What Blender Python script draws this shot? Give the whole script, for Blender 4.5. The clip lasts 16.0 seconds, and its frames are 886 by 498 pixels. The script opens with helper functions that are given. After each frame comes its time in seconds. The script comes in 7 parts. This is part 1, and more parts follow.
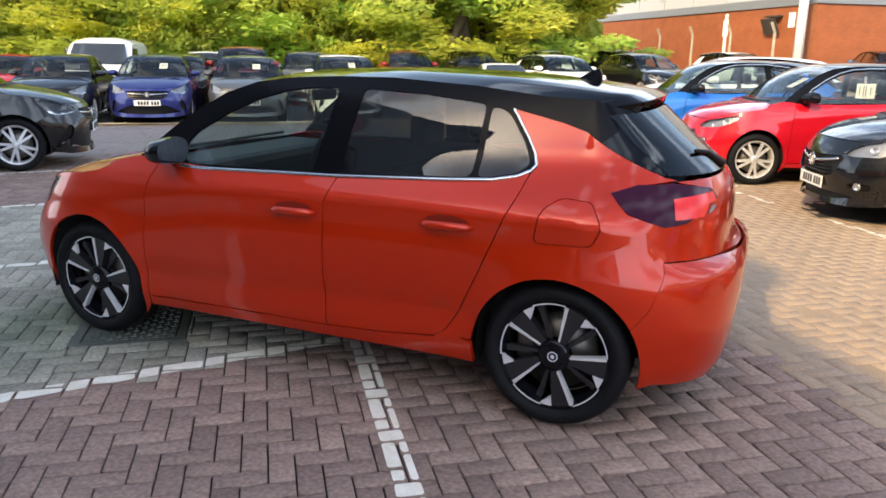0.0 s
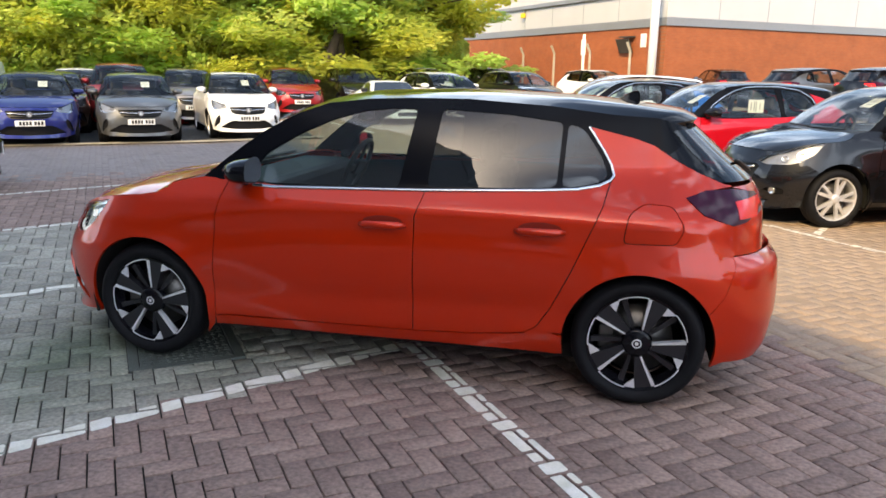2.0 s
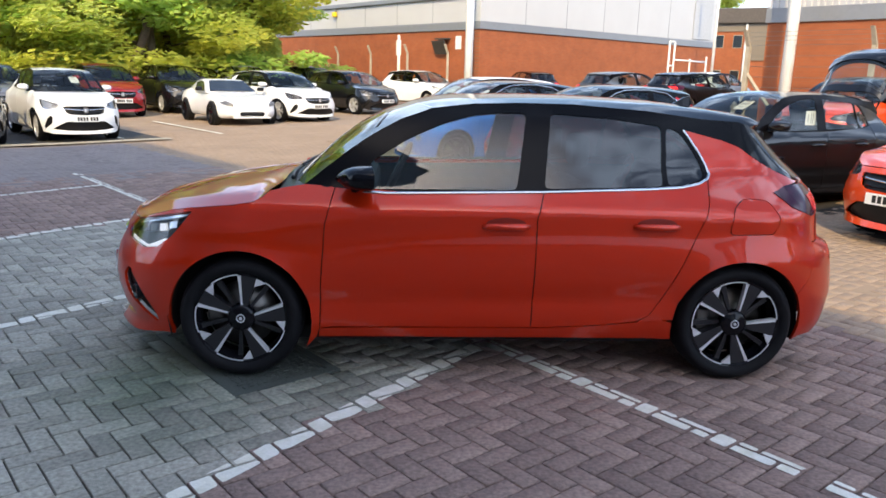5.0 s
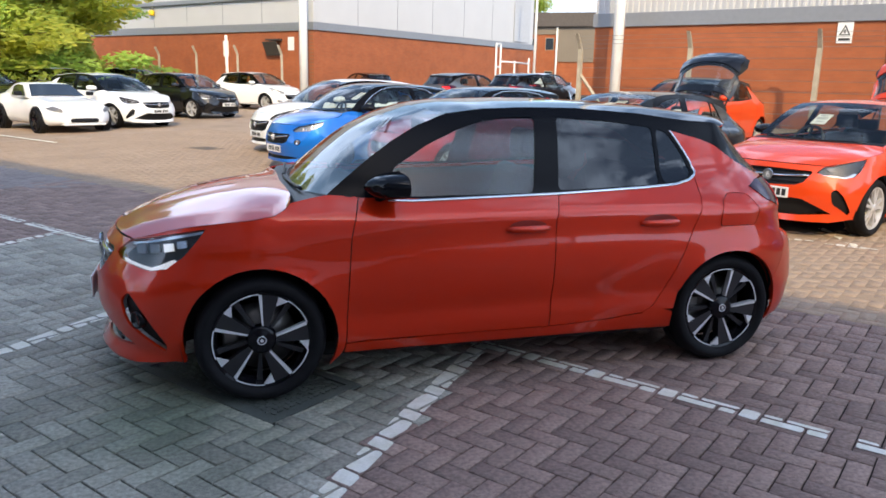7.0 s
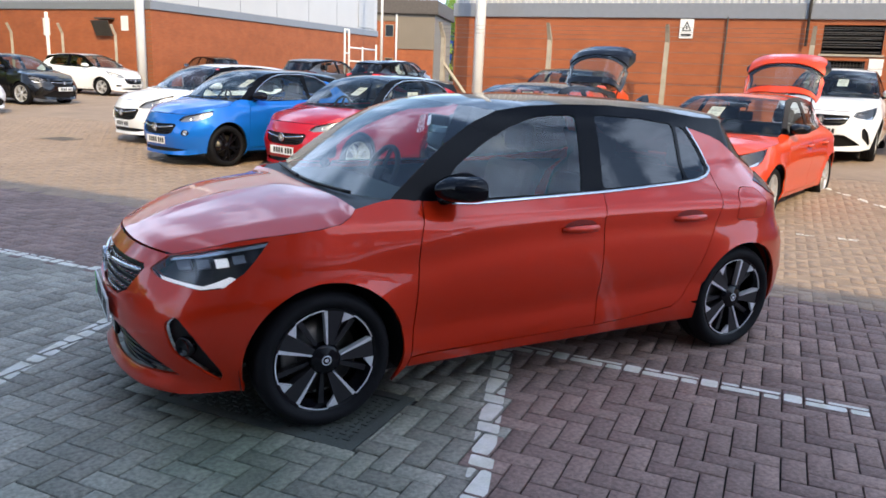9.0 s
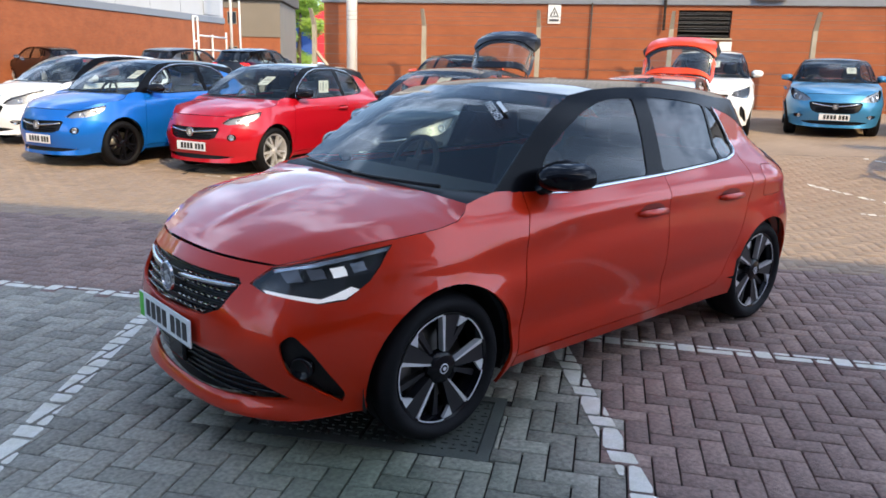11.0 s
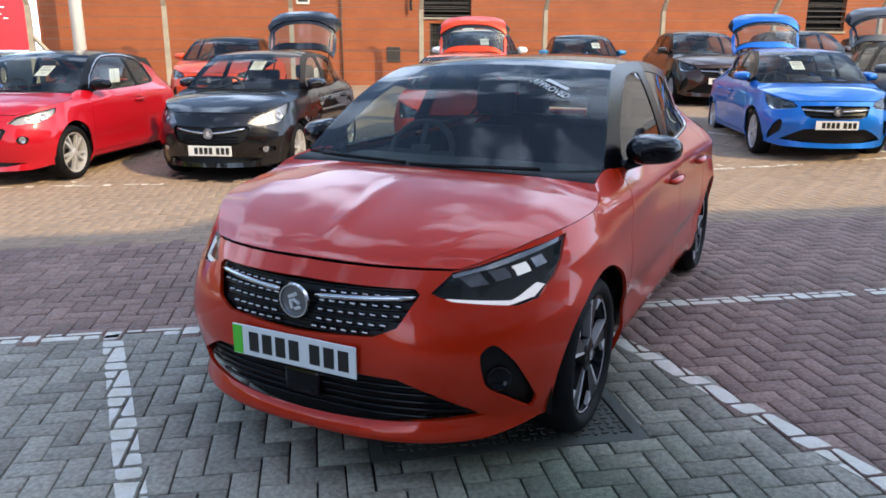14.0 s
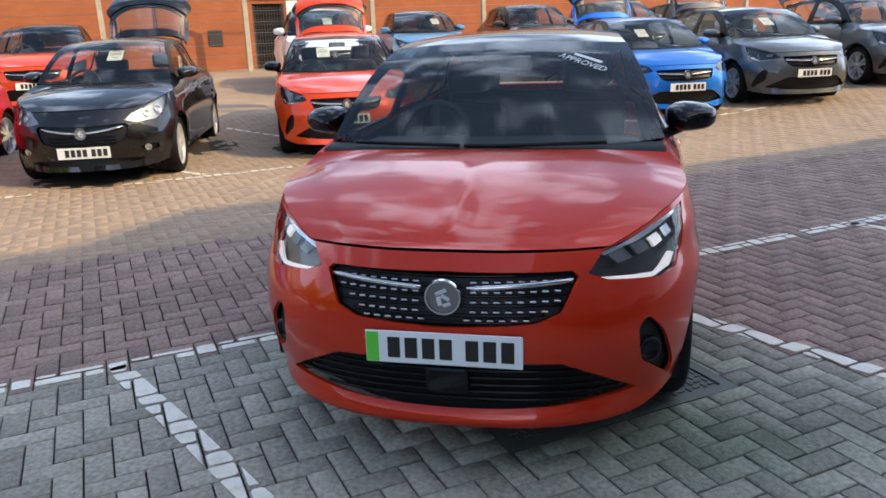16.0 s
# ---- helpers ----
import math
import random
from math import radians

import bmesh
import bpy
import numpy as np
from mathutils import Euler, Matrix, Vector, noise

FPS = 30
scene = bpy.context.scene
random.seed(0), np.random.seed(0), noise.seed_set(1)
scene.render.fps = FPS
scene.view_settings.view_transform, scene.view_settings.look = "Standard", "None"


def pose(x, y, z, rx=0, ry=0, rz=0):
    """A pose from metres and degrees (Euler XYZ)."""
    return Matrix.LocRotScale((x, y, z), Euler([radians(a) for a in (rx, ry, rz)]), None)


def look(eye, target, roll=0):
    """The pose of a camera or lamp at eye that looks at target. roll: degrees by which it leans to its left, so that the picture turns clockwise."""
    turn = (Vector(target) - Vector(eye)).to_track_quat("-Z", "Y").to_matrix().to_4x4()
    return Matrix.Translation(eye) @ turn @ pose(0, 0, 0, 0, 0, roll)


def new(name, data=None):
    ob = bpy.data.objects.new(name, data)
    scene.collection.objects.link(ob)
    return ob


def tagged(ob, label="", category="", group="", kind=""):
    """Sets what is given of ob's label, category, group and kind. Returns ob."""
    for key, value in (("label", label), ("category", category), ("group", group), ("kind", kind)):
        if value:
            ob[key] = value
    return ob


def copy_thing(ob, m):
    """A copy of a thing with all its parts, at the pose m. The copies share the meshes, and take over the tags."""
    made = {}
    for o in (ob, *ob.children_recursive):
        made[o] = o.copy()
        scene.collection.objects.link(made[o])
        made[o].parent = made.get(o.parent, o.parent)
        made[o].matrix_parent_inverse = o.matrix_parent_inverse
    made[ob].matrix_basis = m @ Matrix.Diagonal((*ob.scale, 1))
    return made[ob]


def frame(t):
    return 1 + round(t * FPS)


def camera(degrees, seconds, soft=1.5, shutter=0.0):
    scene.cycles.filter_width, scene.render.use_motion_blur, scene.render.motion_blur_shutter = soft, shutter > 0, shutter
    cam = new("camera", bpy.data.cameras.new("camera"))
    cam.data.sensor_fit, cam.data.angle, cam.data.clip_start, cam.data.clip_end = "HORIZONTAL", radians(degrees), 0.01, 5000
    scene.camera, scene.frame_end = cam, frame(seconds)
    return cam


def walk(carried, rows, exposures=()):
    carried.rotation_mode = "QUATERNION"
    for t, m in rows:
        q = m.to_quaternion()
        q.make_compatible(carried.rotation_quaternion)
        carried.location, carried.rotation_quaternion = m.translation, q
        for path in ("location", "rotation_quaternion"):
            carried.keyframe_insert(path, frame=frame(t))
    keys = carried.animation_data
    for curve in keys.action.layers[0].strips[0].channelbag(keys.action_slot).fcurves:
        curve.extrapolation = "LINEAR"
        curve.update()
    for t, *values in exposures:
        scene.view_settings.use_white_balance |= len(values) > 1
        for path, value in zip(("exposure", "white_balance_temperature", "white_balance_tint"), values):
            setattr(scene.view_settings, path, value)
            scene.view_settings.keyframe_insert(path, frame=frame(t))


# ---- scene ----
import functools

cam = camera(60.9, 16.0, soft=1.65)
PATH = [
    (0, (-2.005, 3.642, 1.505), (-1.231, 1.867, 1.004), 0.8),
    (0.5, (-1.749, 3.724, 1.511), (-1.06, 1.912, 1.017), 0.9),
    (1, (-1.567, 4.018, 1.518), (-0.96, 2.174, 1.036), 0.9),
    (1.5, (-1.369, 4.173, 1.52), (-0.851, 2.298, 1.054), 0.9),
    (2, (-1.11, 4.251, 1.524), (-0.683, 2.351, 1.068), 0.9),
    (2.5, (-0.849, 4.446, 1.535), (-0.502, 2.53, 1.079), 0.9),
    (3, (-0.63, 4.471, 1.512), (-0.364, 2.543, 1.053), 1.0),
    (3.5, (-0.36, 4.415, 1.517), (-0.186, 2.476, 1.057), 1.1),
    (4, (-0.1, 4.475, 1.515), (-0.016, 2.53, 1.06), 1.2),
    (6.3, (1.088, 4.391, 1.535), (0.689, 2.478, 1.105), 1.5),
    (6.5, (1.157, 4.342, 1.529), (0.71, 2.441, 1.1), 1.3),
    (7, (1.434, 4.285, 1.519), (0.871, 2.415, 1.086), 1.4),
    (7.5, (1.673, 4.171, 1.525), (0.988, 2.345, 1.083), 1.8),
    (8, (1.865, 3.963, 1.523), (1.074, 2.182, 1.076), 2.2),
    (8.5, (2.137, 3.833, 1.52), (1.256, 2.096, 1.069), 2.4),
    (9, (2.353, 3.7, 1.531), (1.392, 2.006, 1.077), 2.3),
    (9.5, (2.555, 3.457, 1.525), (1.512, 1.813, 1.067), 2.0),
    (9.7, (2.621, 3.395, 1.512), (1.552, 1.769, 1.051), 1.9),
    (11.8, (3.428, 2.576, 1.468), (2.005, 1.256, 0.988), 1.1),
    (12, (3.481, 2.488, 1.459), (2.025, 1.205, 0.976), 1.0),
    (12.5, (3.577, 2.23, 1.451), (2.05, 1.034, 0.961), 0.8),
    (13, (3.759, 2.019, 1.446), (2.166, 0.917, 0.947), 0.6),
    (13.5, (3.905, 1.8, 1.448), (2.242, 0.808, 0.945), 0.3),
    (14, (3.97, 1.552, 1.45), (2.249, 0.669, 0.943), 0.1),
    (14.5, (4.138, 1.288, 1.458), (2.365, 0.519, 0.945), -0.2),
    (15, (4.183, 1.051, 1.449), (2.366, 0.399, 0.926), -0.8),
    (15.5, (4.175, 0.782, 1.446), (2.324, 0.253, 0.902), -1.5),
    (16, (4.265, 0.501, 1.468), (2.393, 0.084, 0.902), -2.0),
]
walk(cam, [(t, look(eye, target, roll)) for t, eye, target, roll in PATH], exposures=[(0.0, 1.45, 7400, 10), (2.0, 1.39, 7400, 10), (3.5, 1.32, 6950, 10), (7.0, 1.05, 6450, 10), (9.5, 1.09, 6300, 10), (12.0, 1.15, 6450, 10), (14.0, 1.20, 6500, 10), (16.0, 1.17, 6850, 10)])

# ---- light ----
SUN_AZ, SUN_EL = 80.0, 36.0      # degrees: direction to the sun, from +x towards +y
world = bpy.data.worlds.new("world")
scene.world = world
world.use_nodes = True
wn = world.node_tree
sky = wn.nodes.new("ShaderNodeTexSky")
sky.sky_type, sky.sun_disc = "NISHITA", False
sky.sun_elevation, sky.sun_rotation = radians(SUN_EL), radians(90 - SUN_AZ)
sky.air_density, sky.dust_density, sky.ozone_density = 1.0, 1.5, 1.0
# broken cloud over the blue
wt, wz, wr, wm = (wn.nodes.new("ShaderNode" + k) for k in ("TexCoord", "TexNoise", "ValToRGB", "Mix"))
wz.inputs["Scale"].default_value, wz.inputs["Detail"].default_value, wz.inputs["Roughness"].default_value = 3.6, 8.0, 0.58
wr.color_ramp.elements[0].position, wr.color_ramp.elements[1].position = 0.47, 0.60
wm.data_type = "RGBA"
wm.inputs["B"].default_value = (6.7, 8.3, 11.0, 1)
wn.links.new(wt.outputs["Generated"], wz.inputs["Vector"])
wx, wa = wn.nodes.new("ShaderNodeSeparateXYZ"), wn.nodes.new("ShaderNodeMath")
wa.operation, wa.inputs[1].default_value = "MULTIPLY_ADD", -0.17
wadd = wn.nodes.new("ShaderNodeMath")
wadd.operation, wadd.inputs[1].default_value = "ADD", 0.074
wn.links.new(wt.outputs["Generated"], wx.inputs[0])
wn.links.new(wx.outputs["Z"], wa.inputs[0])
wn.links.new(wz.outputs["Fac"], wa.inputs[2])
wn.links.new(wa.outputs[0], wadd.inputs[0])
wdot, wsum = wn.nodes.new("ShaderNodeVectorMath"), wn.nodes.new("ShaderNodeMath")
wdot.operation, wdot.inputs[1].default_value = "DOT_PRODUCT", (-0.066, 0.012, 0.0)
wsum.operation = "ADD"
wn.links.new(wt.outputs["Generated"], wdot.inputs[0])
wn.links.new(wdot.outputs["Value"], wsum.inputs[0])
wn.links.new(wadd.outputs[0], wsum.inputs[1])
wn.links.new(wsum.outputs[0], wr.inputs["Fac"])
wn.links.new(wr.outputs["Color"], wm.inputs["Factor"])
wn.links.new(sky.outputs[0], wm.inputs["A"])
wn.links.new(wm.outputs["Result"], wn.nodes["Background"].inputs[0])
wn.nodes["Background"].inputs[1].default_value = 0.15
sun = new("sun", bpy.data.lights.new("sun", "SUN"))
sun.data.energy, sun.data.angle, sun.data.color = 2.12, radians(0.6), (1.0, 0.78, 0.43)
_az, _el = radians(SUN_AZ), radians(SUN_EL)
TO_SUN = Vector((math.cos(_az) * math.cos(_el), math.sin(_az) * math.cos(_el), math.sin(_el)))
sun.matrix_world = look(TO_SUN * 60, (0, 0, 0))
scene.view_settings.exposure = 1.22

# ---- materials ----
MATS = {}


def mat(name, color, rough=0.5, metal=0.0, coat=0.0, vary=0.0, vscale=8.0, bump=0.0, bscale=60.0, spec=0.5, rand=0.0, island=0.0,
        emit=None, trans=0.0, second=None, grain=0.0, gscale=120.0, ior=1.45, flake=0.0):
    """A procedural material: base colour varied at two scales, with fine relief."""
    if name in MATS:
        return MATS[name]
    m = bpy.data.materials.new(name)
    m.use_nodes = True
    nt = m.node_tree
    p = nt.nodes["Principled BSDF"]
    p.inputs["Base Color"].default_value = (*color, 1)
    p.inputs["Roughness"].default_value = rough
    p.inputs["Metallic"].default_value = metal
    p.inputs["Coat Weight"].default_value = coat
    p.inputs["Coat Roughness"].default_value = 0.03
    p.inputs["Specular IOR Level"].default_value = spec
    p.inputs["Transmission Weight"].default_value = trans
    p.inputs["IOR"].default_value = ior
    if emit:
        p.inputs["Emission Color"].default_value = (*emit[0], 1)
        p.inputs["Emission Strength"].default_value = emit[1]
    geo = nt.nodes.new("ShaderNodeNewGeometry")
    value = None

    def times(a, b):
        n = nt.nodes.new("ShaderNodeMath")
        n.operation = "MULTIPLY"
        nt.links.new(a, n.inputs[0])
        nt.links.new(b, n.inputs[1])
        return n.outputs[0]

    def spread(sock, lo, hi):
        n = nt.nodes.new("ShaderNodeMapRange")
        n.inputs["To Min"].default_value, n.inputs["To Max"].default_value = lo, hi
        nt.links.new(sock, n.inputs["Value"])
        return n.outputs["Result"]

    def cloud(scale, detail=4.0):
        n = nt.nodes.new("ShaderNodeTexNoise")
        n.inputs["Scale"].default_value, n.inputs["Detail"].default_value = scale, detail
        nt.links.new(geo.outputs["Position"], n.inputs["Vector"])
        return n.outputs["Fac"]
    fields = []
    if vary:
        fields.append(spread(cloud(vscale), 1 - 1.6 * vary, 1 + 1.6 * vary))
    if grain:
        fields.append(spread(cloud(gscale, 2.0), 1 - 1.6 * grain, 1 + 1.6 * grain))
    if rand:
        oi = nt.nodes.new("ShaderNodeObjectInfo")
        fields.append(spread(oi.outputs["Random"], 1 - rand, 1 + rand))
    if island:
        fields.append(spread(geo.outputs["Random Per Island"], 1 - island, 1 + island))
    for f in fields:
        value = f if value is None else times(value, f)
    base = None
    if second:
        mx = nt.nodes.new("ShaderNodeMix")
        mx.data_type = "RGBA"
        mx.inputs["A"].default_value, mx.inputs["B"].default_value = (*color, 1), (*second[0], 1)
        src = {"island": geo.outputs["Random Per Island"]}.get(second[1])
        if second[1] == "object":
            src = nt.nodes.new("ShaderNodeObjectInfo").outputs["Random"]
        if src is None:
            src = spread(cloud(second[1], 5.0), -0.7, 1.7)
        nt.links.new(src, mx.inputs["Factor"])
        base = mx.outputs["Result"]
    if value is not None:
        vm = nt.nodes.new("ShaderNodeVectorMath")
        vm.operation = "SCALE"
        if base is not None:
            nt.links.new(base, vm.inputs[0])
        else:
            vm.inputs[0].default_value = color
        nt.links.new(value, vm.inputs["Scale"])
        base = vm.outputs[0]
    if base is not None:
        nt.links.new(base, p.inputs["Base Color"])
    if bump:
        b = nt.nodes.new("ShaderNodeBump")
        b.inputs["Strength"].default_value, b.inputs["Distance"].default_value = min(1.0, bump), 0.01
        nt.links.new(cloud(bscale, 5.0), b.inputs["Height"])
        nt.links.new(b.outputs[0], p.inputs["Normal"])
    MATS[name] = m
    return m


def paint(name, color, metal=0.35):
    return mat("paint_" + name, color, rough=0.42, metal=metal, coat=1.0, spec=0.15, grain=0.03, gscale=400, vary=0.02, vscale=2.0)


BLACK_GLOSS = mat("black_gloss", (0.005, 0.005, 0.007), rough=0.07, spec=0.27, vary=0.05)
PILLAR_BLACK = mat("pillar_black", (0.003, 0.003, 0.0045), rough=0.22, spec=0.12, vary=0.05)
BLACK_TRIM = mat("black_trim", (0.008, 0.008, 0.009), rough=0.45, spec=0.3, bump=0.05, bscale=300, vary=0.1)
DARK = mat("dark_gap", (0.004, 0.004, 0.004), rough=0.9)
RUBBER = mat("rubber", (0.006, 0.006, 0.0075), rough=0.68, spec=0.2, vary=0.2, vscale=20, bump=0.15, bscale=150)
CHROME = mat("chrome", (0.58, 0.58, 0.59), rough=0.16, metal=1.0)
SILVER = mat("machined_alloy", (0.66, 0.66, 0.68), rough=0.3, metal=0.35, grain=0.06, gscale=300)
ALLOY = mat("silver_alloy", (0.58, 0.58, 0.60), rough=0.34, metal=0.45, vary=0.05)
SPOKE_DARK = mat("spoke_dark", (0.012, 0.012, 0.015), rough=0.35, coat=0.15, vary=0.05)
DISC = mat("brake_steel", (0.16, 0.15, 0.14), rough=0.4, metal=0.9, vary=0.2, vscale=30)
BADGE_GREY = mat("badge_satin", (0.22, 0.22, 0.23), rough=0.35, metal=0.8)
ORANGE = paint("orange", (0.53, 0.021, 0.0012), 0.38)
ORANGE.node_tree.nodes["Principled BSDF"].inputs["Coat Weight"].default_value = 0.9
PLATE_W = mat("plate_white", (0.75, 0.76, 0.76), rough=0.35, vary=0.03)
PLATE_G = mat("plate_green", (0.10, 0.55, 0.05), rough=0.35)
PLATE_K = mat("plate_black", (0.015, 0.015, 0.015), rough=0.4)
LAMP_CLEAR = mat("lamp_clear", (0.9, 0.9, 0.92), rough=0.02, trans=1.0)
LAMP_IN = mat("lamp_reflector", (0.55, 0.56, 0.58), rough=0.18, metal=0.9)
LAMP_LIT = mat("lamp_lit", (0.9, 0.9, 0.9), rough=0.3, emit=((1.0, 0.98, 0.92), 0.18))
LAMP_SATIN = mat("lamp_satin", (0.26, 0.27, 0.29), rough=0.38, metal=0.6, vary=0.2, vscale=40)
LAMP_GREY = mat("lamp_module", (0.13, 0.13, 0.14), rough=0.4, metal=0.3)
LAMP_RED = mat("lamp_red", (0.80, 0.02, 0.02), rough=0.15, vary=0.1, vscale=60)
LAMP_SMOKE = mat("lamp_smoked", (0.040, 0.006, 0.020), rough=0.10, spec=0.18)
SEAT = mat("seat_fabric", (0.03, 0.03, 0.032), rough=0.8, bump=0.2, bscale=200, vary=0.2)
DASH = mat("dashboard_plastic", (0.018, 0.018, 0.02), rough=0.6, bump=0.1, bscale=200)
PAPER = mat("paper_white", (0.78, 0.78, 0.76), rough=0.6, vary=0.04)


def pane(name, tint, alpha_through):
    """Tinted window glass: a mix of see-through and mirror by Fresnel."""
    m = bpy.data.materials.new(name)
    m.use_nodes = True
    nt = m.node_tree
    nt.nodes.remove(nt.nodes["Principled BSDF"])
    tr, gl = nt.nodes.new("ShaderNodeBsdfTransparent"), nt.nodes.new("ShaderNodeBsdfGlossy")
    fr, mx = nt.nodes.new("ShaderNodeLayerWeight"), nt.nodes.new("ShaderNodeMixShader")
    pw, ad = nt.nodes.new("ShaderNodeMath"), nt.nodes.new("ShaderNodeMath")
    fr.inputs["Blend"].default_value = 0.5
    pw.operation, ad.operation = "POWER", "MULTIPLY_ADD"
    pw.inputs[1].default_value = 4.5
    ad.inputs[1].default_value, ad.inputs[2].default_value = 0.85, 0.07
    tr.inputs["Color"].default_value = (*[c * alpha_through for c in tint], 1)
    gl.inputs["Roughness"].default_value = 0.0
    nt.links.new(fr.outputs["Facing"], pw.inputs[0])
    nt.links.new(pw.outputs[0], ad.inputs[0])
    nt.links.new(ad.outputs[0], mx.inputs[0])
    nt.links.new(tr.outputs[0], mx.inputs[1])
    nt.links.new(gl.outputs[0], mx.inputs[2])
    nt.links.new(mx.outputs[0], nt.nodes["Material Output"].inputs[0])
    MATS[name] = m
    return m


GLASS = pane("window_glass", (0.92, 1.0, 0.96), 0.78)
GLASS_TINT = pane("door_glass", (0.86, 1.0, 0.98), 0.70)
GLASS_DARK = pane("privacy_glass", (0.9, 0.95, 1.0), 0.10)


# ---- mesh helpers ----
def mesh_from(name, verts, faces, material=None, smooth=True):
    me = bpy.data.meshes.new(name)
    me.from_pydata([tuple(map(float, v)) for v in verts], [], [tuple(map(int, f)) for f in faces])
    if material:
        me.materials.append(material)
    if smooth:
        me.polygons.foreach_set("use_smooth", [True] * len(me.polygons))
    me.update()
    return me


def sheet(name, verts, faces, material, parent=None, label="", smooth=True, sharp=None):
    """Links a mesh as one object under a thing or under a part."""
    ob = new(name, mesh_from(name, verts, faces, material, smooth))
    if sharp is not None:
        ob.data.set_sharp_from_angle(angle=radians(sharp))
    if parent:
        ob.parent = parent
    if label:
        ob["label"] = label
    return ob


def part(name, bm, material, parent=None, label="", smooth=False, sharp=35):
    """Links a bmesh as ONE mesh object under a thing or under a part."""
    me = bpy.data.meshes.new(name)
    bm.to_mesh(me)
    bm.free()
    me.materials.append(material)
    if smooth:
        me.polygons.foreach_set("use_smooth", [True] * len(me.polygons))
        me.set_sharp_from_angle(angle=radians(sharp))
    ob = new(name, me)
    if parent:
        ob.parent = parent
    if label:
        ob["label"] = label
    return ob


def box(bm, x0, x1, y0, y1, z0, z1, bevel=0.0, m=None):
    r = bmesh.ops.create_cube(bm, size=1.0)
    vs = r["verts"]
    for v in vs:
        v.co = Vector((x0 + (v.co.x + 0.5) * (x1 - x0), y0 + (v.co.y + 0.5) * (y1 - y0), z0 + (v.co.z + 0.5) * (z1 - z0)))
    if bevel:
        es = list({e for v in vs for e in v.link_edges})
        out = bmesh.ops.bevel(bm, geom=es, offset=bevel, segments=2, affect="EDGES", profile=0.5)
        vs = list({v for f in out["faces"] for v in f.verts} | {v for v in vs if v.is_valid})
    if m is not None:
        bmesh.ops.transform(bm, matrix=m, verts=[v for v in vs if v.is_valid])
    return bm


def boxed(x0, x1, y0, y1, z0, z1, bevel=0.0, m=None):
    return box(bmesh.new(), x0, x1, y0, y1, z0, z1, bevel, m)


def lathe(profile, segments=32, axis="y"):
    """Verts and faces of a profile of (radius, along) turned about an axis."""
    verts, faces, n = [], [], len(profile)
    for k in range(segments):
        a = 2 * math.pi * k / segments
        for r, h in profile:
            verts.append((r * math.cos(a), h, r * math.sin(a)) if axis == "y" else (r * math.cos(a), r * math.sin(a), h))
    for k in range(segments):
        j = (k + 1) % segments
        for i in range(n - 1):
            f = (k * n + i, k * n + i + 1, j * n + i + 1, j * n + i)
            faces.append(f if axis == "y" else f[::-1])
    return verts, faces


def tube(points, radius, sides=8, caps=True):
    """Verts and faces of a round bar along points; radius may be a list."""
    pts = [Vector(p) for p in points]
    rad = radius if isinstance(radius, (list, tuple)) else [radius] * len(pts)
    verts, faces = [], []
    for i, p in enumerate(pts):
        d = (pts[min(i + 1, len(pts) - 1)] - pts[max(i - 1, 0)]).normalized()
        up = Vector((0, 0, 1)) if abs(d.z) < 0.9 else Vector((1, 0, 0))
        a = d.cross(up).normalized()
        b = d.cross(a)
        for k in range(sides):
            t = 2 * math.pi * k / sides
            verts.append(p + a * (rad[i] * math.cos(t)) + b * (rad[i] * math.sin(t)))
    for i in range(len(pts) - 1):
        for k in range(sides):
            j = (k + 1) % sides
            faces.append((i * sides + k, i * sides + j, (i + 1) * sides + j, (i + 1) * sides + k))
    if caps:
        faces.append(tuple(range(sides))[::-1])
        faces.append(tuple(range((len(pts) - 1) * sides, len(pts) * sides)))
    return verts, faces


def joined(*pieces):
    verts, faces = [], []
    for v, f in pieces:
        o = len(verts)
        verts += [tuple(p) for p in v]
        faces += [tuple(i + o for i in q) for q in f]
    return verts, faces


def pchip(points):
    """A smooth function through (x, y) points that does not overshoot."""
    xs = np.array([p[0] for p in points], float)
    ys = np.array([p[1] for p in points], float)
    if xs[0] > xs[-1]:
        xs, ys = xs[::-1], ys[::-1]
    h = np.diff(xs)
    d = np.diff(ys) / h
    m = np.zeros(len(xs))
    m[0], m[-1] = d[0], d[-1]
    for i in range(1, len(xs) - 1):
        if d[i - 1] * d[i] > 0:
            w1, w2 = 2 * h[i] + h[i - 1], h[i] + 2 * h[i - 1]
            m[i] = (w1 + w2) / (w1 / d[i - 1] + w2 / d[i])

    def f(x):
        x = np.clip(np.asarray(x, float), xs[0], xs[-1])
        i = np.clip(np.searchsorted(xs, x) - 1, 0, len(h) - 1)
        t = (x - xs[i]) / h[i]
        return ((1 + 2 * t) * (1 - t) ** 2 * ys[i] + t * (1 - t) ** 2 * h[i] * m[i]
                + t * t * (3 - 2 * t) * ys[i + 1] + t * t * (t - 1) * h[i] * m[i + 1])
    return f


def dense(poly, step, closed=True):
    """A polyline with points no further apart than step."""
    out = []
    n = len(poly)
    for i in range(n if closed else n - 1):
        a, b = np.array(poly[i], float), np.array(poly[(i + 1) % n], float)
        k = max(1, int(np.ceil(np.linalg.norm(b - a) / step)))
        out += [tuple(a + (b - a) * j / k) for j in range(k)]
    if not closed:
        out.append(tuple(map(float, poly[-1])))
    return out


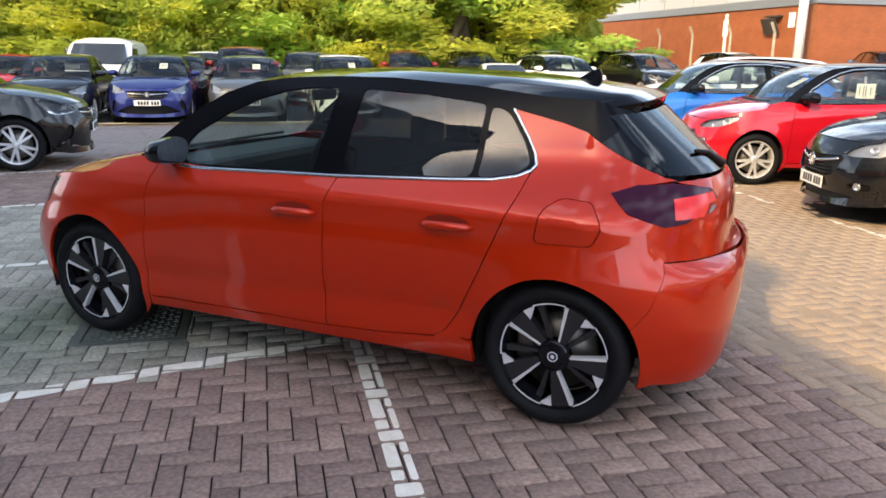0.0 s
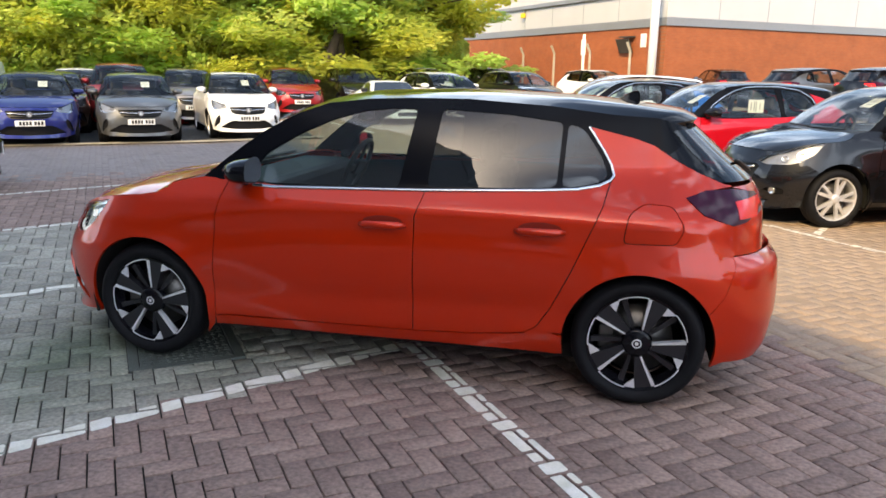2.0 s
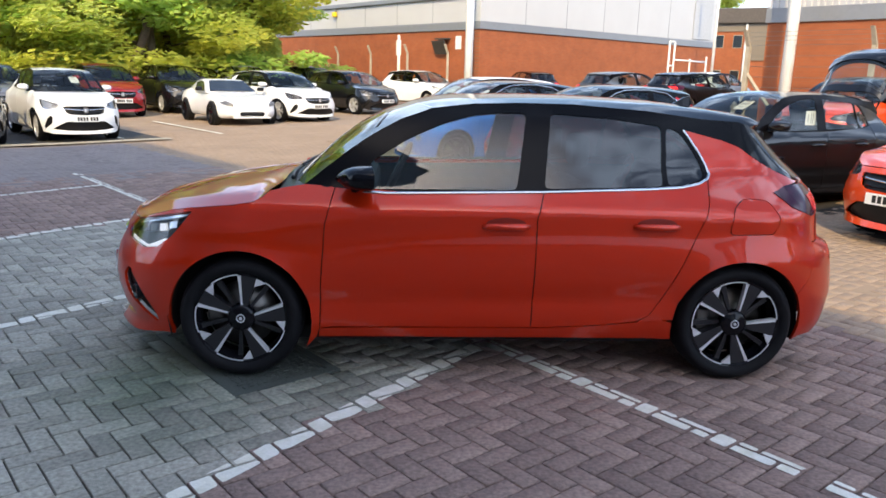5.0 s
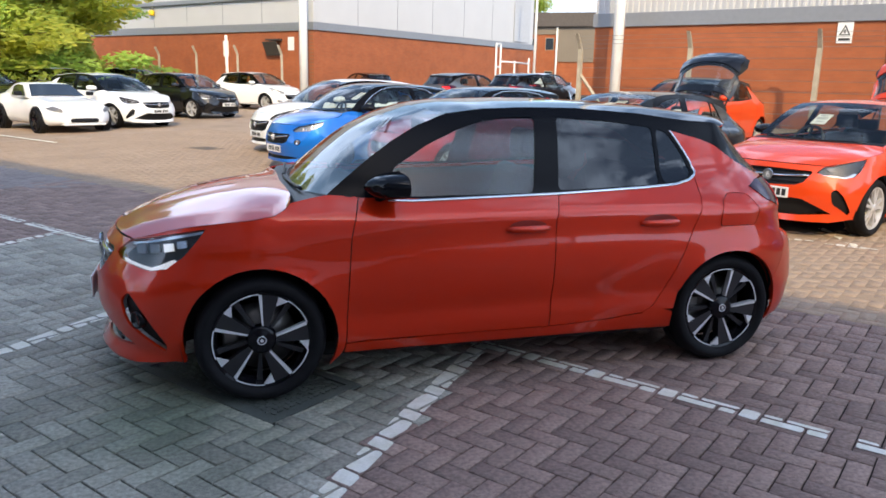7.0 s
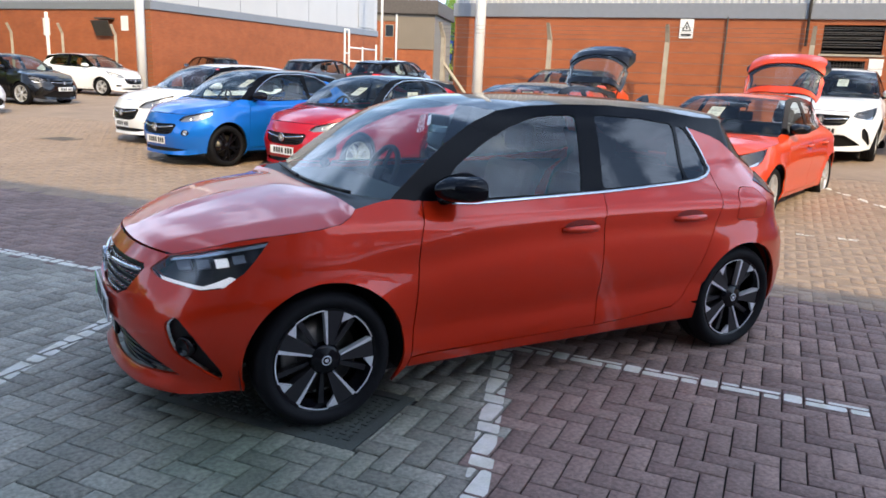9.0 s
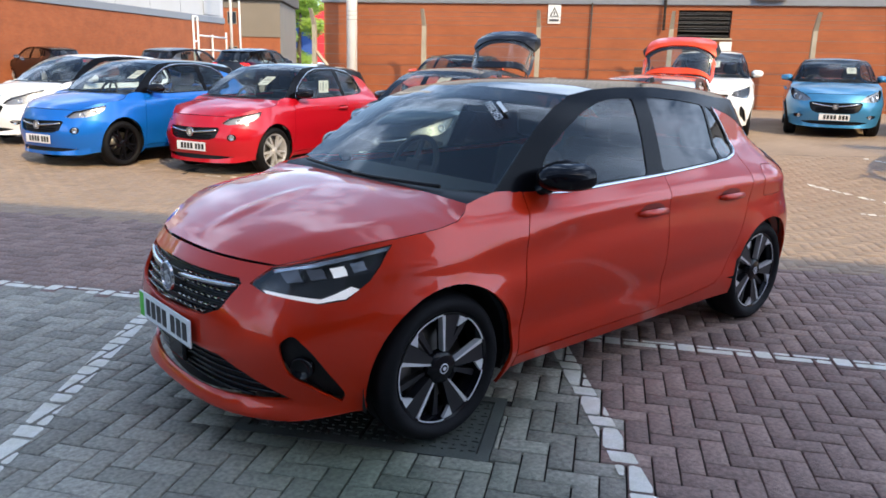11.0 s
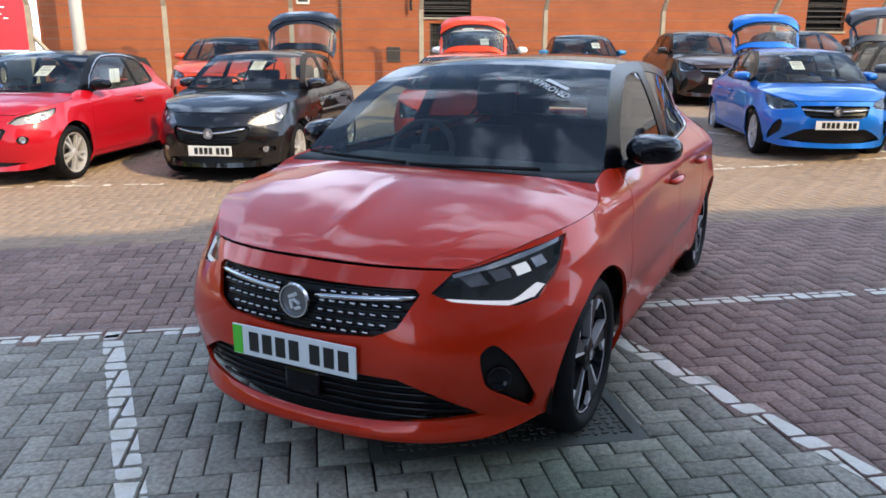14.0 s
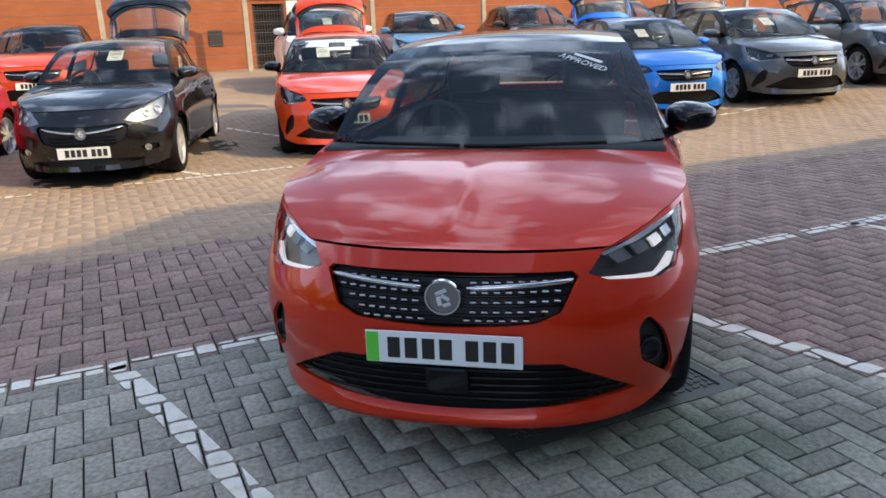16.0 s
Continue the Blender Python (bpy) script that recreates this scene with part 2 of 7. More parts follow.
def rounded(poly, r, steps=4):
    """A closed polygon with its corners rounded."""
    out, n = [], len(poly)
    for i in range(n):
        p, a, b = (np.array(poly[k % n], float) for k in (i, i - 1, i + 1))
        da, db = a - p, b - p
        la, lb = np.linalg.norm(da), np.linalg.norm(db)
        q = min(r, 0.45 * la, 0.45 * lb)
        s, e = p + da / la * q, p + db / lb * q
        for k in range(steps + 1):
            t = k / steps
            out.append(tuple((1 - t) ** 2 * s + 2 * t * (1 - t) * p + t * t * e))
    return out


def arc(cx, cz, r, a0, a1, n=14, rz=None):
    return [(cx + r * math.cos(radians(a0 + (a1 - a0) * k / n)), cz + (rz or r) * math.sin(radians(a0 + (a1 - a0) * k / n))) for k in range(n + 1)]


def inside(poly, pts):
    """Which points lie in a closed polygon (even-odd rule)."""
    pts = np.asarray(pts, float)
    res = np.zeros(len(pts), bool)
    a = np.asarray(poly, float)
    b = np.roll(a, -1, axis=0)
    for (x0, y0), (x1, y1) in zip(a, b):
        if y0 == y1:
            continue
        c = ((y0 > pts[:, 1]) != (y1 > pts[:, 1])) & (pts[:, 0] < (x1 - x0) * (pts[:, 1] - y0) / (y1 - y0) + x0)
        res ^= c
    return res


def fill(outline, holes, step):
    """A triangulated flat region: points and triangles, with the outline and the holes kept as edges."""
    from mathutils.geometry import delaunay_2d_cdt
    loops = [outline] + list(holes)
    pts, edges = [], []
    for lp in loops:
        lp = dense(lp, step)
        o = len(pts)
        pts += lp
        edges += [(o + i, o + (i + 1) % len(lp)) for i in range(len(lp))]
    ar = np.array(outline)
    lo, hi = ar.min(0), ar.max(0)
    gx, gy = np.meshgrid(np.arange(lo[0], hi[0], step), np.arange(lo[1], hi[1], step * 0.866))
    gx[1::2] += step / 2
    g = np.stack([gx.ravel(), gy.ravel()], 1)
    if len(g):
        keep = inside(outline, g)
        for h in holes:
            keep &= ~inside(h, g)
        g = g[keep]
        bp = np.array(pts)
        if len(g):
            d = np.sqrt(((g[:, None, :] - bp[None, :, :]) ** 2).sum(-1)).min(1)
            g = g[d > step * 0.55]
    allp = [Vector((float(p[0]), float(p[1]))) for p in pts] + [Vector((float(p[0]), float(p[1]))) for p in g]
    v, e, f, *_ = delaunay_2d_cdt(allp, edges, [], 0, 1e-6)
    v = np.array([(p.x, p.y) for p in v])
    f = np.array([q for q in f if len(q) == 3])
    c = v[f].mean(1)
    e1, e2, e3 = v[f[:, 1]] - v[f[:, 0]], v[f[:, 2]] - v[f[:, 0]], v[f[:, 2]] - v[f[:, 1]]
    longest = np.maximum(np.hypot(*e1.T), np.maximum(np.hypot(*e2.T), np.hypot(*e3.T)))
    ok = inside(outline, c) & (np.abs(e1[:, 0] * e2[:, 1] - e1[:, 1] * e2[:, 0]) / longest > 0.0011)
    for h in holes:
        ok &= ~inside(h, c)
    return v, f[ok]


# ---- the car body as a smooth surface ----
class Shell:
    """Half of a car's outer surface: (s, z) to a point. Along the flank s is x; past the front corner s runs on to the middle
    of the nose, past the rear corner to the middle of the tail."""
    FS, RS = 1.3, 1.1

    def __init__(self, spec):
        self.sp = spec
        self.xa, self.xb = spec["xa"], spec["xb"]
        self.xf, self.xr, self.w = pchip(spec["nose"]), pchip(spec["tail"]), pchip(spec["width"])
        self.xs = pchip([q for q in spec["tail"] if not 0.61 < q[0] < 0.9])
        self.arches = spec["arches"]
        self.taper = spec.get("taper", 0.30)
        self.s_front, self.s_rear = self.xa + self.FS, self.xb - self.RS

    def half(self, x, z):
        w = self.w(z) * np.ones_like(x)
        k = np.clip((-0.3 - x) / 1.4, 0, 1)
        up = np.clip((z - 0.92) / 0.19, 0, 1)
        w = w * (1 - self.taper * k ** 1.5 * up * up * (3 - 2 * up))
        w = w * (1 - 0.062 * np.clip((x - 0.3) / 0.9, 0, 1) ** 2 * np.clip((z - 0.6) / 0.4, 0, 1))
        for cx, cz, r in self.arches:
            d = np.hypot(x - cx, z - cz) - r
            w = w + self.sp.get("flare", 0.014) * np.exp(-np.clip(d, 0, 9) / 0.07) * (z < 0.9)
        line = self.sp.get("crease")
        if line:
            zc = line(x)
            w = w + 0.007 * np.exp(-np.abs(z - zc) / 0.022) - 0.006 * np.exp(-((z - zc + 0.10) / 0.06) ** 2)
            low = 0.40 + 0.05 * np.clip((0.9 - x) / 1.8, 0, 1)
            w = w - 0.012 * np.exp(-((z - low) / 0.06) ** 2) * (np.abs(x) < 0.95)
        return w

    def at(self, s, z):
        s, z = np.asarray(s, float), np.asarray(z, float)
        x = np.clip(s, self.xb, self.xa)
        w = self.half(x, z)
        th = np.clip((s - self.xa) / self.FS, 0, 1) * math.pi / 2
        ph = np.clip((self.xb - s) / self.RS, 0, 1) * math.pi / 2
        fx = self.xa + (self.xf(z) - self.xa) * np.sin(th) ** 0.8
        b = np.clip((ph - 0.42) / 0.45, 0, 1)
        b = b * b * (3 - 2 * b)
        rx = self.xb - (self.xb - (self.xr(z) * b + self.xs(z) * (1 - b))) * np.sin(ph)
        px = np.where(s > self.xa, fx, np.where(s < self.xb, rx, x))
        py = np.where(s > self.xa, w * np.maximum(np.cos(th), 0) ** self.nose_corner(z), np.where(s < self.xb, w * np.maximum(np.cos(ph), 0) ** self.corner(z), w))
        return np.stack([px, py, z * np.ones_like(px)], -1)

    def corner(self, z):
        """How round the rear corner is: fuller low down round the bumper."""
        return 0.43 + 0.34 * np.clip((np.asarray(z, float) - 0.45) / 0.42, 0, 1)

    def nose_corner(self, z):
        """How round the front corner is: blunter round the bumper than at the lamps."""
        return 0.74 + 0.26 * np.clip((np.asarray(z, float) - 0.48) / 0.2, 0, 1)

    def sx(self, x, z):
        """s where the surface passes x, as seen from the side."""
        if x > self.xa:
            u = min(1.0, (x - self.xa) / (float(self.xf(z)) - self.xa))
            return self.xa + self.FS * math.asin(u ** 1.25) / (math.pi / 2)
        if x < self.xb:
            return self.xb - self.RS * math.asin(min(1.0, (self.xb - x) / (self.xb - float(self.xs(z))))) / (math.pi / 2)
        return x

    def sy(self, y, z, rear=False):
        """s where the surface passes y, as seen from the front or the rear."""
        if rear:
            w = float(self.half(np.array(self.xb), np.array(z)))
            return self.xb - self.RS * math.acos(min(1.0, (abs(y) / w)) ** (1 / float(self.corner(z)))) / (math.pi / 2)
        w = float(self.half(np.array(self.xa), np.array(z)))
        return self.xa + self.FS * math.acos(min(1.0, abs(y) / w) ** (1 / float(self.nose_corner(z)))) / (math.pi / 2)

    def normal(self, s, z):
        e = 2e-3
        s = np.clip(s, self.s_rear + 2 * e, self.s_front - 2 * e)
        a = self.at(s + e, z) - self.at(s - e, z)
        b = self.at(s, z + e) - self.at(s, z - e)
        n = np.cross(b, a)
        return n / np.maximum(np.linalg.norm(n, axis=-1, keepdims=True), 1e-9)

    def side(self, pts):
        return [(self.sx(x, z), z) for x, z in pts]

    def panel(self, outline, holes=(), step=0.04, proud=0.0, thick=0.012, mirror=False, both=False):
        """Verts and faces of a panel that follows the surface inside the outline of (s, z) points, with turned-in edges."""
        v2, f = fill(outline, holes, step)
        p = self.at(v2[:, 0], v2[:, 1])
        n = self.normal(v2[:, 0], v2[:, 1])
        top = p + n * proud
        verts, faces = [tuple(q) for q in top], [tuple(t) for t in f]
        if len(faces):
            a, b, c = top[f[0][0]], top[f[0][1]], top[f[0][2]]
            if np.dot(np.cross(b - a, c - a), n[f[0][0]]) < 0:
                faces = [t[::-1] for t in faces]
        if thick:
            count = {}
            for t in faces:
                for i in range(3):
                    count[(t[i], t[(i + 1) % 3])] = 1
            rim = [e for e in count if (e[1], e[0]) not in count]
            low = {}
            for i, j in rim:
                quad = []
                for k, h in ((i, 0), (j, 0), (j, 1), (i, 1)):
                    key = (k, h)
                    if key not in low:
                        low[key] = len(verts)
                        verts.append(tuple(top[k] - n[k] * thick * h))
                    quad.append(low[key])
                faces.append(tuple(quad[::-1]))
        if mirror:
            verts = [(x, -y, z) for x, y, z in verts]
            faces = [t[::-1] for t in faces]
        if both:
            o = len(verts)
            verts = verts + [(x, -y, z) for x, y, z in verts]
            faces = faces + [tuple(i + o for i in t[::-1]) for t in faces]
        return verts, faces

    def ribbon(self, line, width, proud=0.004, mirror=False, thick=0.006):
        """A strip along a line of (s, z) points on the surface."""
        line = np.array(dense(line, 0.03, closed=False))
        t = np.gradient(line, axis=0)
        t /= np.linalg.norm(t, axis=1, keepdims=True)
        nn = np.stack([-t[:, 1], t[:, 0]], 1)
        verts, faces = [], []
        for k, (off, up) in enumerate(((-0.5, -thick), (-0.5, 0.0), (-0.2, 0.0015), (0.2, 0.0015), (0.5, 0.0), (0.5, -thick))):
            q = line + nn * off * width
            p = self.at(q[:, 0], q[:, 1]) + self.normal(q[:, 0], q[:, 1]) * (proud + up)
            verts += [tuple(x) for x in p]
        n = len(line)
        for k in range(5):
            for i in range(n - 1):
                faces.append((k * n + i, k * n + i + 1, (k + 1) * n + i + 1, (k + 1) * n + i))
        if mirror:
            verts = [(x, -y, z) for x, y, z in verts]
        else:
            faces = [f[::-1] for f in faces]
        return verts, faces


def coons(bottom, right, top, left, nu, nv, lift=None):
    """A grid patch between four boundary curves, each a function of 0..1 that gives a point."""
    verts, faces = [], []
    b0, b1, t0, t1 = bottom(0), bottom(1), top(0), top(1)
    for j in range(nv + 1):
        v = j / nv
        for i in range(nu + 1):
            u = i / nu
            p = ((1 - v) * bottom(u) + v * top(u) + (1 - u) * left(v) + u * right(v)
                 - ((1 - u) * (1 - v) * b0 + u * (1 - v) * b1 + (1 - u) * v * t0 + u * v * t1))
            if lift:
                p = p + np.array((0, 0, lift(u, v)))
            verts.append(tuple(p))
    for j in range(nv):
        for i in range(nu):
            a = j * (nu + 1) + i
            faces.append((a, a + 1, a + nu + 2, a + nu + 1))
    return verts, faces


def along(points):
    """A curve of 0..1 through points, by length."""
    p = np.array(points, float)
    d = np.concatenate([[0], np.cumsum(np.linalg.norm(np.diff(p, axis=0), axis=1))])
    d /= d[-1]
    fs = [pchip(list(zip(d, p[:, k]))) for k in range(3)]
    return lambda u: np.array([float(f(u)) for f in fs])


HATCH = dict(
    xa=1.2, xb=-1.3,
    nose=[(0.13, 1.98), (0.168, 2.030), (0.185, 2.052), (0.20, 2.052), (0.218, 2.026), (0.24, 2.012), (0.33, 2.035), (0.45, 2.06), (0.55, 2.06), (0.62, 2.045), (0.70, 2.015), (0.75, 1.975), (0.79, 1.94), (0.85, 1.89), (0.92, 1.78), (1.0, 1.6)],
    tail=[(0.15, -1.80), (0.25, -1.90), (0.4, -1.93), (0.6, -1.948), (0.665, -1.945), (0.70, -1.925), (0.718, -1.872), (0.85, -1.868), (0.95, -1.85), (1.02, -1.81), (1.15, -1.66), (1.3, -1.49), (1.42, -1.35)],
    width=[(0.12, 0.76), (0.2, 0.80), (0.3, 0.835), (0.45, 0.85), (0.62, 0.86), (0.80, 0.853), (0.88, 0.842), (0.93, 0.805), (0.985, 0.765), (1.06, 0.735), (1.2, 0.675), (1.33, 0.605), (1.42, 0.53)],
    arches=[(1.269, 0.308, 0.358), (-1.269, 0.303, 0.350)],
    crease=pchip([(-2.0, 0.86), (-1.1, 0.88), (-0.5, 0.89), (0.04, 0.88), (0.44, 0.86), (0.83, 0.80), (1.2, 0.76)]),
    gap=[(1.94, 0.765), (1.62, 0.835), (1.53, 0.854), (1.41, 0.871), (1.29, 0.884), (1.20, 0.899), (1.15, 0.923), (1.12, 0.952)],
    hood=[(1.05, 0.962), (1.15, 0.962), (1.4, 0.934), (1.66, 0.877), (1.85, 0.815), (1.945, 0.769)],
    screen=[(0.95, 0.985), (0.85, 1.065), (0.74, 1.15), (0.62, 1.232), (0.48, 1.308), (0.32, 1.365)],
    rail=[(0.32, 1.365), (0.12, 1.39), (-0.12, 1.40), (-0.4, 1.40), (-0.8, 1.375), (-1.1, 1.34), (-1.45, 1.295)],
    roof=[(0.40, 1.388), (0.1, 1.424), (-0.3, 1.437), (-0.7, 1.425), (-1.1, 1.39), (-1.51, 1.33)],
    cowl=[(1.11, 0.950), (0.95, 0.985)],
    front_window=[(0.72, 0.970), (0.61, 1.112), (0.44, 1.215), (0.27, 1.29), (0.12, 1.333), (0.0, 1.347), (-0.155, 1.349), (-0.10, 0.980)],
    rear_window=[(-0.28, 1.352), (-0.24, 0.988), (-0.855, 1.008), (-0.865, 1.302), (-0.6, 1.333)],
    quarter_window=[(-0.890, 1.297), (-0.880, 1.010), (-0.95, 1.015), (-1.05, 1.035), (-1.09, 1.065), (-1.06, 1.14), (-1.0, 1.23), (-0.955, 1.28)],
    sill_front=(0.88, 0.218), sill_rear=(-0.90, 0.226),
    tyre=0.308, hub_y=0.80,
)


def weld_centre(verts, faces):
    """One mesh from a half and its mirror image, joined along the middle."""
    v = np.array(verts, float)
    mid = np.abs(v[:, 1]) < 2e-3
    v[mid, 1] = 0
    other = np.arange(len(v))
    extra = []
    for i in range(len(v)):
        if not mid[i]:
            other[i] = len(v) + len(extra)
            extra.append((v[i, 0], -v[i, 1], v[i, 2]))
    out = [tuple(p) for p in v] + extra
    faces = [f for f in faces if not all(mid[i] for i in f)]
    return out, faces + [tuple(int(other[i]) for i in f[::-1]) for f in faces]


def spoke_ring(inner, outer, half_in, half_out, y_in, y_out, depth, angle, skew=0.0):
    """A tapered bar from the hub to the rim, in the wheel's plane."""
    verts = []
    for r, h, y in ((inner, half_in, y_in), (outer, half_out, y_out)):
        a = angle + (skew if r == outer else 0.0)
        c, s = math.cos(a), math.sin(a)
        for o in (-h, h):
            px, pz = r * c - o * s, r * s + o * c
            verts += [(px, y, pz), (px, y - depth, pz)]
    faces = [(0, 2, 6, 4), (1, 5, 7, 3), (0, 4, 5, 1), (2, 3, 7, 6), (4, 6, 7, 5), (0, 1, 3, 2)]
    return verts, faces


def wheel(parent, x, side, R, y_face, style="alloy", turn=0.0, lod=1, rim_r=None, phase=88.0):
    """A wheel with tyre, rim, spokes and brake disc under one empty; side +1 is the car's left."""
    w = new("wheel")
    w.parent = parent
    w.matrix_basis = pose(x, side * y_face, R) @ Matrix.Diagonal((1, side, 1, 1)) @ pose(0, 0, 0, 0, turn, 0)
    seg = 56 if lod else 28
    rr = rim_r or R * (0.752 if style == "hero" else 0.73)
    width = 0.2
    tv, tf = lathe([(rr - 0.006, -0.012), (rr + 0.004, 0.012), (rr + 0.022, 0.026), (rr + (R - rr) * 0.55, 0.031), (R - 0.020, 0.022), (R - 0.007, 0.004),
                    (R, -0.018), (R, -0.060), (R - 0.006, -0.063), (R - 0.006, -0.070), (R, -0.073), (R, -0.115), (R - 0.006, -0.118), (R - 0.006, -0.125), (R, -0.128), (R - 0.004, -0.16), (R - 0.03, -0.185), (rr, -0.18)], seg)
    sheet("tyre", tv, tf, RUBBER, w, sharp=50)
    lip = {"hero": SILVER, "silver": ALLOY, "black": BLACK_GLOSS}[style]
    rv, rf = lathe([(rr - 0.004, -0.17), (rr - 0.03, -0.12), (rr - 0.03, -0.04), (rr - 0.014, -0.002), (rr - 0.010, 0.010), (rr + 0.003, 0.014), (rr + 0.003, 0.006)], seg)
    sheet("rim", rv, rf, BLACK_GLOSS if style != "silver" else ALLOY, w, sharp=40)
    dv, df = lathe([(0.02, -0.075), (rr * 0.72, -0.075), (rr * 0.72, -0.10), (0.02, -0.10)], 32)
    sheet("brake_disc", dv, df, DISC, w)
    bv, bf = lathe([(0.0, -0.165), (rr - 0.02, -0.165)], 24)
    sheet("backing_plate", bv, bf, DARK, w)
    if style == "hero":
        part("brake_caliper", boxed(rr * 0.45, rr * 0.78, -0.11, -0.06, -0.06, 0.06, 0.012), DISC, w)
        def blade(polar, y0, y1, depth):
            """An extruded shape from (radius, degrees) corners; its face slopes from y0 at the hub to y1 at the rim."""
            n = len(polar)
            vs = []
            for back in (0, 1):
                for r, d in polar:
                    vs.append((r * math.cos(radians(d)), y0 + (y1 - y0) * r / rr - back * depth, r * math.sin(radians(d))))
            return vs, [tuple(range(n))[::-1], tuple(range(n, 2 * n))] + [(i, (i + 1) % n, n + (i + 1) % n, n + i) for i in range(n)]
        ro = rr - 0.005
        hub = 0.30 * rr
        for k in range(5):
            d = phase + 72 * k
            sheet("spoke", *blade([(hub, d + 9), (ro, d + 1.5), (ro, d + 8), (ro, d + 16), (ro, d + 24), (hub, d + 31)], 0.002, 0.006, 0.045), SPOKE_DARK, w, smooth=False)
            sheet("spoke_edge", *blade([(hub, d + 4), (hub, d + 10), (ro, d + 3.4), (ro, d - 0.8)], 0.006, 0.010, 0.03), SILVER, w, "machined silver spoke edge", smooth=False)
            sheet("spoke_tip", *blade([(ro - 0.050, d + 25.5), (ro, d + 23.5), (ro, d + 31), (ro, d + 38)], 0.007, 0.010, 0.015), SILVER, w, "machined silver spoke tip", smooth=False)
            ring_in, ring_out = [(rr - 0.0095, d - 36 + 6 * j) for j in range(7)], [(rr - 0.001, d - 6 * j) for j in range(7)]
            sheet("rim_edge", *blade(ring_in + ring_out, 0.012, 0.012, 0.02), SILVER, w, "machined silver rim edge", smooth=False)
            sheet("spoke", *blade([(hub, d + 38), (hub, d + 50), (ro, d + 45), (ro, d + 38)], -0.022, -0.020, 0.03), SPOKE_DARK, w, "recessed black second spoke", smooth=False)
        cv, cf = lathe([(0.0, 0.016), (0.020, 0.015), (0.028, 0.012), (0.052, 0.010), (0.066, 0.005), (0.072, -0.03)], 28)
        sheet("hub_cap", cv, cf, BLACK_GLOSS, w)
        cv, cf = lathe([(0.017, 0.0165), (0.0195, 0.0185), (0.022, 0.0165)], 24)
        emblem = joined((cv, cf), lathe([(0.0, 0.0185), (0.009, 0.0175)], 16))
        sheet("emblem", *emblem, SILVER, w)
    else:
        n = 5
        for k in range(n):
            a = math.pi / 2 + 2 * math.pi * k / n
            for o in (-0.19, 0.19):
                v, f = spoke_ring(0.03, rr - 0.008, 0.018, 0.014, 0.010, 0.0, 0.03, a + o * 0.35, o * 0.75)
                sheet("spoke", v, f, lip, w, smooth=False)
        cv, cf = lathe([(0.0, 0.018), (0.03, 0.016), (0.05, 0.008), (0.055, -0.03)], 20)
        sheet("hub_cap", cv, cf, lip, w)
    return w


def number_plate(root, x, z, yaw=0.0, y=0.0, tilt=0.0, green=False):
    """A number plate whose writing is plain bars."""
    p = new("number_plate")
    p.parent = root
    p.matrix_basis = pose(x, y, z, 0, -tilt, yaw)
    part("plate", boxed(-0.004, 0.004, -0.26, 0.26, -0.056, 0.056, 0.003), PLATE_W, p, "white plate")
    if green:
        part("green_band", boxed(0.004, 0.0056, -0.257, -0.215, -0.052, 0.052), PLATE_G, p, "green band")
    ys = [-0.185 + 0.058 * i for i in range(4)] + [0.075 + 0.058 * i for i in range(3)]
    for yy in ys:
        part("bar", boxed(0.0042, 0.0055, yy, yy + 0.042, -0.036, 0.036), PLATE_K, p)
    return p


def badge(parent, x, y, z, r, axis="x"):
    v, f = lathe([(r * 0.82, 0.0), (r * 0.86, 0.010), (r * 0.95, 0.010), (r, 0.0)], 36, "z")
    v2, f2 = lathe([(0.0, 0.001), (r * 0.83, 0.001)], 36, "z")
    ob = sheet("badge", *joined((v, f)), CHROME, parent, "round chrome badge", sharp=40)
    ob.matrix_basis = Matrix.Translation((x, y, z)) @ Matrix(((0, 0, 1, 0), (1, 0, 0, 0), (0, 1, 0, 0), (0, 0, 0, 1)))
    sheet("badge_ground", v2, f2, BADGE_GREY, ob)
    bm = bmesh.new()
    for x_, y_, w_, h_, turn_ in ((-0.1, 0.28, 0.62, 0.2, 25), (0.12, -0.02, 0.5, 0.2, -30), (-0.2, -0.22, 0.24, 0.5, 12), (0.2, -0.4, 0.42, 0.18, 20)):
        box(bm, -w_ * r / 2, w_ * r / 2, -h_ * r / 2, h_ * r / 2, 0.001, 0.007, 0.002, Matrix.Translation((x_ * r, y_ * r, 0)) @ Matrix.Rotation(radians(turn_), 4, "Z"))
    part("badge_emblem", bm, SILVER, ob)
    return ob


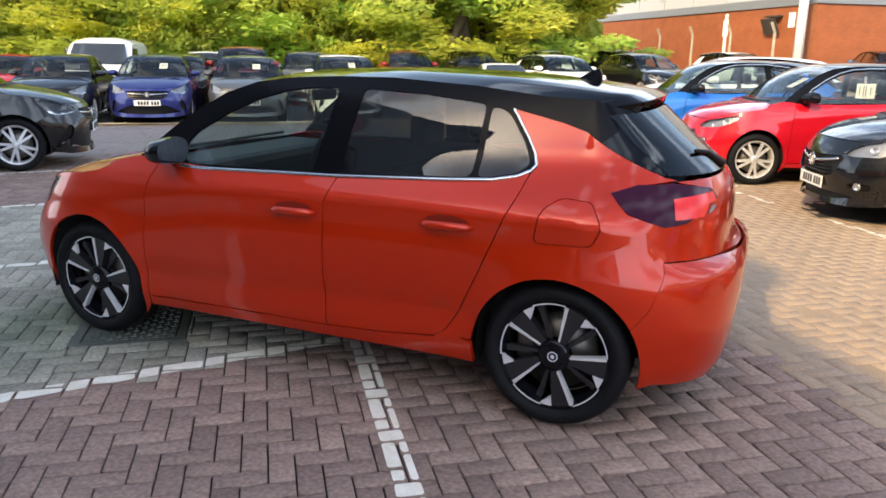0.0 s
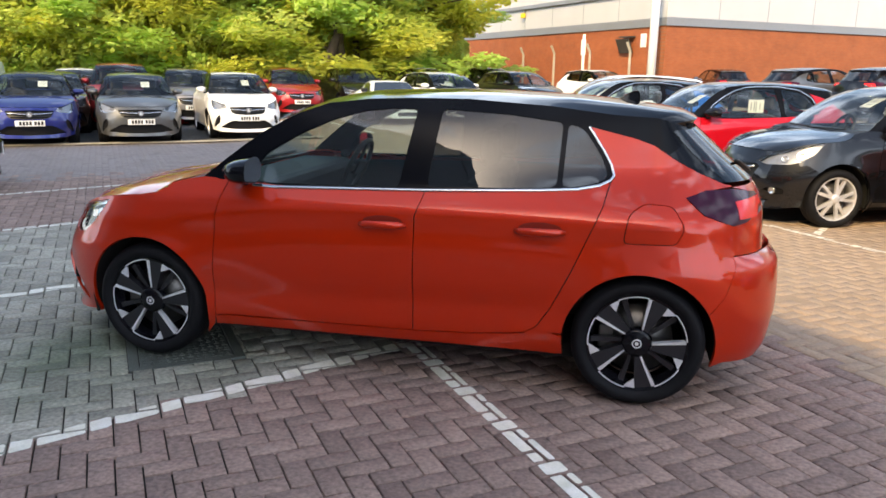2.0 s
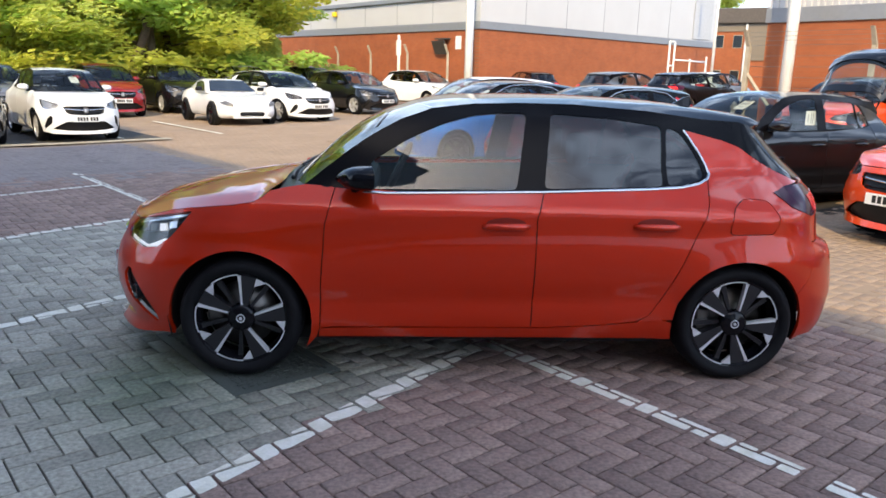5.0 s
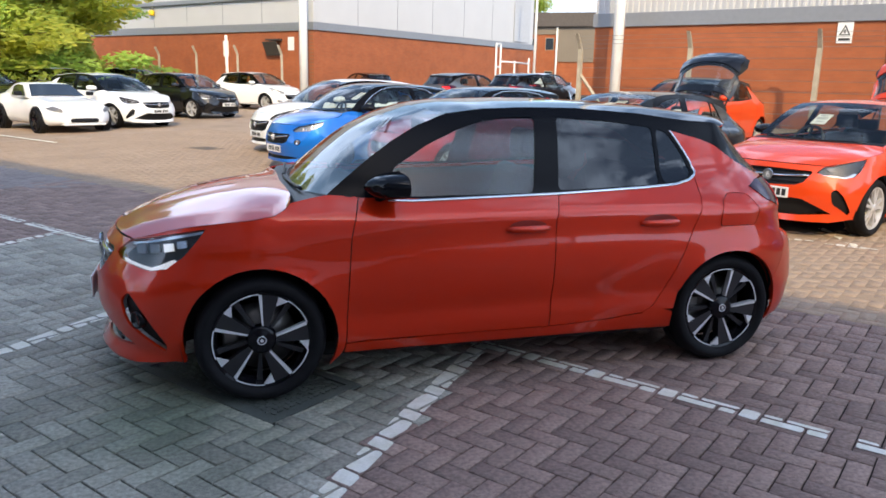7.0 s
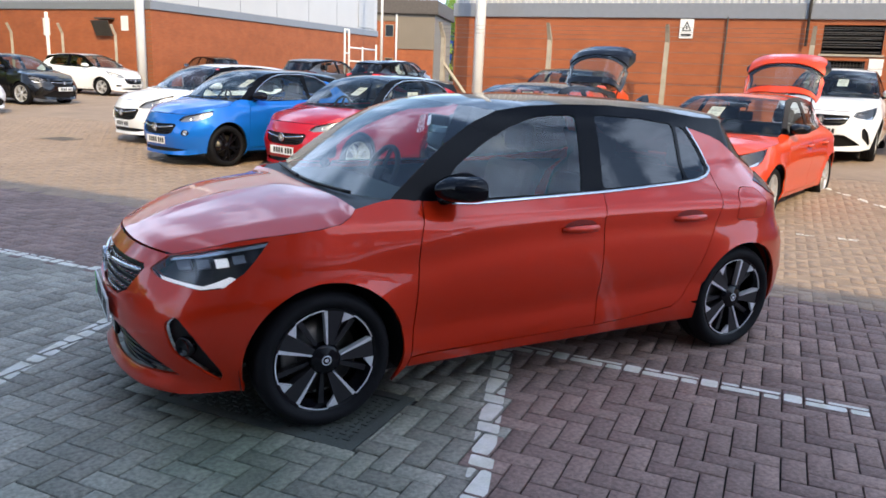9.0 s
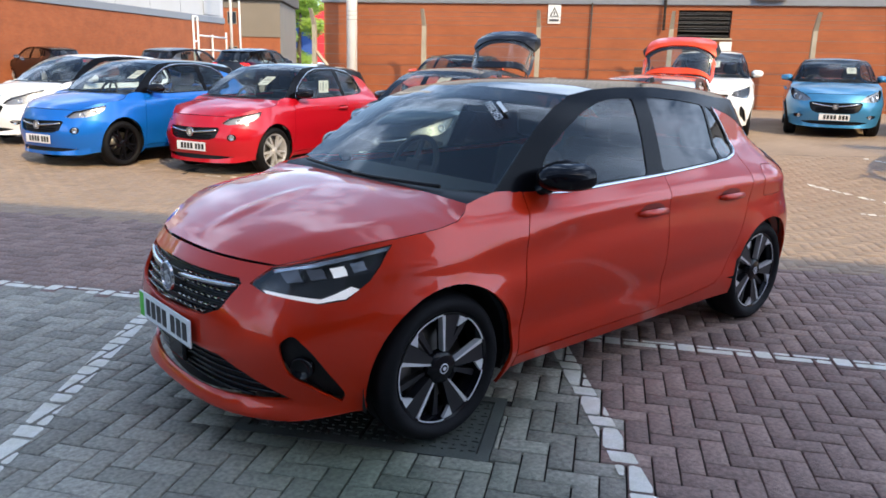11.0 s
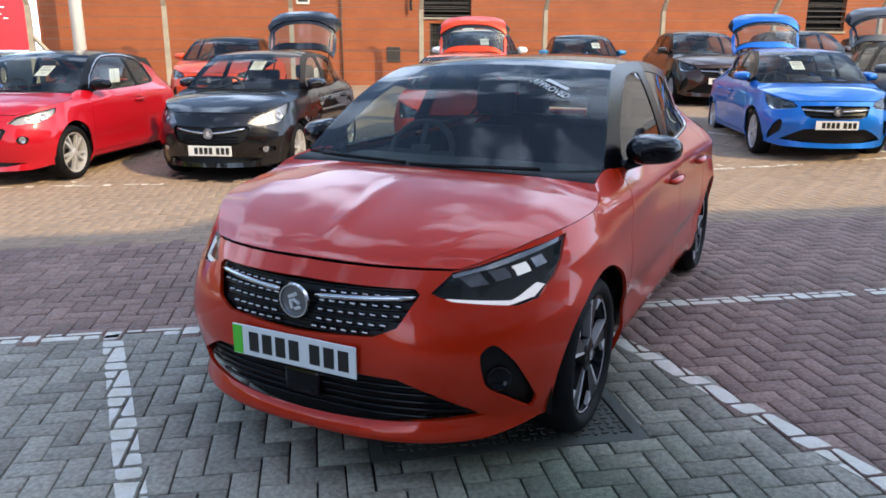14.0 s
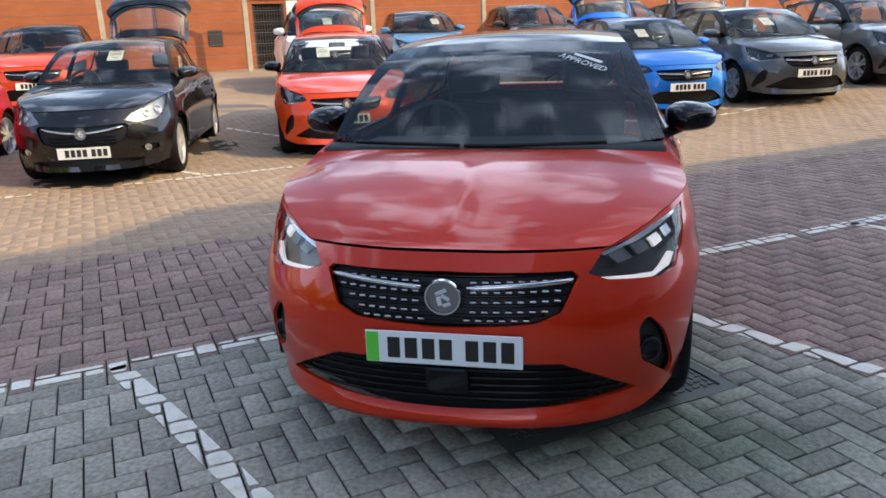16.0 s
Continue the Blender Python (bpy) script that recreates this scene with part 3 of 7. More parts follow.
def rear_view_mirror(root, side, body_mat, x=0.68, y=0.768, z=1.035, lod=1):
    """A door mirror: foot, shell, glass."""
    m = new("door_mirror")
    m.parent = root
    m.matrix_basis = pose(x, side * y, z) @ Matrix.Diagonal((1.1, side * 1.1, 1.14, 1))
    nu, nv = (18, 10) if lod else (10, 6)
    verts, faces = [], []
    for j in range(nv + 1):
        t = j / nv
        for i in range(nu):
            a = 2 * math.pi * i / nu
            c, s = math.cos(a), math.sin(a)
            h = 0.058 * math.copysign(abs(s) ** 0.75, s) * (1.0 - 0.10 * (c > 0))
            w = 0.105 * math.copysign(abs(c) ** 0.75, c)
            k = math.sqrt(max(0.0, 1 - (t * 0.98) ** 2.4))
            verts.append((-0.055 + 0.135 * t - 0.02 * c, 0.095 + w * k, 0.005 + h * k - 0.008 * t))
    for j in range(nv):
        for i in range(nu):
            b = (i + 1) % nu
            faces.append((j * nu + i, j * nu + b, (j + 1) * nu + b, (j + 1) * nu + i))
    faces.append(tuple(range(nv * nu, (nv + 1) * nu)))
    sheet("mirror_shell", verts, faces, body_mat, m)
    gv = [(-0.0545, *verts[i][1:]) for i in range(nu)]
    sheet("mirror_glass", gv, [tuple(range(nu))[::-1]], mat("mirror", (0.30, 0.33, 0.38), rough=0.03, metal=1.0), m, "mirror glass", smooth=False)
    v, f = tube([(0.03, -0.06, -0.065), (0.02, 0.0, -0.055), (0.0, 0.06, -0.035)], [0.030, 0.022, 0.02], 8)
    sheet("mirror_foot", v, f, BLACK_GLOSS, m)
    return m


def car(name, label, paint_mat, m, spec=HATCH, lod=0, hero=False, roof_mat=None, wheel_style="silver", scale=(1, 1, 1),
        open_boot=False, grille="bar", lights_on=False, tint=False, papers=(), group="", mirror_mat=None, plate_z=0.465, bright_lamps=False, front="new", doors=5):
    """A car under one empty at its base; x ahead, y to its left, wheels on z = 0. scale stretches the body, not the wheels."""
    root = tagged(new(name), label, "car", group)
    root.matrix_basis = m
    sh = Shell(spec)
    step = 0.035 if hero else (0.075 if lod else 0.13)
    roof_mat = roof_mat or paint_mat
    mirror_mat = mirror_mat or paint_mat
    sc = Matrix.Diagonal((*scale, 1))
    body = new("body")
    body.parent = root
    body.matrix_basis = sc
    S = sh.side

    def P(nm, outline, material, holes=(), proud=0.0, thick=0.012, sides=(1, -1), lab="", stp=None, parent=None):
        for sd in sides:
            sheet(nm, *sh.panel(outline, holes, stp or step, proud, thick, mirror=sd < 0), material, parent or body, lab)

    g = 0.0025 if hero else 0.003
    acx, acz, ar = spec["arches"][0]
    bcx, bcz, br = spec["arches"][1]
    sf, sr = spec["sill_front"], spec["sill_rear"]
    sF, sR = sh.s_front, sh.s_rear
    gap = spec["gap"]
    gapS = [(sF, gap[0][1]), (sh.sy(0.52, 0.760), 0.760)] + S(gap[1:])
    # headlamp outline: inner tip, top, outer rear corner, then back along the bottom
    hl_top = [(sh.sy(0.455, 0.69), 0.69), (sh.sy(0.50, 0.748), 0.748), (sh.sx(1.70, 0.795), 0.795), (sh.sx(1.50, 0.838), 0.838)]
    hl_low = [(sh.sx(1.60, 0.715), 0.715), (sh.sx(1.68, 0.655), 0.655), (sh.sx(1.76, 0.640), 0.640), (sh.sy(0.52, 0.665), 0.665)]
    if front == "city":
        hl_top = [(sh.sy(0.45, 0.675), 0.675), (sh.sy(0.52, 0.742), 0.742), (sh.sx(1.66, 0.79), 0.79), (sh.sx(1.49, 0.822), 0.822)]
        hl_low = [(sh.sx(1.53, 0.765), 0.765), (sh.sx(1.63, 0.712), 0.712), (sh.sx(1.74, 0.675), 0.675), (sh.sy(0.53, 0.655), 0.655)]
    elif front == "old":
        hl_top = [(sh.sy(0.42, 0.65), 0.65), (sh.sy(0.50, 0.735), 0.735), (sh.sx(1.66, 0.81), 0.81), (sh.sx(1.44, 0.865), 0.865)]
        hl_low = [(sh.sx(1.55, 0.745), 0.745), (sh.sx(1.66, 0.675), 0.675), (sh.sx(1.76, 0.64), 0.64), (sh.sy(0.52, 0.628), 0.628)]
    lamp_poly = hl_top + hl_low
    split = (acx + ar * math.cos(radians(48)), acz + ar * math.sin(radians(48)))
    lowS = [(sF, 0.168), (sh.sx(1.85, 0.178), 0.178), (sh.sx(acx + ar + 0.03, 0.212), 0.212)]
    archF = arc(acx, acz, ar, -16, 48, 8)
    grille_edge = [(sF, 0.712), (sh.sy(0.405, 0.703), 0.703), (sh.sy(0.425, 0.685), 0.685), (sh.sy(0.375, 0.585), 0.585), (sh.sy(0.30, 0.552), 0.552), (sF, 0.535)]
    intake_edge = [(sF, 0.425), (sh.sy(0.38, 0.412), 0.412), (sh.sy(0.625, 0.266), 0.266), (sh.sy(0.36, 0.238), 0.238), (sF, 0.228)]
    fog = rounded([(sh.sy(0.615, 0.495), 0.495), (sh.sy(0.652, 0.535), 0.535), (sh.sy(0.715, 0.45), 0.45), (sh.sy(0.752, 0.30), 0.30), (sh.sy(0.735, 0.255), 0.255), (sh.sy(0.635, 0.375), 0.375)], 0.03)
    bar_z, bar_up = 0.635, 0.02
    if front == "city":
        grille_edge = [(sF, 0.615), (sh.sy(0.42, 0.625), 0.625), (sh.sy(0.45, 0.60), 0.60), (sh.sy(0.40, 0.495), 0.495), (sh.sy(0.30, 0.465), 0.465), (sF, 0.455)]
        intake_edge = [(sF, 0.27), (sh.sy(0.40, 0.268), 0.268), (sh.sy(0.60, 0.255), 0.255), (sh.sy(0.40, 0.222), 0.222), (sF, 0.214)]
        fog = [(sh.sy(0.595 + 0.052 * math.cos(a), 0.50 + 0.045 * math.sin(a)), 0.50 + 0.045 * math.sin(a)) for a in np.linspace(0, 2 * math.pi, 16, endpoint=False)]
        bar_z, bar_up = 0.555, 0.035
    elif front == "old":
        grille_edge = [(sF, 0.61), (sh.sy(0.42, 0.625), 0.625), (sh.sy(0.46, 0.60), 0.60), (sh.sy(0.40, 0.46), 0.46), (sh.sy(0.30, 0.425), 0.425), (sF, 0.415)]
        intake_edge = [(sF, 0.285), (sh.sy(0.42, 0.282), 0.282), (sh.sy(0.58, 0.262), 0.262), (sh.sy(0.40, 0.225), 0.225), (sF, 0.216)]
        fog = rounded([(sh.sy(0.53, 0.375), 0.375), (sh.sy(0.60, 0.405), 0.405), (sh.sy(0.70, 0.395), 0.395), (sh.sy(0.70, 0.345), 0.345), (sh.sy(0.60, 0.325), 0.325)], 0.02)
        bar_z, bar_up = 0.545, 0.05
    bumper = ([(sF, gap[0][1] - g)] + grille_edge + intake_edge + lowS + S(archF) + [hl_low[1], hl_low[2], hl_low[3], hl_top[0], hl_top[1], (hl_top[1][0], 0.7545)])
    front_panel = sh.panel(bumper, [fog], step, 0, 0.014)
    sheet("front_bumper", *weld_centre(*front_panel), paint_mat, body)
    # wing
    dF = [(0.80, 0.975), (0.845, 0.80), (0.865, 0.5), (0.872, 0.272)]
    wing = ([(hl_top[1][0], 0.7560)] + [(s, z - g) for s, z in gapS[1:]] + S([(1.03, 0.970), (0.95, 0.983), (0.84, 0.985)]) + [(s + g, z) for s, z in S(dF)] + S([(sf[0] + 0.01, sf[1])])
            + S(arc(acx, acz, ar, 206, 48, 18)) + [(s + 0.003, z) for s, z in (hl_low[1], hl_low[0])] + [(s, z + 0.003) for s, z in hl_top[::-1][:3]])
    P("front_wing", wing, paint_mat, thick=0.014)
    # doors
    dB = [(-0.235, 0.965), (-0.20, 0.85), (-0.195, 0.30)] if doors == 5 else [(-0.52, 0.983), (-0.485, 0.85), (-0.48, 0.30)]
    belt = lambda x: float(np.interp(x, [-1.1, -0.78, -0.23, 0.54, 0.80], [1.02, 0.995, 0.972, 0.955, 0.965]))
    doorF = [(s - g, z) for s, z in S(dF)] + S([(0.80, 0.279), (0.3, 0.282)]) + [(dB[2][0] + g, 0.284)] + [(x + g, z) for x, z in dB[1::-1]] + [(0.3, belt(0.3))]
    P("front_door", doorF, paint_mat, thick=0.014)
    rear_edge = [(-1.10, 1.035), (-1.075, 0.94), (-0.945, 0.63), (-0.86, 0.45), (-0.80, 0.36), (-0.74, 0.325)]
    doorR = [(-0.235 - g, 0.965), (-0.20 - g, 0.85), (-0.195 - g, 0.284), (-0.5, 0.30)] + [(x + g, z) for x, z in rear_edge[::-1]] + [(-0.95, belt(-0.95)), (-0.6, belt(-0.6))]
    if doors == 5:
        P("rear_door", doorR, paint_mat, thick=0.014)
    # sill under the doors
    sill = S([(sf[0], sf[1])]) + [(0.872, 0.270 - g), (0.3, 0.276), (-0.2, 0.279), (-0.5, 0.294), (-0.74, 0.318), (-0.80, 0.352)] + arc(bcx, bcz, br, 3, -12, 3) + [(sr[0], sr[1])]
    P("sill", sill, paint_mat, thick=0.02)
    # rear quarter with the pillar behind the rear door
    cut = [(-0.985, 1.285), (-1.2, 1.235), (-1.36, 1.16), (-1.52, 1.075), (-1.62, 1.035)]
    lampR = [(sh.sx(-1.44, 0.985), 0.985), (sh.sx(-1.53, 1.012), 1.012), (sh.sx(-1.66, 1.012), 1.012), (sh.sy(0.38, 0.985, True), 0.985),
             (sh.sy(0.37, 0.945, True), 0.945), (sh.sy(0.62, 0.875, True), 0.875), (sh.sx(-1.66, 0.868), 0.868), (sh.sx(-1.52, 0.918), 0.918)]
    fore = rear_edge if doors == 5 else [(-1.09, 1.03), (-0.95, 1.006), (-0.70, 0.992), (-0.52, 0.983), (-0.485, 0.85), (-0.48, 0.287), (-0.60, 0.302), (-0.74, 0.322)]
    quarter = (S([(-1.02, 1.25), (-1.085, 1.15), (-1.122, 1.06)]) + [(x - g, z) for x, z in fore] + S(arc(bcx, bcz, br, 6, 150.6, 22)) + S([(-1.6335, 0.556), (-1.6835, 0.734)])
               + [(s, z) for s, z in lampR[5:]] + lampR[:2] + S([(-1.66, 1.025)]) + S(cut[::-1][0:]))
    fuel = rounded(S([(-1.17, 0.785), (-1.19, 0.915), (-1.255, 0.962), (-1.385, 0.955), (-1.44, 0.87), (-1.405, 0.79)]), 0.03)
    for sd in (1, -1):
        hole = [fuel] if sd > 0 and hero else []
        sheet("rear_quarter", *sh.panel(quarter, hole, step, 0, 0.014, mirror=sd < 0), paint_mat, body)
    if hero:
        c = np.mean(np.array(fuel), 0)
        flap = [tuple(c + (np.array(p) - c) * 0.965) for p in fuel]
        P("fuel_flap", flap, paint_mat, sides=(1,))
        P("fuel_recess", [tuple(c + (np.array(p) - c) * 1.03) for p in fuel], DARK, sides=(1,), proud=-0.016, thick=0)
    # rear bumper and tailgate
    bumpR = S(arc(bcx, bcz, br, 151, 196, 6)) + S([(-1.66, 0.232)]) + [(sR, 0.222), (sR, 0.70)] + [(sh.sy(0.5, 0.72, True), 0.72)] + S([(-1.685, 0.733), (-1.635, 0.555)])
    sheet("rear_bumper", *weld_centre(*sh.panel(bumpR, (), step, 0, 0.014)), paint_mat, body)
    gate = [(sR, 0.705), (sh.sy(0.5, 0.725, True), 0.725), S([(-1.685, 0.738)])[0], lampR[5], lampR[4], lampR[3], (sh.sx(-1.66, 1.02), 1.02), (sR, 1.02)]
    if not open_boot:
        sheet("tailgate", *weld_centre(*sh.panel(gate, (), step, 0, 0.014)), paint_mat, body)
        glassR = [(sR, 1.03), (sh.sx(-1.63, 1.04), 1.04), (sh.sx(-1.40, 1.245), 1.245), (sh.sx(-1.37, 1.27), 1.27), (sR, 1.285)]
        sheet("rear_window", *weld_centre(*sh.panel(glassR, (), step, 0.002, 0.004)), GLASS_DARK, body, "dark tinted rear window").visible_shadow = False
    # black panels above the cut, pillars round the windows
    rail = spec["rail"]
    fw, rw, qw = (rounded(spec[k], 0.03) if spec[k] else None for k in ("front_window", "rear_window", "quarter_window"))
    pillar = (S([(0.80, 0.968), (spec["screen"][0][0], 0.984)]) + S(spec["screen"][1:]) + S(rail[1:]) + S([(-1.42, 1.21), (-1.36, 1.162), (-1.2, 1.237), (-0.985, 1.287)]) + S([(-1.02, 1.25), (-1.085, 1.15), (-1.12, 1.06), (-1.06, 1.028), (-0.95, 1.008), (-0.78, 0.998), (-0.23, 0.976), (0.54, 0.958)]))
    for sd in (1, -1):
        sheet("window_frame", *sh.panel(pillar, [q for q in (fw, rw, qw) if q], step, 0, 0.012, mirror=sd < 0), PILLAR_BLACK, body, "black window frames and roof pillars")
    if not open_boot:
        cpan = S([(-1.36, 1.163), (-1.42, 1.213)]) + [(sh.sx(-1.45, 1.29), 1.29), (sh.sx(-1.395, 1.25) - 0.05, 1.25), (sh.sx(-1.615, 1.045) - 0.03, 1.045)] + S([(-1.61, 1.042), (-1.52, 1.077)])
        P("tailgate_pillar", cpan, roof_mat if roof_mat is not paint_mat else BLACK_GLOSS)
    for nm, poly, gm in (("front_side_window", fw, GLASS_TINT if hero else GLASS), ("rear_side_window", rw, GLASS_DARK if hero or tint else GLASS), ("quarter_window", qw, GLASS_DARK if hero or tint else GLASS)):
        for sd in (1, -1) if poly else ():
            ob = sheet(nm, *sh.panel(poly, (), step * 1.5, -0.004, 0, mirror=sd < 0), gm, body, "dark tinted glass" if gm is GLASS_DARK else "clear glass")
            ob.visible_shadow = False
    chrome = S([(0.66, 0.958), (0.54, 0.953), (-0.23, 0.972), (-0.78, 0.994), (-0.95, 1.004), (-1.05, 1.022), (-1.10, 1.045), (-1.115, 1.065), (-1.10, 1.11), (-1.065, 1.17), (-1.01, 1.25), (-0.985, 1.283)])
    if doors == 3:
        chrome = S([(0.72, 0.99), (0.60, 1.128), (0.42, 1.238), (0.24, 1.316), (0.06, 1.36), (-0.12, 1.372), (-0.45, 1.376), (-0.80, 1.335), (-1.0, 1.235), (-1.09, 1.10)])
    if hero or doors == 3:
        for sd in (1, -1):
            sheet("chrome_strip", *sh.ribbon(chrome, 0.012, 0.005, mirror=sd < 0), CHROME, body, "bright chrome window line")
    # bonnet
    gpts = sh.at(np.array([p[0] for p in dense(gapS, 0.05, False)]), np.array([p[1] for p in dense(gapS, 0.05, False)]))
    zc = gap[0][1]
    nose_x = float(sh.xf(zc))
    corner = sh.at(np.array([sh.sy(0.52, 0.760)]), np.array([0.760]))[0]
    edge = [tuple(corner)] + [tuple(p) for p in gpts if p[0] < corner[0] - 0.03 and p[1] > corner[1]]
    lead = [(corner[0], corner[1], corner[2]), (nose_x - 0.055, 0.35, zc), (nose_x - 0.015, 0.15, zc + 0.003), (nose_x - 0.010, 0, zc + 0.004), (nose_x - 0.015, -0.15, zc + 0.003), (nose_x - 0.055, -0.35, zc), (corner[0], -corner[1], corner[2])]
    cw = spec["cowl"]
    e1 = edge[-1]
    sweep = 0.012
    back = [e1, (cw[0][0] - sweep, 0.45, cw[0][1] + 0.009), (cw[0][0], 0, cw[0][1] + 0.012), (cw[0][0] - sweep, -0.45, cw[0][1] + 0.009), (e1[0], -e1[1], e1[2])]
    left = along([(p[0], -p[1], p[2]) for p in edge])
    right = along(edge)
    fb, bb = along(lead[::-1]), along(back[::-1])

    hood = pchip(spec["hood"])

    @functools.lru_cache(None)
    def dome(v):
        mid = fb(0.5) * (1 - v) + bb(0.5) * v + (left(v) + right(v) - (1 - v) * (fb(0) + fb(1)) - v * (bb(0) + bb(1))) / 2
        return float(hood(mid[0])) - mid[2] if 0 < v < 1 else 0.0

    def lift(u, v):
        cx = abs(u - 0.5) * 2
        b = dome(v) * (1 - cx ** 2.9)
        fold = 0.003 * math.exp(-((cx - (0.66 + 0.2 * v)) / 0.09) ** 2) * math.sin(math.pi * v) ** 0.5
        ridge = 0.009 * max(0.0, 1 - cx / 0.10) ** 1.3 * math.sin(math.pi * min(1.0, max(0.0, (v - 0.06) / 0.72))) if hero else 0
        return b + fold + ridge
    nu, nv = (64, 36) if hero else ((20, 12) if lod else (12, 8))
    bv, bf = coons(fb, right, bb, left, nu, nv, lift)
    sheet("bonnet", bv, bf, paint_mat, body)
    # dark void under the bonnet and behind the gaps
    bm = boxed(0.95, acx + 0.42, -0.60, 0.60, 0.27, 0.70)
    box(bm, -1.45, 1.0, -0.70, 0.70, 0.17, 0.24)
    box(bm, 0.98, 1.05, -0.66, 0.66, 0.24, 0.93)
    box(bm, -1.72, -1.66, -0.45, 0.45, 0.28, 0.90)
    part("chassis", bm, DARK, body, "dark underbody")
    for sd in (1, -1):
        o = S([(0.86, 0.20), (0.86, 0.955), (-1.10, 1.0), (-1.05, 0.86), (-0.82, 0.42), (-0.88, 0.20)])
        sheet("door_lining", *sh.panel(o, (), 0.12, -0.05, 0, mirror=sd < 0), DASH, body)
        o2 = S([(0.86, 0.30), (0.86, 0.96), (1.35, 0.88), (1.6, 0.72)] + arc(acx, acz, ar + 0.01, 40, 200, 8))
        sheet("wing_lining", *sh.panel(o2, (), 0.1, -0.035, 0, mirror=sd < 0), DARK, body)
        o3 = S([(-1.0, 1.2), (-1.15, 1.0)] + arc(bcx, bcz, br + 0.01, 50, 170, 8) + [(-1.65, 0.8), (-1.6, 1.0), (-1.36, 1.14)])
        sheet("quarter_lining", *sh.panel(o3, (), 0.1, -0.04, 0, mirror=sd < 0), DASH, body)
        for cx, cz, r in spec["arches"]:
            v = []
            for k in range(15):
                a = radians(-16 + 212 * k / 14)
                for yy in (0.785 if cx > 0 else 0.755, 0.45):
                    v.append((cx + (r + 0.012) * math.cos(a), sd * yy, cz + (r + 0.012) * math.sin(a)))
            v += [(cx, sd * 0.5, cz)]
            f = [(2 * k, 2 * k + 1, 2 * k + 3, 2 * k + 2) for k in range(14)] + [(2 * k + 1, 30, 2 * k + 3) for k in range(14)]
            sheet("wheel_liner", v, f, DARK, body)
    # windscreen and roof
    scr = [sh.at(np.array([x]), np.array([z]))[0] for x, z in dense(spec["screen"], 0.08, False)]
    sR_ = along(scr)
    sL_ = along([(p[0], -p[1], p[2]) for p in scr])
    b0, t0 = scr[0], scr[-1]
    ry = spec["roof"]
    roof_c = pchip(ry)
    base = along([(b0[0], -b0[1], b0[2]), (cw[0][0] - 0.085, -0.45, cw[0][1] + 0.016), (cw[0][0] - 0.05, 0, cw[0][1] + 0.012), (cw[0][0] - 0.085, 0.45, cw[0][1] + 0.016), tuple(b0)])
    head = along([(t0[0], -t0[1], t0[2]), (ry[0][0] - 0.012, -0.3, ry[0][1] - 0.008), (ry[0][0], 0, ry[0][1]), (ry[0][0] - 0.012, 0.3, ry[0][1] - 0.008), tuple(t0)])
    nu, nv = (24, 16) if hero else (12, 8)
    wv, wf = coons(base, sR_, head, sL_, nu, nv, lambda u, v: 0.018 * math.sin(math.pi * v) * (1 - abs(2 * u - 1) ** 2))
    ob = sheet("windscreen", wv, wf, GLASS, body, "clear windscreen glass")
    ob.visible_shadow = False
    rl = [sh.at(np.array([x]), np.array([z]))[0] for x, z in dense(rail, 0.1, False)]
    rR, rL = along(rl), along([(p[0], -p[1], p[2]) for p in rl])
    r1 = rl[-1]
    tail_edge = along([(r1[0], -r1[1], r1[2]), (ry[-1][0] + 0.02, -0.35, ry[-1][1] - 0.006), (ry[-1][0], 0, ry[-1][1]), (ry[-1][0] + 0.02, 0.35, ry[-1][1] - 0.006), tuple(r1)])

    def crown(u, v):
        x = ry[0][0] + (ry[-1][0] - ry[0][0]) * v
        straight = (1 - v) * ry[0][1] + v * ry[-1][1]
        rz = float(np.interp(x, [p[0] for p in rail[::-1]], [p[1] for p in rail[::-1]]))
        rs = (1 - v) * t0[2] + v * r1[2]
        k = 1 - abs(2 * u - 1) ** 2.4
        return k * ((float(roof_c(x)) - straight) - (rz - rs))
    nv2 = 30 if hero else 14
    rv, rf = coons(head, rR, tail_edge, rL, nu, nv2, crown)
    sheet("roof", rv, rf, roof_mat, body, "gloss black roof" if roof_mat is not paint_mat else "")
    # spoiler lip closing the roof's rear edge
    if not open_boot:
        n = nu + 1
        last = np.array(rv[-n:])
        low = last + np.array((0.035, 0, -0.05))
        low2 = last + np.array((0.14, 0, -0.075))
        low2[:, 1] *= 0.97
        sv = [tuple(p) for p in last] + [tuple(p) for p in low] + [tuple(p) for p in low2]
        sfc = [(k * n + i, k * n + i + 1, (k + 1) * n + i + 1, (k + 1) * n + i) for k in range(2) for i in range(nu)]
        sheet("spoiler", sv, sfc, roof_mat if roof_mat is not paint_mat else paint_mat, body, sharp=30)
    # grille
    def hole_fill(edge_pts, depth, material, nm):
        out = edge_pts
        v, f = sh.panel(out, (), step * 1.5, -depth, 0)
        return sheet(nm, *weld_centre(v, f), material, body)
    gr = hole_fill(grille_edge, 0.03, BLACK_TRIM, "grille")
    it = hole_fill(intake_edge, 0.045, BLACK_TRIM, "lower_intake")
    P("fog_recess", fog, BLACK_TRIM, proud=-0.03, thick=0.0)
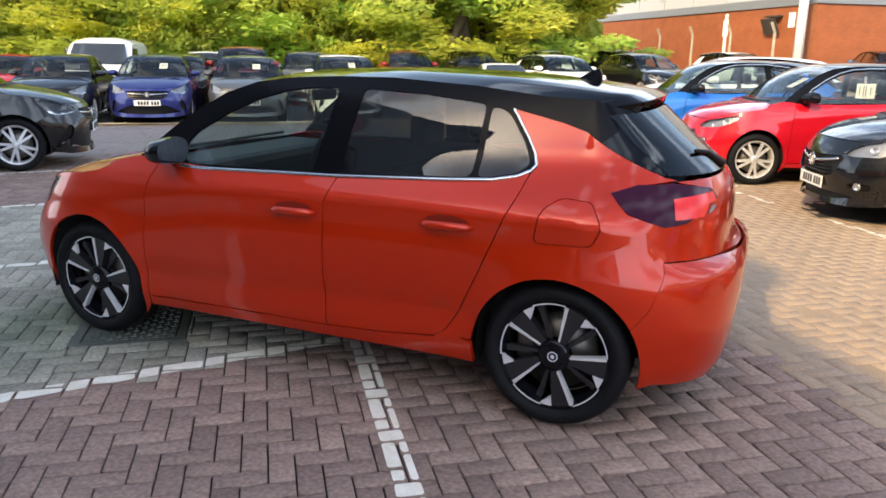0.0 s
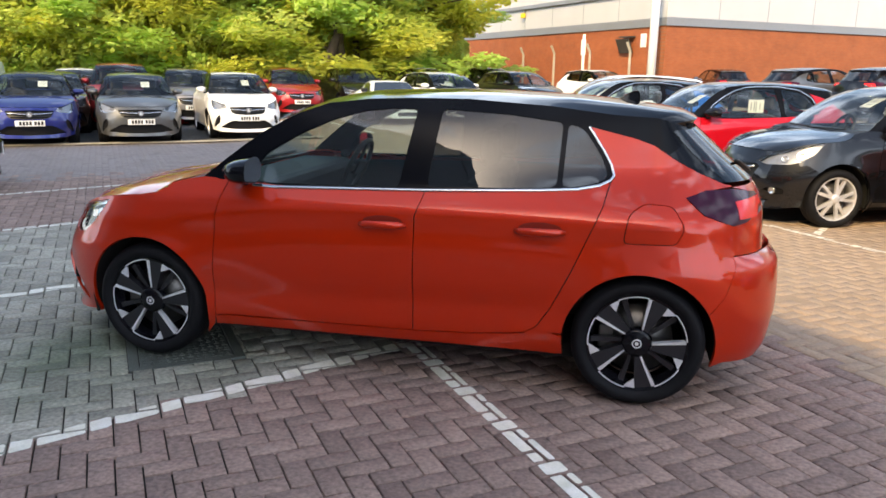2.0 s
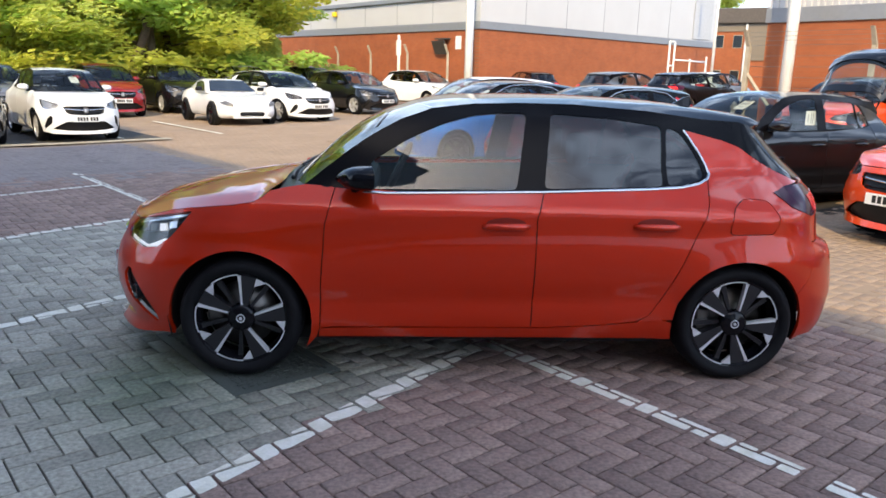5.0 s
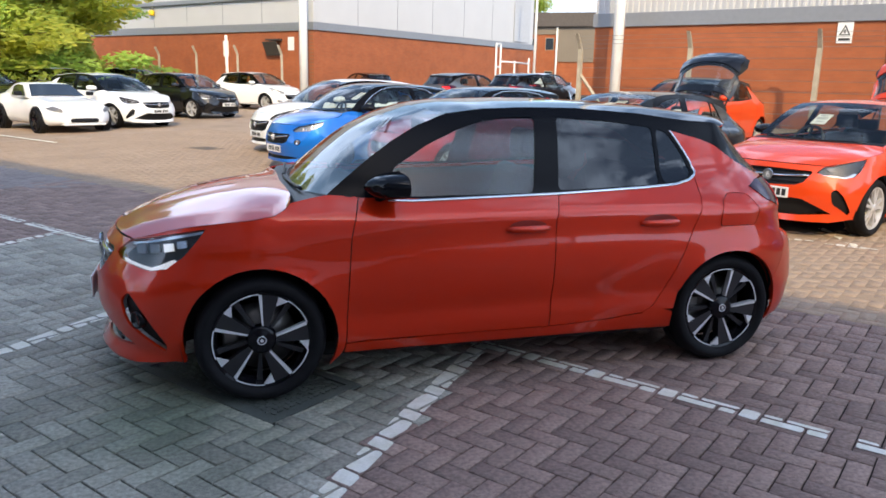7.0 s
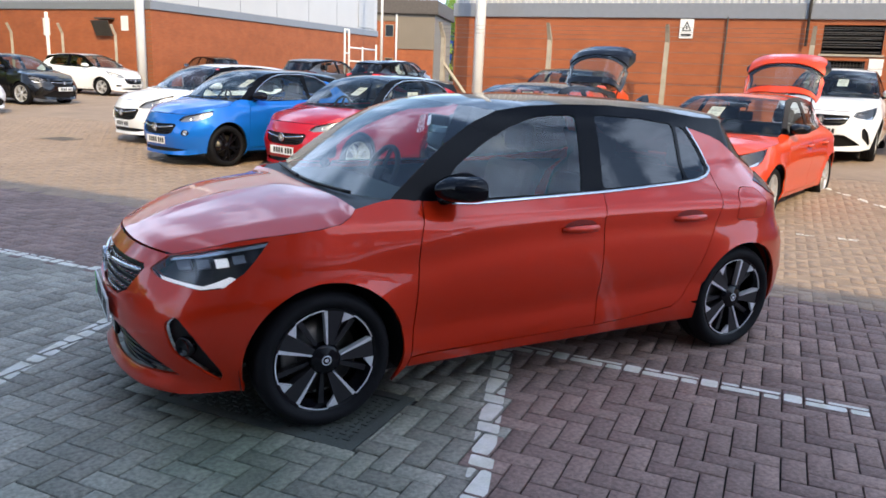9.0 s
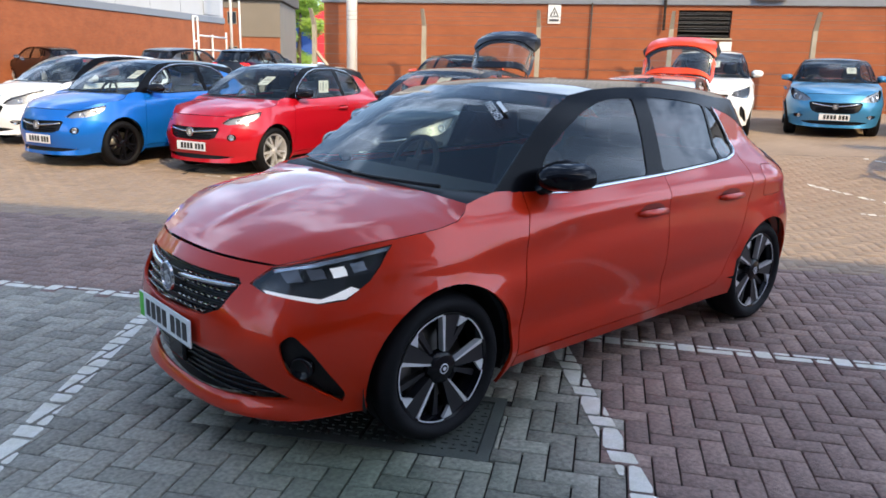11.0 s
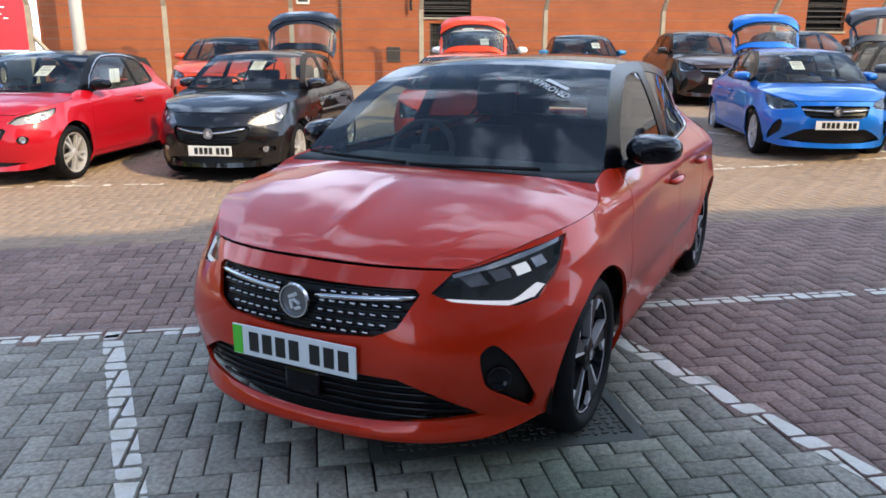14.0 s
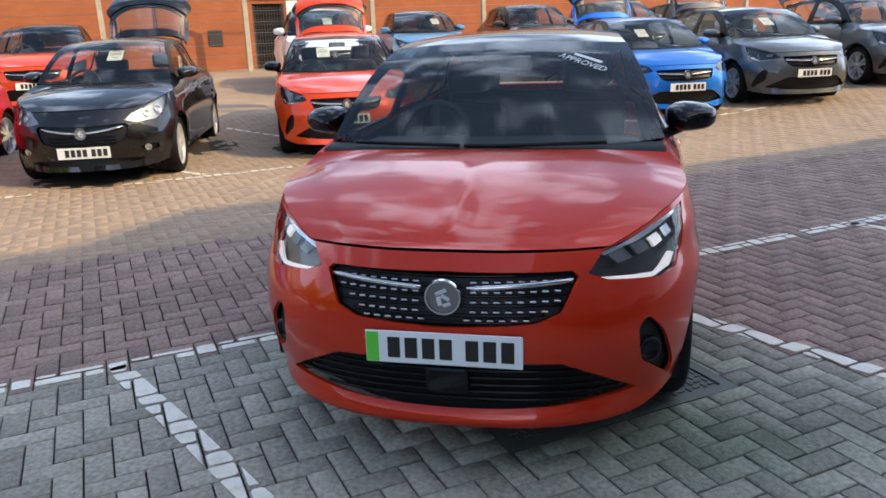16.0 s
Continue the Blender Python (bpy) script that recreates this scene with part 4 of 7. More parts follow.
    if hero:
        for zz, span in ((0.675, 0.40), (0.645, 0.385), (0.615, 0.37), (0.585, 0.34), (0.558, 0.27)):
            studs = []
            nst = int(span / 0.038)
            off = 0.019 if round(zz * 1000) % 2 else 0.0
            for k in range(-nst, nst + 1):
                yy = k * 0.038 + off
                if abs(yy) < 0.075 or abs(yy) > span:
                    continue
                s = sh.sy(abs(yy), zz)
                c = sh.at(np.array([s]), np.array([zz]))[0]
                part("grille_stud", boxed(c[0] - 0.028, c[0] - 0.012, yy - 0.011, yy + 0.011, zz - 0.0035, zz + 0.0035, 0.002), CHROME, gr, "small chrome grille stud")
        for zz in (0.69, 0.66, 0.63, 0.60, 0.57, 0.545):
            ys = np.linspace(-0.40, 0.40, 25)
            lim = float(np.interp(zz, [0.535, 0.585, 0.685, 0.71], [0.2, 0.37, 0.42, 0.40]))
            pts = []
            for yy in ys:
                yq = yy / 0.40 * lim
                s = sh.sy(abs(yq), zz)
                c = sh.at(np.array([s]), np.array([zz]))[0]
                pts.append((c[0] - 0.028, yq, zz))
            v, f = tube(pts, 0.006, 6)
            sheet("grille_bar", v, f, BLACK_GLOSS, gr)
        for sd in (1, -1):
            pts = []
            for yy in np.linspace(0.075, 0.405, 12):
                zz = 0.660 + 0.014 * (yy - 0.075) / 0.33
                s = sh.sy(yy, zz)
                c = sh.at(np.array([s]), np.array([zz]))[0]
                pts.append((c[0] - 0.004, sd * yy, zz))
            v, f = tube(pts, [0.008] + [0.0095] * 10 + [0.005], 8)
            sheet("grille_wing", v, f, CHROME, gr, "chrome grille wing")
        for zz in (0.40, 0.37, 0.34, 0.31, 0.28, 0.25):
            lim = float(np.interp(zz, [0.23, 0.27, 0.42], [0.33, 0.59, 0.37]))
            pts = []
            for yy in np.linspace(-lim, lim, 41):
                s = sh.sy(abs(yy), zz)
                c = sh.at(np.array([s]), np.array([zz]))[0]
                pts.append((c[0] - 0.03, yy, zz))
            v, f = tube(pts, 0.0065, 6)
            sheet("intake_bar", v, f, BLACK_GLOSS, it)
        c = sh.at(np.array([sF]), np.array([0.33]))[0]
        part("radar_cover", boxed(c[0] - 0.03, c[0] - 0.005, -0.075, 0.075, 0.285, 0.38, 0.012), BLACK_GLOSS, it, "black radar cover")
    else:
        pts = []
        for yy in np.linspace(-0.40, 0.40, 13):
            zz = bar_z + bar_up * (abs(yy) / 0.4) ** 1.6
            c = sh.at(np.array([sh.sy(abs(yy), zz)]), np.array([zz]))[0]
            pts.append((c[0] - 0.008, yy, zz))
        v, f = tube(pts, 0.013, 6)
        sheet("grille_bar", v, f, CHROME, gr, "chrome grille bar")
        for zz in (bar_z - 0.055, bar_z + 0.055) if front == "new" else (bar_z - 0.035, bar_z - 0.065, bar_z - 0.095):
            pts = []
            for yy in np.linspace(-0.33, 0.33, 9):
                c = sh.at(np.array([sh.sy(abs(yy), zz)]), np.array([zz]))[0]
                pts.append((c[0] - 0.02, yy, zz))
            v, f = tube(pts, 0.008, 5)
            sheet("grille_bar", v, f, BLACK_GLOSS, gr)
    badge(body, float(sh.xf(bar_z)) + 0.002, 0, bar_z, 0.062)
    # headlamps
    for sd in (1, -1):
        h = new("headlamp")
        h.parent = body
        h["label"] = "clear headlamp with a bright running light"
        mir = sd < 0
        sheet("housing", *sh.panel(lamp_poly, (), step, -0.05, 0, mirror=mir), LAMP_SATIN if bright_lamps else BLACK_TRIM, h, "silver lamp housing" if bright_lamps else "black lamp housing")
        if front != "new":
            for xb_, zb_, rb_ in ((1.66, 0.735, 0.046), (1.79, 0.705, 0.036)):
                c = sh.at(np.array([sh.sx(xb_, zb_)]), np.array([zb_]))[0]
                nb = sh.normal(np.array([sh.sx(xb_, zb_)]), np.array([zb_]))[0]
                bowl = sheet("reflector", *lathe([(0.012, -0.02), (0.02, -0.022), (rb_ * 0.7, -0.012), (rb_, 0.0), (rb_ * 1.06, -0.004)], 18, "z"), LAMP_IN, h, "round silver reflector")
                bowl.matrix_basis = Matrix.Translation((c[0] - 0.03 * nb[0], sd * (c[1] - 0.03 * nb[1]), c[2] - 0.03 * nb[2])) @ Vector((nb[0], sd * nb[1], nb[2])).to_track_quat("Z", "Y").to_matrix().to_4x4()
            c = sh.at(np.array([sh.sy(0.595 if front == "city" else 0.61, 0.50 if front == "city" else 0.367)]), np.array([0.50 if front == "city" else 0.367]))[0]
            lamp_f = sheet("fog_lamp", *lathe([(0.0, 0.006), (0.024, 0.003), (0.030, 0.008), (0.037, 0.006), (0.038, -0.012)], 20), LAMP_IN, body, "small bright fog lamp")
            lamp_f.matrix_basis = Matrix.Translation((c[0] - 0.012, sd * (c[1] - 0.008), c[2])) @ Matrix.Rotation(radians(-62 * sd), 4, "Z") @ Matrix.Diagonal((1, sd, 1, 1))
        drl = [hl_low[3], (hl_low[2][0] + 0.02, hl_low[2][1] + 0.005), (hl_low[1][0] + 0.012, hl_low[1][1] + 0.006), (sh.sx(1.635, 0.690), 0.690),
               (sh.sx(1.66, 0.700), 0.700), (sh.sx(1.70, 0.682), 0.682), (sh.sx(1.76, 0.660), 0.660), (sh.sy(0.5, 0.678), 0.678)]
        if front == "new":
            sheet("running_light", *sh.panel(drl, (), step, -0.022, 0.01, mirror=mir), LAMP_LIT if lights_on else LAMP_IN, h, "white running light blade")
        if hero:
            blade_top = hl_top[1:] + [(sh.sx(1.515, 0.822), 0.822), (sh.sx(1.70, 0.781), 0.781), (sh.sy(0.51, 0.738), 0.738)]
            sheet("upper_blade", *sh.panel(blade_top, (), step, -0.018, 0.008, mirror=mir), LAMP_IN, h, "silver upper lamp blade")
        for xr_, zr_ in ((1.82, 0.735), (1.755, 0.748), (1.69, 0.757), (1.625, 0.772)):
            mid = [(sh.sx(xr_ + 0.022, zr_ + 0.012), zr_ + 0.012), (sh.sx(xr_ - 0.022, zr_ + 0.020), zr_ + 0.020), (sh.sx(xr_ - 0.026, zr_ - 0.016), zr_ - 0.016), (sh.sx(xr_ + 0.018, zr_ - 0.024), zr_ - 0.024)]
            if front != "new":
                break
            sheet("reflector", *sh.panel(mid, (), step, -0.030, 0.01, mirror=mir), LAMP_GREY if xr_ > 1.70 else LAMP_LIT if lights_on and xr_ == 1.69 else LAMP_IN, h, "silver reflector")
            if not hero:
                break
        cov = sheet("cover", *sh.panel(lamp_poly, (), step, -0.003, 0, mirror=mir), CLEAR, h, "clear lamp cover")
        cov.visible_shadow = False
        if hero:
            c = sh.at(np.array([sh.sy(0.672, 0.40)]), np.array([0.40]))[0]
            fv, ff = lathe([(0.0, 0.004), (0.030, 0.0), (0.036, 0.012), (0.042, 0.010), (0.044, -0.02)], 24)
            fo = sheet("fog_lamp", fv, ff, BLACK_GLOSS, body, "round fog lamp")
            fo.matrix_basis = Matrix.Translation((c[0] - 0.015, sd * (c[1] - 0.012), 0.40)) @ Matrix.Rotation(radians(-55 * sd), 4, "Z") @ Matrix.Diagonal((1, sd, 1, 1))
    # tail lamps
    for sd in (1, -1):
        t = new("tail_lamp")
        t.parent = body
        t["label"] = "dark red tail lamp"
        sheet("lens", *sh.panel(lampR, (), step, 0.004, 0.02, mirror=sd < 0), LAMP_SMOKE, t, "smoked tail lamp lens")
        inner = [(sh.sx(-1.665, 0.962), 0.962), (sh.sy(0.39, 0.972, True), 0.972), (sh.sy(0.39, 0.938, True), 0.938), (sh.sx(-1.79, 0.930), 0.930), (sh.sx(-1.785, 0.888), 0.888), (sh.sx(-1.69, 0.890), 0.890), (sh.sx(-1.675, 0.935), 0.935)]
        sheet("red_element", *sh.panel(inner, (), step, 0.006, 0.004, mirror=sd < 0), LAMP_RED, t, "bright red lamp element")
        bit = [(sh.sx(-1.80, 0.922), 0.922), (sh.sx(-1.815, 0.922), 0.922), (sh.sx(-1.81, 0.900), 0.900), (sh.sx(-1.796, 0.897), 0.897)]
        sheet("clear_element", *sh.panel(bit, (), step, 0.006, 0.003, mirror=sd < 0), LAMP_SATIN, t, "pale lamp element")
    # handles
    for sd in (1, -1):
        for hx, hz in ((-0.045, 0.812), (-0.80, 0.822)) if doors == 5 else ((-0.34, 0.822),):
            if hero or lod:
                y0 = float(sh.half(np.array(hx), np.array(hz)))
                # flat patch of darkened paint: the shade of the handle scoop as colour
                cup = [(hx + 0.10 * math.cos(a), hz + 0.012 + 0.029 * math.sin(a)) for a in np.linspace(0, 2 * math.pi, 20, endpoint=False)]
                sheet("handle_recess", *sh.panel(cup, (), 0.02, 0.002, 0, mirror=sd < 0), mat("recess_" + paint_mat.name, tuple(c * 0.35 for c in paint_mat.node_tree.nodes["Principled BSDF"].inputs["Base Color"].default_value[:3]), rough=0.5), body)
                pts = [(hx + 0.115, sd * (y0 + 0.002), hz - 0.004), (hx + 0.085, sd * (y0 + 0.022), hz - 0.002), (hx, sd * (y0 + 0.032), hz), (hx - 0.085, sd * (y0 + 0.024), hz), (hx - 0.115, sd * (y0 + 0.002), hz - 0.002)]
                v, f = tube(pts, [0.010, 0.018, 0.0195, 0.018, 0.010], 10)
                v = [(p[0], p[1], hz + (p[2] - hz) * 1.0) for p in v]
                sheet("door_handle", v, f, paint_mat, body)
        rear_view_mirror(body, sd, mirror_mat, lod=1 if hero or lod else 0)
    # plate
    number_plate(body, float(sh.xf(plate_z)) + 0.010, plate_z, green=hero)
    # inside
    inn = new("interior")
    inn.parent = body
    part("dashboard", boxed(0.62, 1.02, -0.66, 0.66, 0.60, 0.955, 0.05), DASH, inn)
    for sy_ in (0.36, -0.36):
        st = new("front_seat")
        st.parent = inn
        part("seat_cushion", boxed(-0.30, 0.22, sy_ - 0.25, sy_ + 0.25, 0.32, 0.50, 0.06), SEAT, st)
        part("seat_back", boxed(-0.40, -0.25, sy_ - 0.24, sy_ + 0.24, 0.45, 1.02, 0.06, Matrix.Translation((-0.32, 0, 0.45)) @ Matrix.Rotation(radians(-14), 4, "Y") @ Matrix.Translation((0.32, 0, -0.45))), SEAT, st)
        part("headrest", boxed(-0.53, -0.44, sy_ - 0.13, sy_ + 0.13, 1.06, 1.24, 0.04), SEAT, st)
    rb = new("rear_bench")
    rb.parent = inn
    part("seat_cushion", boxed(-1.05, -0.60, -0.62, 0.62, 0.35, 0.52, 0.05), SEAT, rb)
    part("seat_back", boxed(-1.22, -1.08, -0.62, 0.62, 0.45, 1.02, 0.05), SEAT, rb)
    for sy_ in (0.38, -0.38):
        part("headrest", boxed(-1.24, -1.16, sy_ - 0.12, sy_ + 0.12, 1.02, 1.16, 0.03), SEAT, rb)
    sw = new("steering_wheel")
    sw.parent = inn
    sw.matrix_basis = pose(0.50, -0.36, 0.93, 0, 65, 0)
    ring = [(0.18 * math.cos(a), 0.18 * math.sin(a), 0) for a in np.linspace(0, 2 * math.pi, 33)]
    sheet("wheel_rim", *tube(ring, 0.017, 8, False), DASH, sw)
    bm = boxed(-0.05, 0.05, -0.06, 0.06, -0.02, 0.02, 0.01)
    box(bm, -0.02, 0.02, -0.17, 0.17, -0.008, 0.008)
    box(bm, -0.17, 0.02, -0.015, 0.015, -0.008, 0.008)
    part("wheel_hub", bm, DASH, sw)
    part("parcel_shelf", boxed(-1.62, -1.18, -0.45, 0.45, 0.93, 0.95), DASH, inn)
    part("rear_view_mirror", boxed(0.30, 0.33, -0.11, 0.11, 1.25, 1.31, 0.01), DASH, inn)
    # cowl and wipers at the foot of the windscreen
    cz0 = cw[0][1]
    cs = (1.07, e1[1] - 0.012, e1[2] + 0.004)
    cowl = along([(cs[0], -cs[1], cs[2]), (cw[0][0] - 0.02, -0.4, cz0 + 0.002), (cw[0][0] + 0.03, 0, cz0 + 0.004), (cw[0][0] - 0.02, 0.4, cz0 + 0.002), cs])
    cowl_v, cowl_f = [], []
    for k in range(25):
        p = cowl(k / 24)
        for dx, dz in ((0.03, -0.03), (0.0, 0.004), (-0.11, 0.018)):
            cowl_v.append((p[0] + dx, p[1], p[2] + dz))
    for k in range(24):
        for i in range(2):
            cowl_f.append((3 * k + i, 3 * k + 3 + i, 3 * k + 4 + i, 3 * k + 1 + i))
    sheet("cowl", cowl_v, cowl_f, BLACK_TRIM, body, "black plastic cowl")
    if hero or lod:
        for y0, y1 in ((0.50, -0.10), (-0.12, -0.60)):
            pts = [(cw[0][0] - 0.03 - 0.05 * (abs(y) / 0.6) ** 1.7, y, cz0 + 0.022 + 0.012 * (abs(y) / 0.6)) for y in np.linspace(y0, y1, 9)]
            wp = sheet("wiper", *tube(pts, 0.009, 6), BLACK_TRIM, body, "black wiper arm")
    if hero:
        rf_z = float(roof_c(-1.16))
        prof = [(-1.06, -0.012, 0.030), (-1.12, 0.022, 0.030), (-1.18, 0.058, 0.020), (-1.215, 0.064, 0.012), (-1.225, 0.040, 0.016), (-1.23, -0.018, 0.026)]
        av = [(x, sd * hw * (1 - 0.6 * (k == 1)), rf_z + (z if k else -0.02)) for x, z, hw in prof for sd, k in ((1, 0), (1, 1), (-1, 1), (-1, 0))]
        af = [(4 * i + j, 4 * i + j + 1, 4 * i + 5 + j, 4 * i + 4 + j) for i in range(5) for j in range(3)] + [(0, 3, 2, 1), (20, 21, 22, 23)]
        sheet("aerial", av, af, BLACK_GLOSS, body, "black shark fin aerial", sharp=50)
        for sd in (1, -1):
            fin = [(-1.28, sd * 0.475, 1.318), (-1.42, sd * 0.415, 1.315), (-1.475, sd * 0.375, 1.298), (-1.425, sd * 0.405, 1.195), (-1.34, sd * 0.462, 1.225)]
            fin2 = [(x, y - sd * 0.03, z) for x, y, z in fin]
            n5 = len(fin)
            ff5 = [tuple(range(n5)) if sd > 0 else tuple(range(n5))[::-1]] + [(i, n5 + i, n5 + (i + 1) % n5, (i + 1) % n5) for i in range(n5)]
            sheet("spoiler_fin", fin + fin2, ff5, DARK, body, "black spoiler fin", smooth=False)
        v, f = tube([(-1.80, 0.02, 1.045), (-1.735, 0.10, 1.10), (-1.70, 0.26, 1.12)], [0.02, 0.012, 0.008], 6)
        sheet("rear_wiper", v, f, BLACK_TRIM, body, "black rear wiper")
        # trade sticker on the glass
        st = new("windscreen_sticker")
        st.parent = body
        st["label"] = "white lettered sticker on the windscreen"
        cu = bpy.data.curves.new("sticker_text", "FONT")
        cu.body, cu.size, cu.align_x = "APPROVED", 0.052, "CENTER"
        cu.extrude = 0.0004
        tmp = bpy.data.objects.new("tmp_text", cu)
        scene.collection.objects.link(tmp)
        me = bpy.data.meshes.new_from_object(tmp.evaluated_get(bpy.context.evaluated_depsgraph_get()))
        bpy.data.objects.remove(tmp)
        me.materials.clear()
        me.materials.append(PAPER)
        tx = new("sticker_text", me)
        tx.parent = st
        ax = Vector((-0.88, 0, 0.47)).normalized()
        right = Vector((0, 1, 0))
        nrm = right.cross(ax)
        base_m = Matrix(((right.x, ax.x, nrm.x, STICK[0]), (right.y, ax.y, nrm.y, STICK[1]), (right.z, ax.z, nrm.z, STICK[2]), (0, 0, 0, 1)))
        tx.matrix_basis = base_m @ Matrix.Rotation(radians(-33), 4, "Z")
        bar = part("sticker_bar", boxed(-0.075, 0.075, 0.050, 0.068, 0.0, 0.0008), PAPER, st)
        bar.matrix_basis = tx.matrix_basis
    # wheels
    for cx, cz, r in spec["arches"]:
        for sd in (1, -1):
            wheel(root, cx * scale[0], sd, spec["tyre"], (spec["hub_y"]) * scale[1], wheel_style, turn=0.0 if hero else random.uniform(0, 70), lod=1 if hero or lod else 0, phase=88.0 if cx > 0 else 101.0)
    # open boot lid
    if open_boot:
        lid = new("boot_lid")
        lid.parent = body
        hx, hz = -1.36, 1.36
        lid.matrix_basis = Matrix.Translation((hx, 0, hz)) @ Matrix.Rotation(radians(104), 4, "Y") @ Matrix.Translation((-hx, 0, -hz))
        lid_gate = [(sR, 0.715), (sh.sy(0.38, 0.722, True), 0.722), (sh.sy(0.49, 0.76, True), 0.76), (sh.sy(0.52, 0.84, True), 0.84), (sh.sy(0.52, 0.95, True), 0.95), (sh.sy(0.54, 1.02, True), 1.02), (sR, 1.02)]
        outer = weld_centre(*sh.panel(lid_gate, (), step, 0, 0.02))
        sheet("lid_skin", *outer, paint_mat, lid)
        glassR = [(sR, 1.03), (sh.sx(-1.63, 1.04), 1.04), (sh.sx(-1.40, 1.25), 1.25), (sR, 1.285)]
        sheet("lid_window", *weld_centre(*sh.panel(glassR, (), step, -0.002, 0.0)), GLASS, lid, "clear rear window").visible_shadow = False
        ring = [(sR, 0.72), (sh.sy(0.55, 0.75, True), 0.75), (sh.sy(0.57, 1.0, True), 1.0), (sh.sx(-1.40, 1.30), 1.30), (sR, 1.33), (sR, 1.26), (sh.sy(0.45, 1.22, True), 1.22), (sh.sy(0.48, 1.06, True), 1.06), (sR, 1.05)]
        sheet("lid_lining", *weld_centre(*sh.panel(ring, (), step, -0.03, 0.02)), BLACK_TRIM, lid, "black boot lid lining")
        lid_edge = [(sR, 1.27), (sh.sx(-1.38, 1.25), 1.25), (sh.sx(-1.62, 1.045), 1.045), (sh.sx(-1.54, 1.06), 1.06), (sh.sx(-1.30, 1.28), 1.28), (sR, 1.34)]
        sheet("lid_top", *weld_centre(*sh.panel(lid_edge, (), step, 0.0, 0.02)), roof_mat if roof_mat is not paint_mat else paint_mat, lid)
        for sd in (1, -1):
            sheet("gas_strut", *tube([(-1.42, sd * 0.44, 1.12), (-1.68, sd * 0.42, 1.55)], 0.012, 6), BLACK_TRIM, body)
    for px, py, tilt in papers:
        pp = part("price_sheet", boxed(-0.003, 0.003, -0.085, 0.085, -0.12, 0.12), PAPER, inn, "white price sheet with grey print")
        for k_, (h_, w_) in enumerate(((0.08, 0.05), (0.03, 0.065), (0.0, 0.065), (-0.06, 0.04))):
            part("print_bar", boxed(0.003, 0.0045, -w_, w_, h_ - 0.006, h_ + 0.006), LAMP_SATIN, pp)
        pp.matrix_basis = pose(px, py, 1.165 - 0.46 * (px - 0.60), 0, -63, 0) if tilt == 0 else pose(px, py, 1.12, 90, 0, 90)
    return root

STICK = (0.634, 0.374, 1.282)     # middle of the windscreen sticker
CLEAR = pane("clear_cover", (1, 1, 1), 0.95)
HERO_FINISH = dict(roof_mat=BLACK_GLOSS, mirror_mat=BLACK_GLOSS)
car("orange_hatchback", "orange metallic five-door hatchback with a gloss black roof", ORANGE, pose(0, 0, 0),
    hero=True, wheel_style="hero", lights_on=True, tint=True, **HERO_FINISH)


# ---- ground ----
D1, D2 = Vector((0.6, -0.8, 0)), Vector((0.8, 0.6, 0))     # the yard's own axes: along the bay line, and across it
_gr = pchip([(0, 0), (5, 0), (11, 0.08), (17, 0.14), (25, 0.21), (40, 0.30), (90, 0.40), (400, 0.5)])

_bank = pchip([(0, 0), (5.5, 0), (9, 0.12), (13, 0.28), (16, 0.30), (400, 0.30)])


def rise(x, y):
    """The yard falls gently to the drain under the orange car."""
    a, r = np.degrees(np.arctan2(y, x)), np.hypot(x, y)
    k = np.clip((a + 88) / 32, 0, 1) * np.clip((60 - a) / 40, 0, 1)
    b = np.clip((85 - (180 - np.abs(a))) / 25, 0, 1)
    return _gr(r) * (1 - 1.5 * k) + _bank(r) * b


SITE = Matrix(((D1.x, D2.x, 0, 0), (D1.y, D2.y, 0, 0), (0, 0, 1, 0), (0, 0, 0, 1)))


def site(a, q, z=0.0):
    """A point from metres along and across the yard."""
    p = D1 * a + D2 * q
    return Vector((p.x, p.y, z))


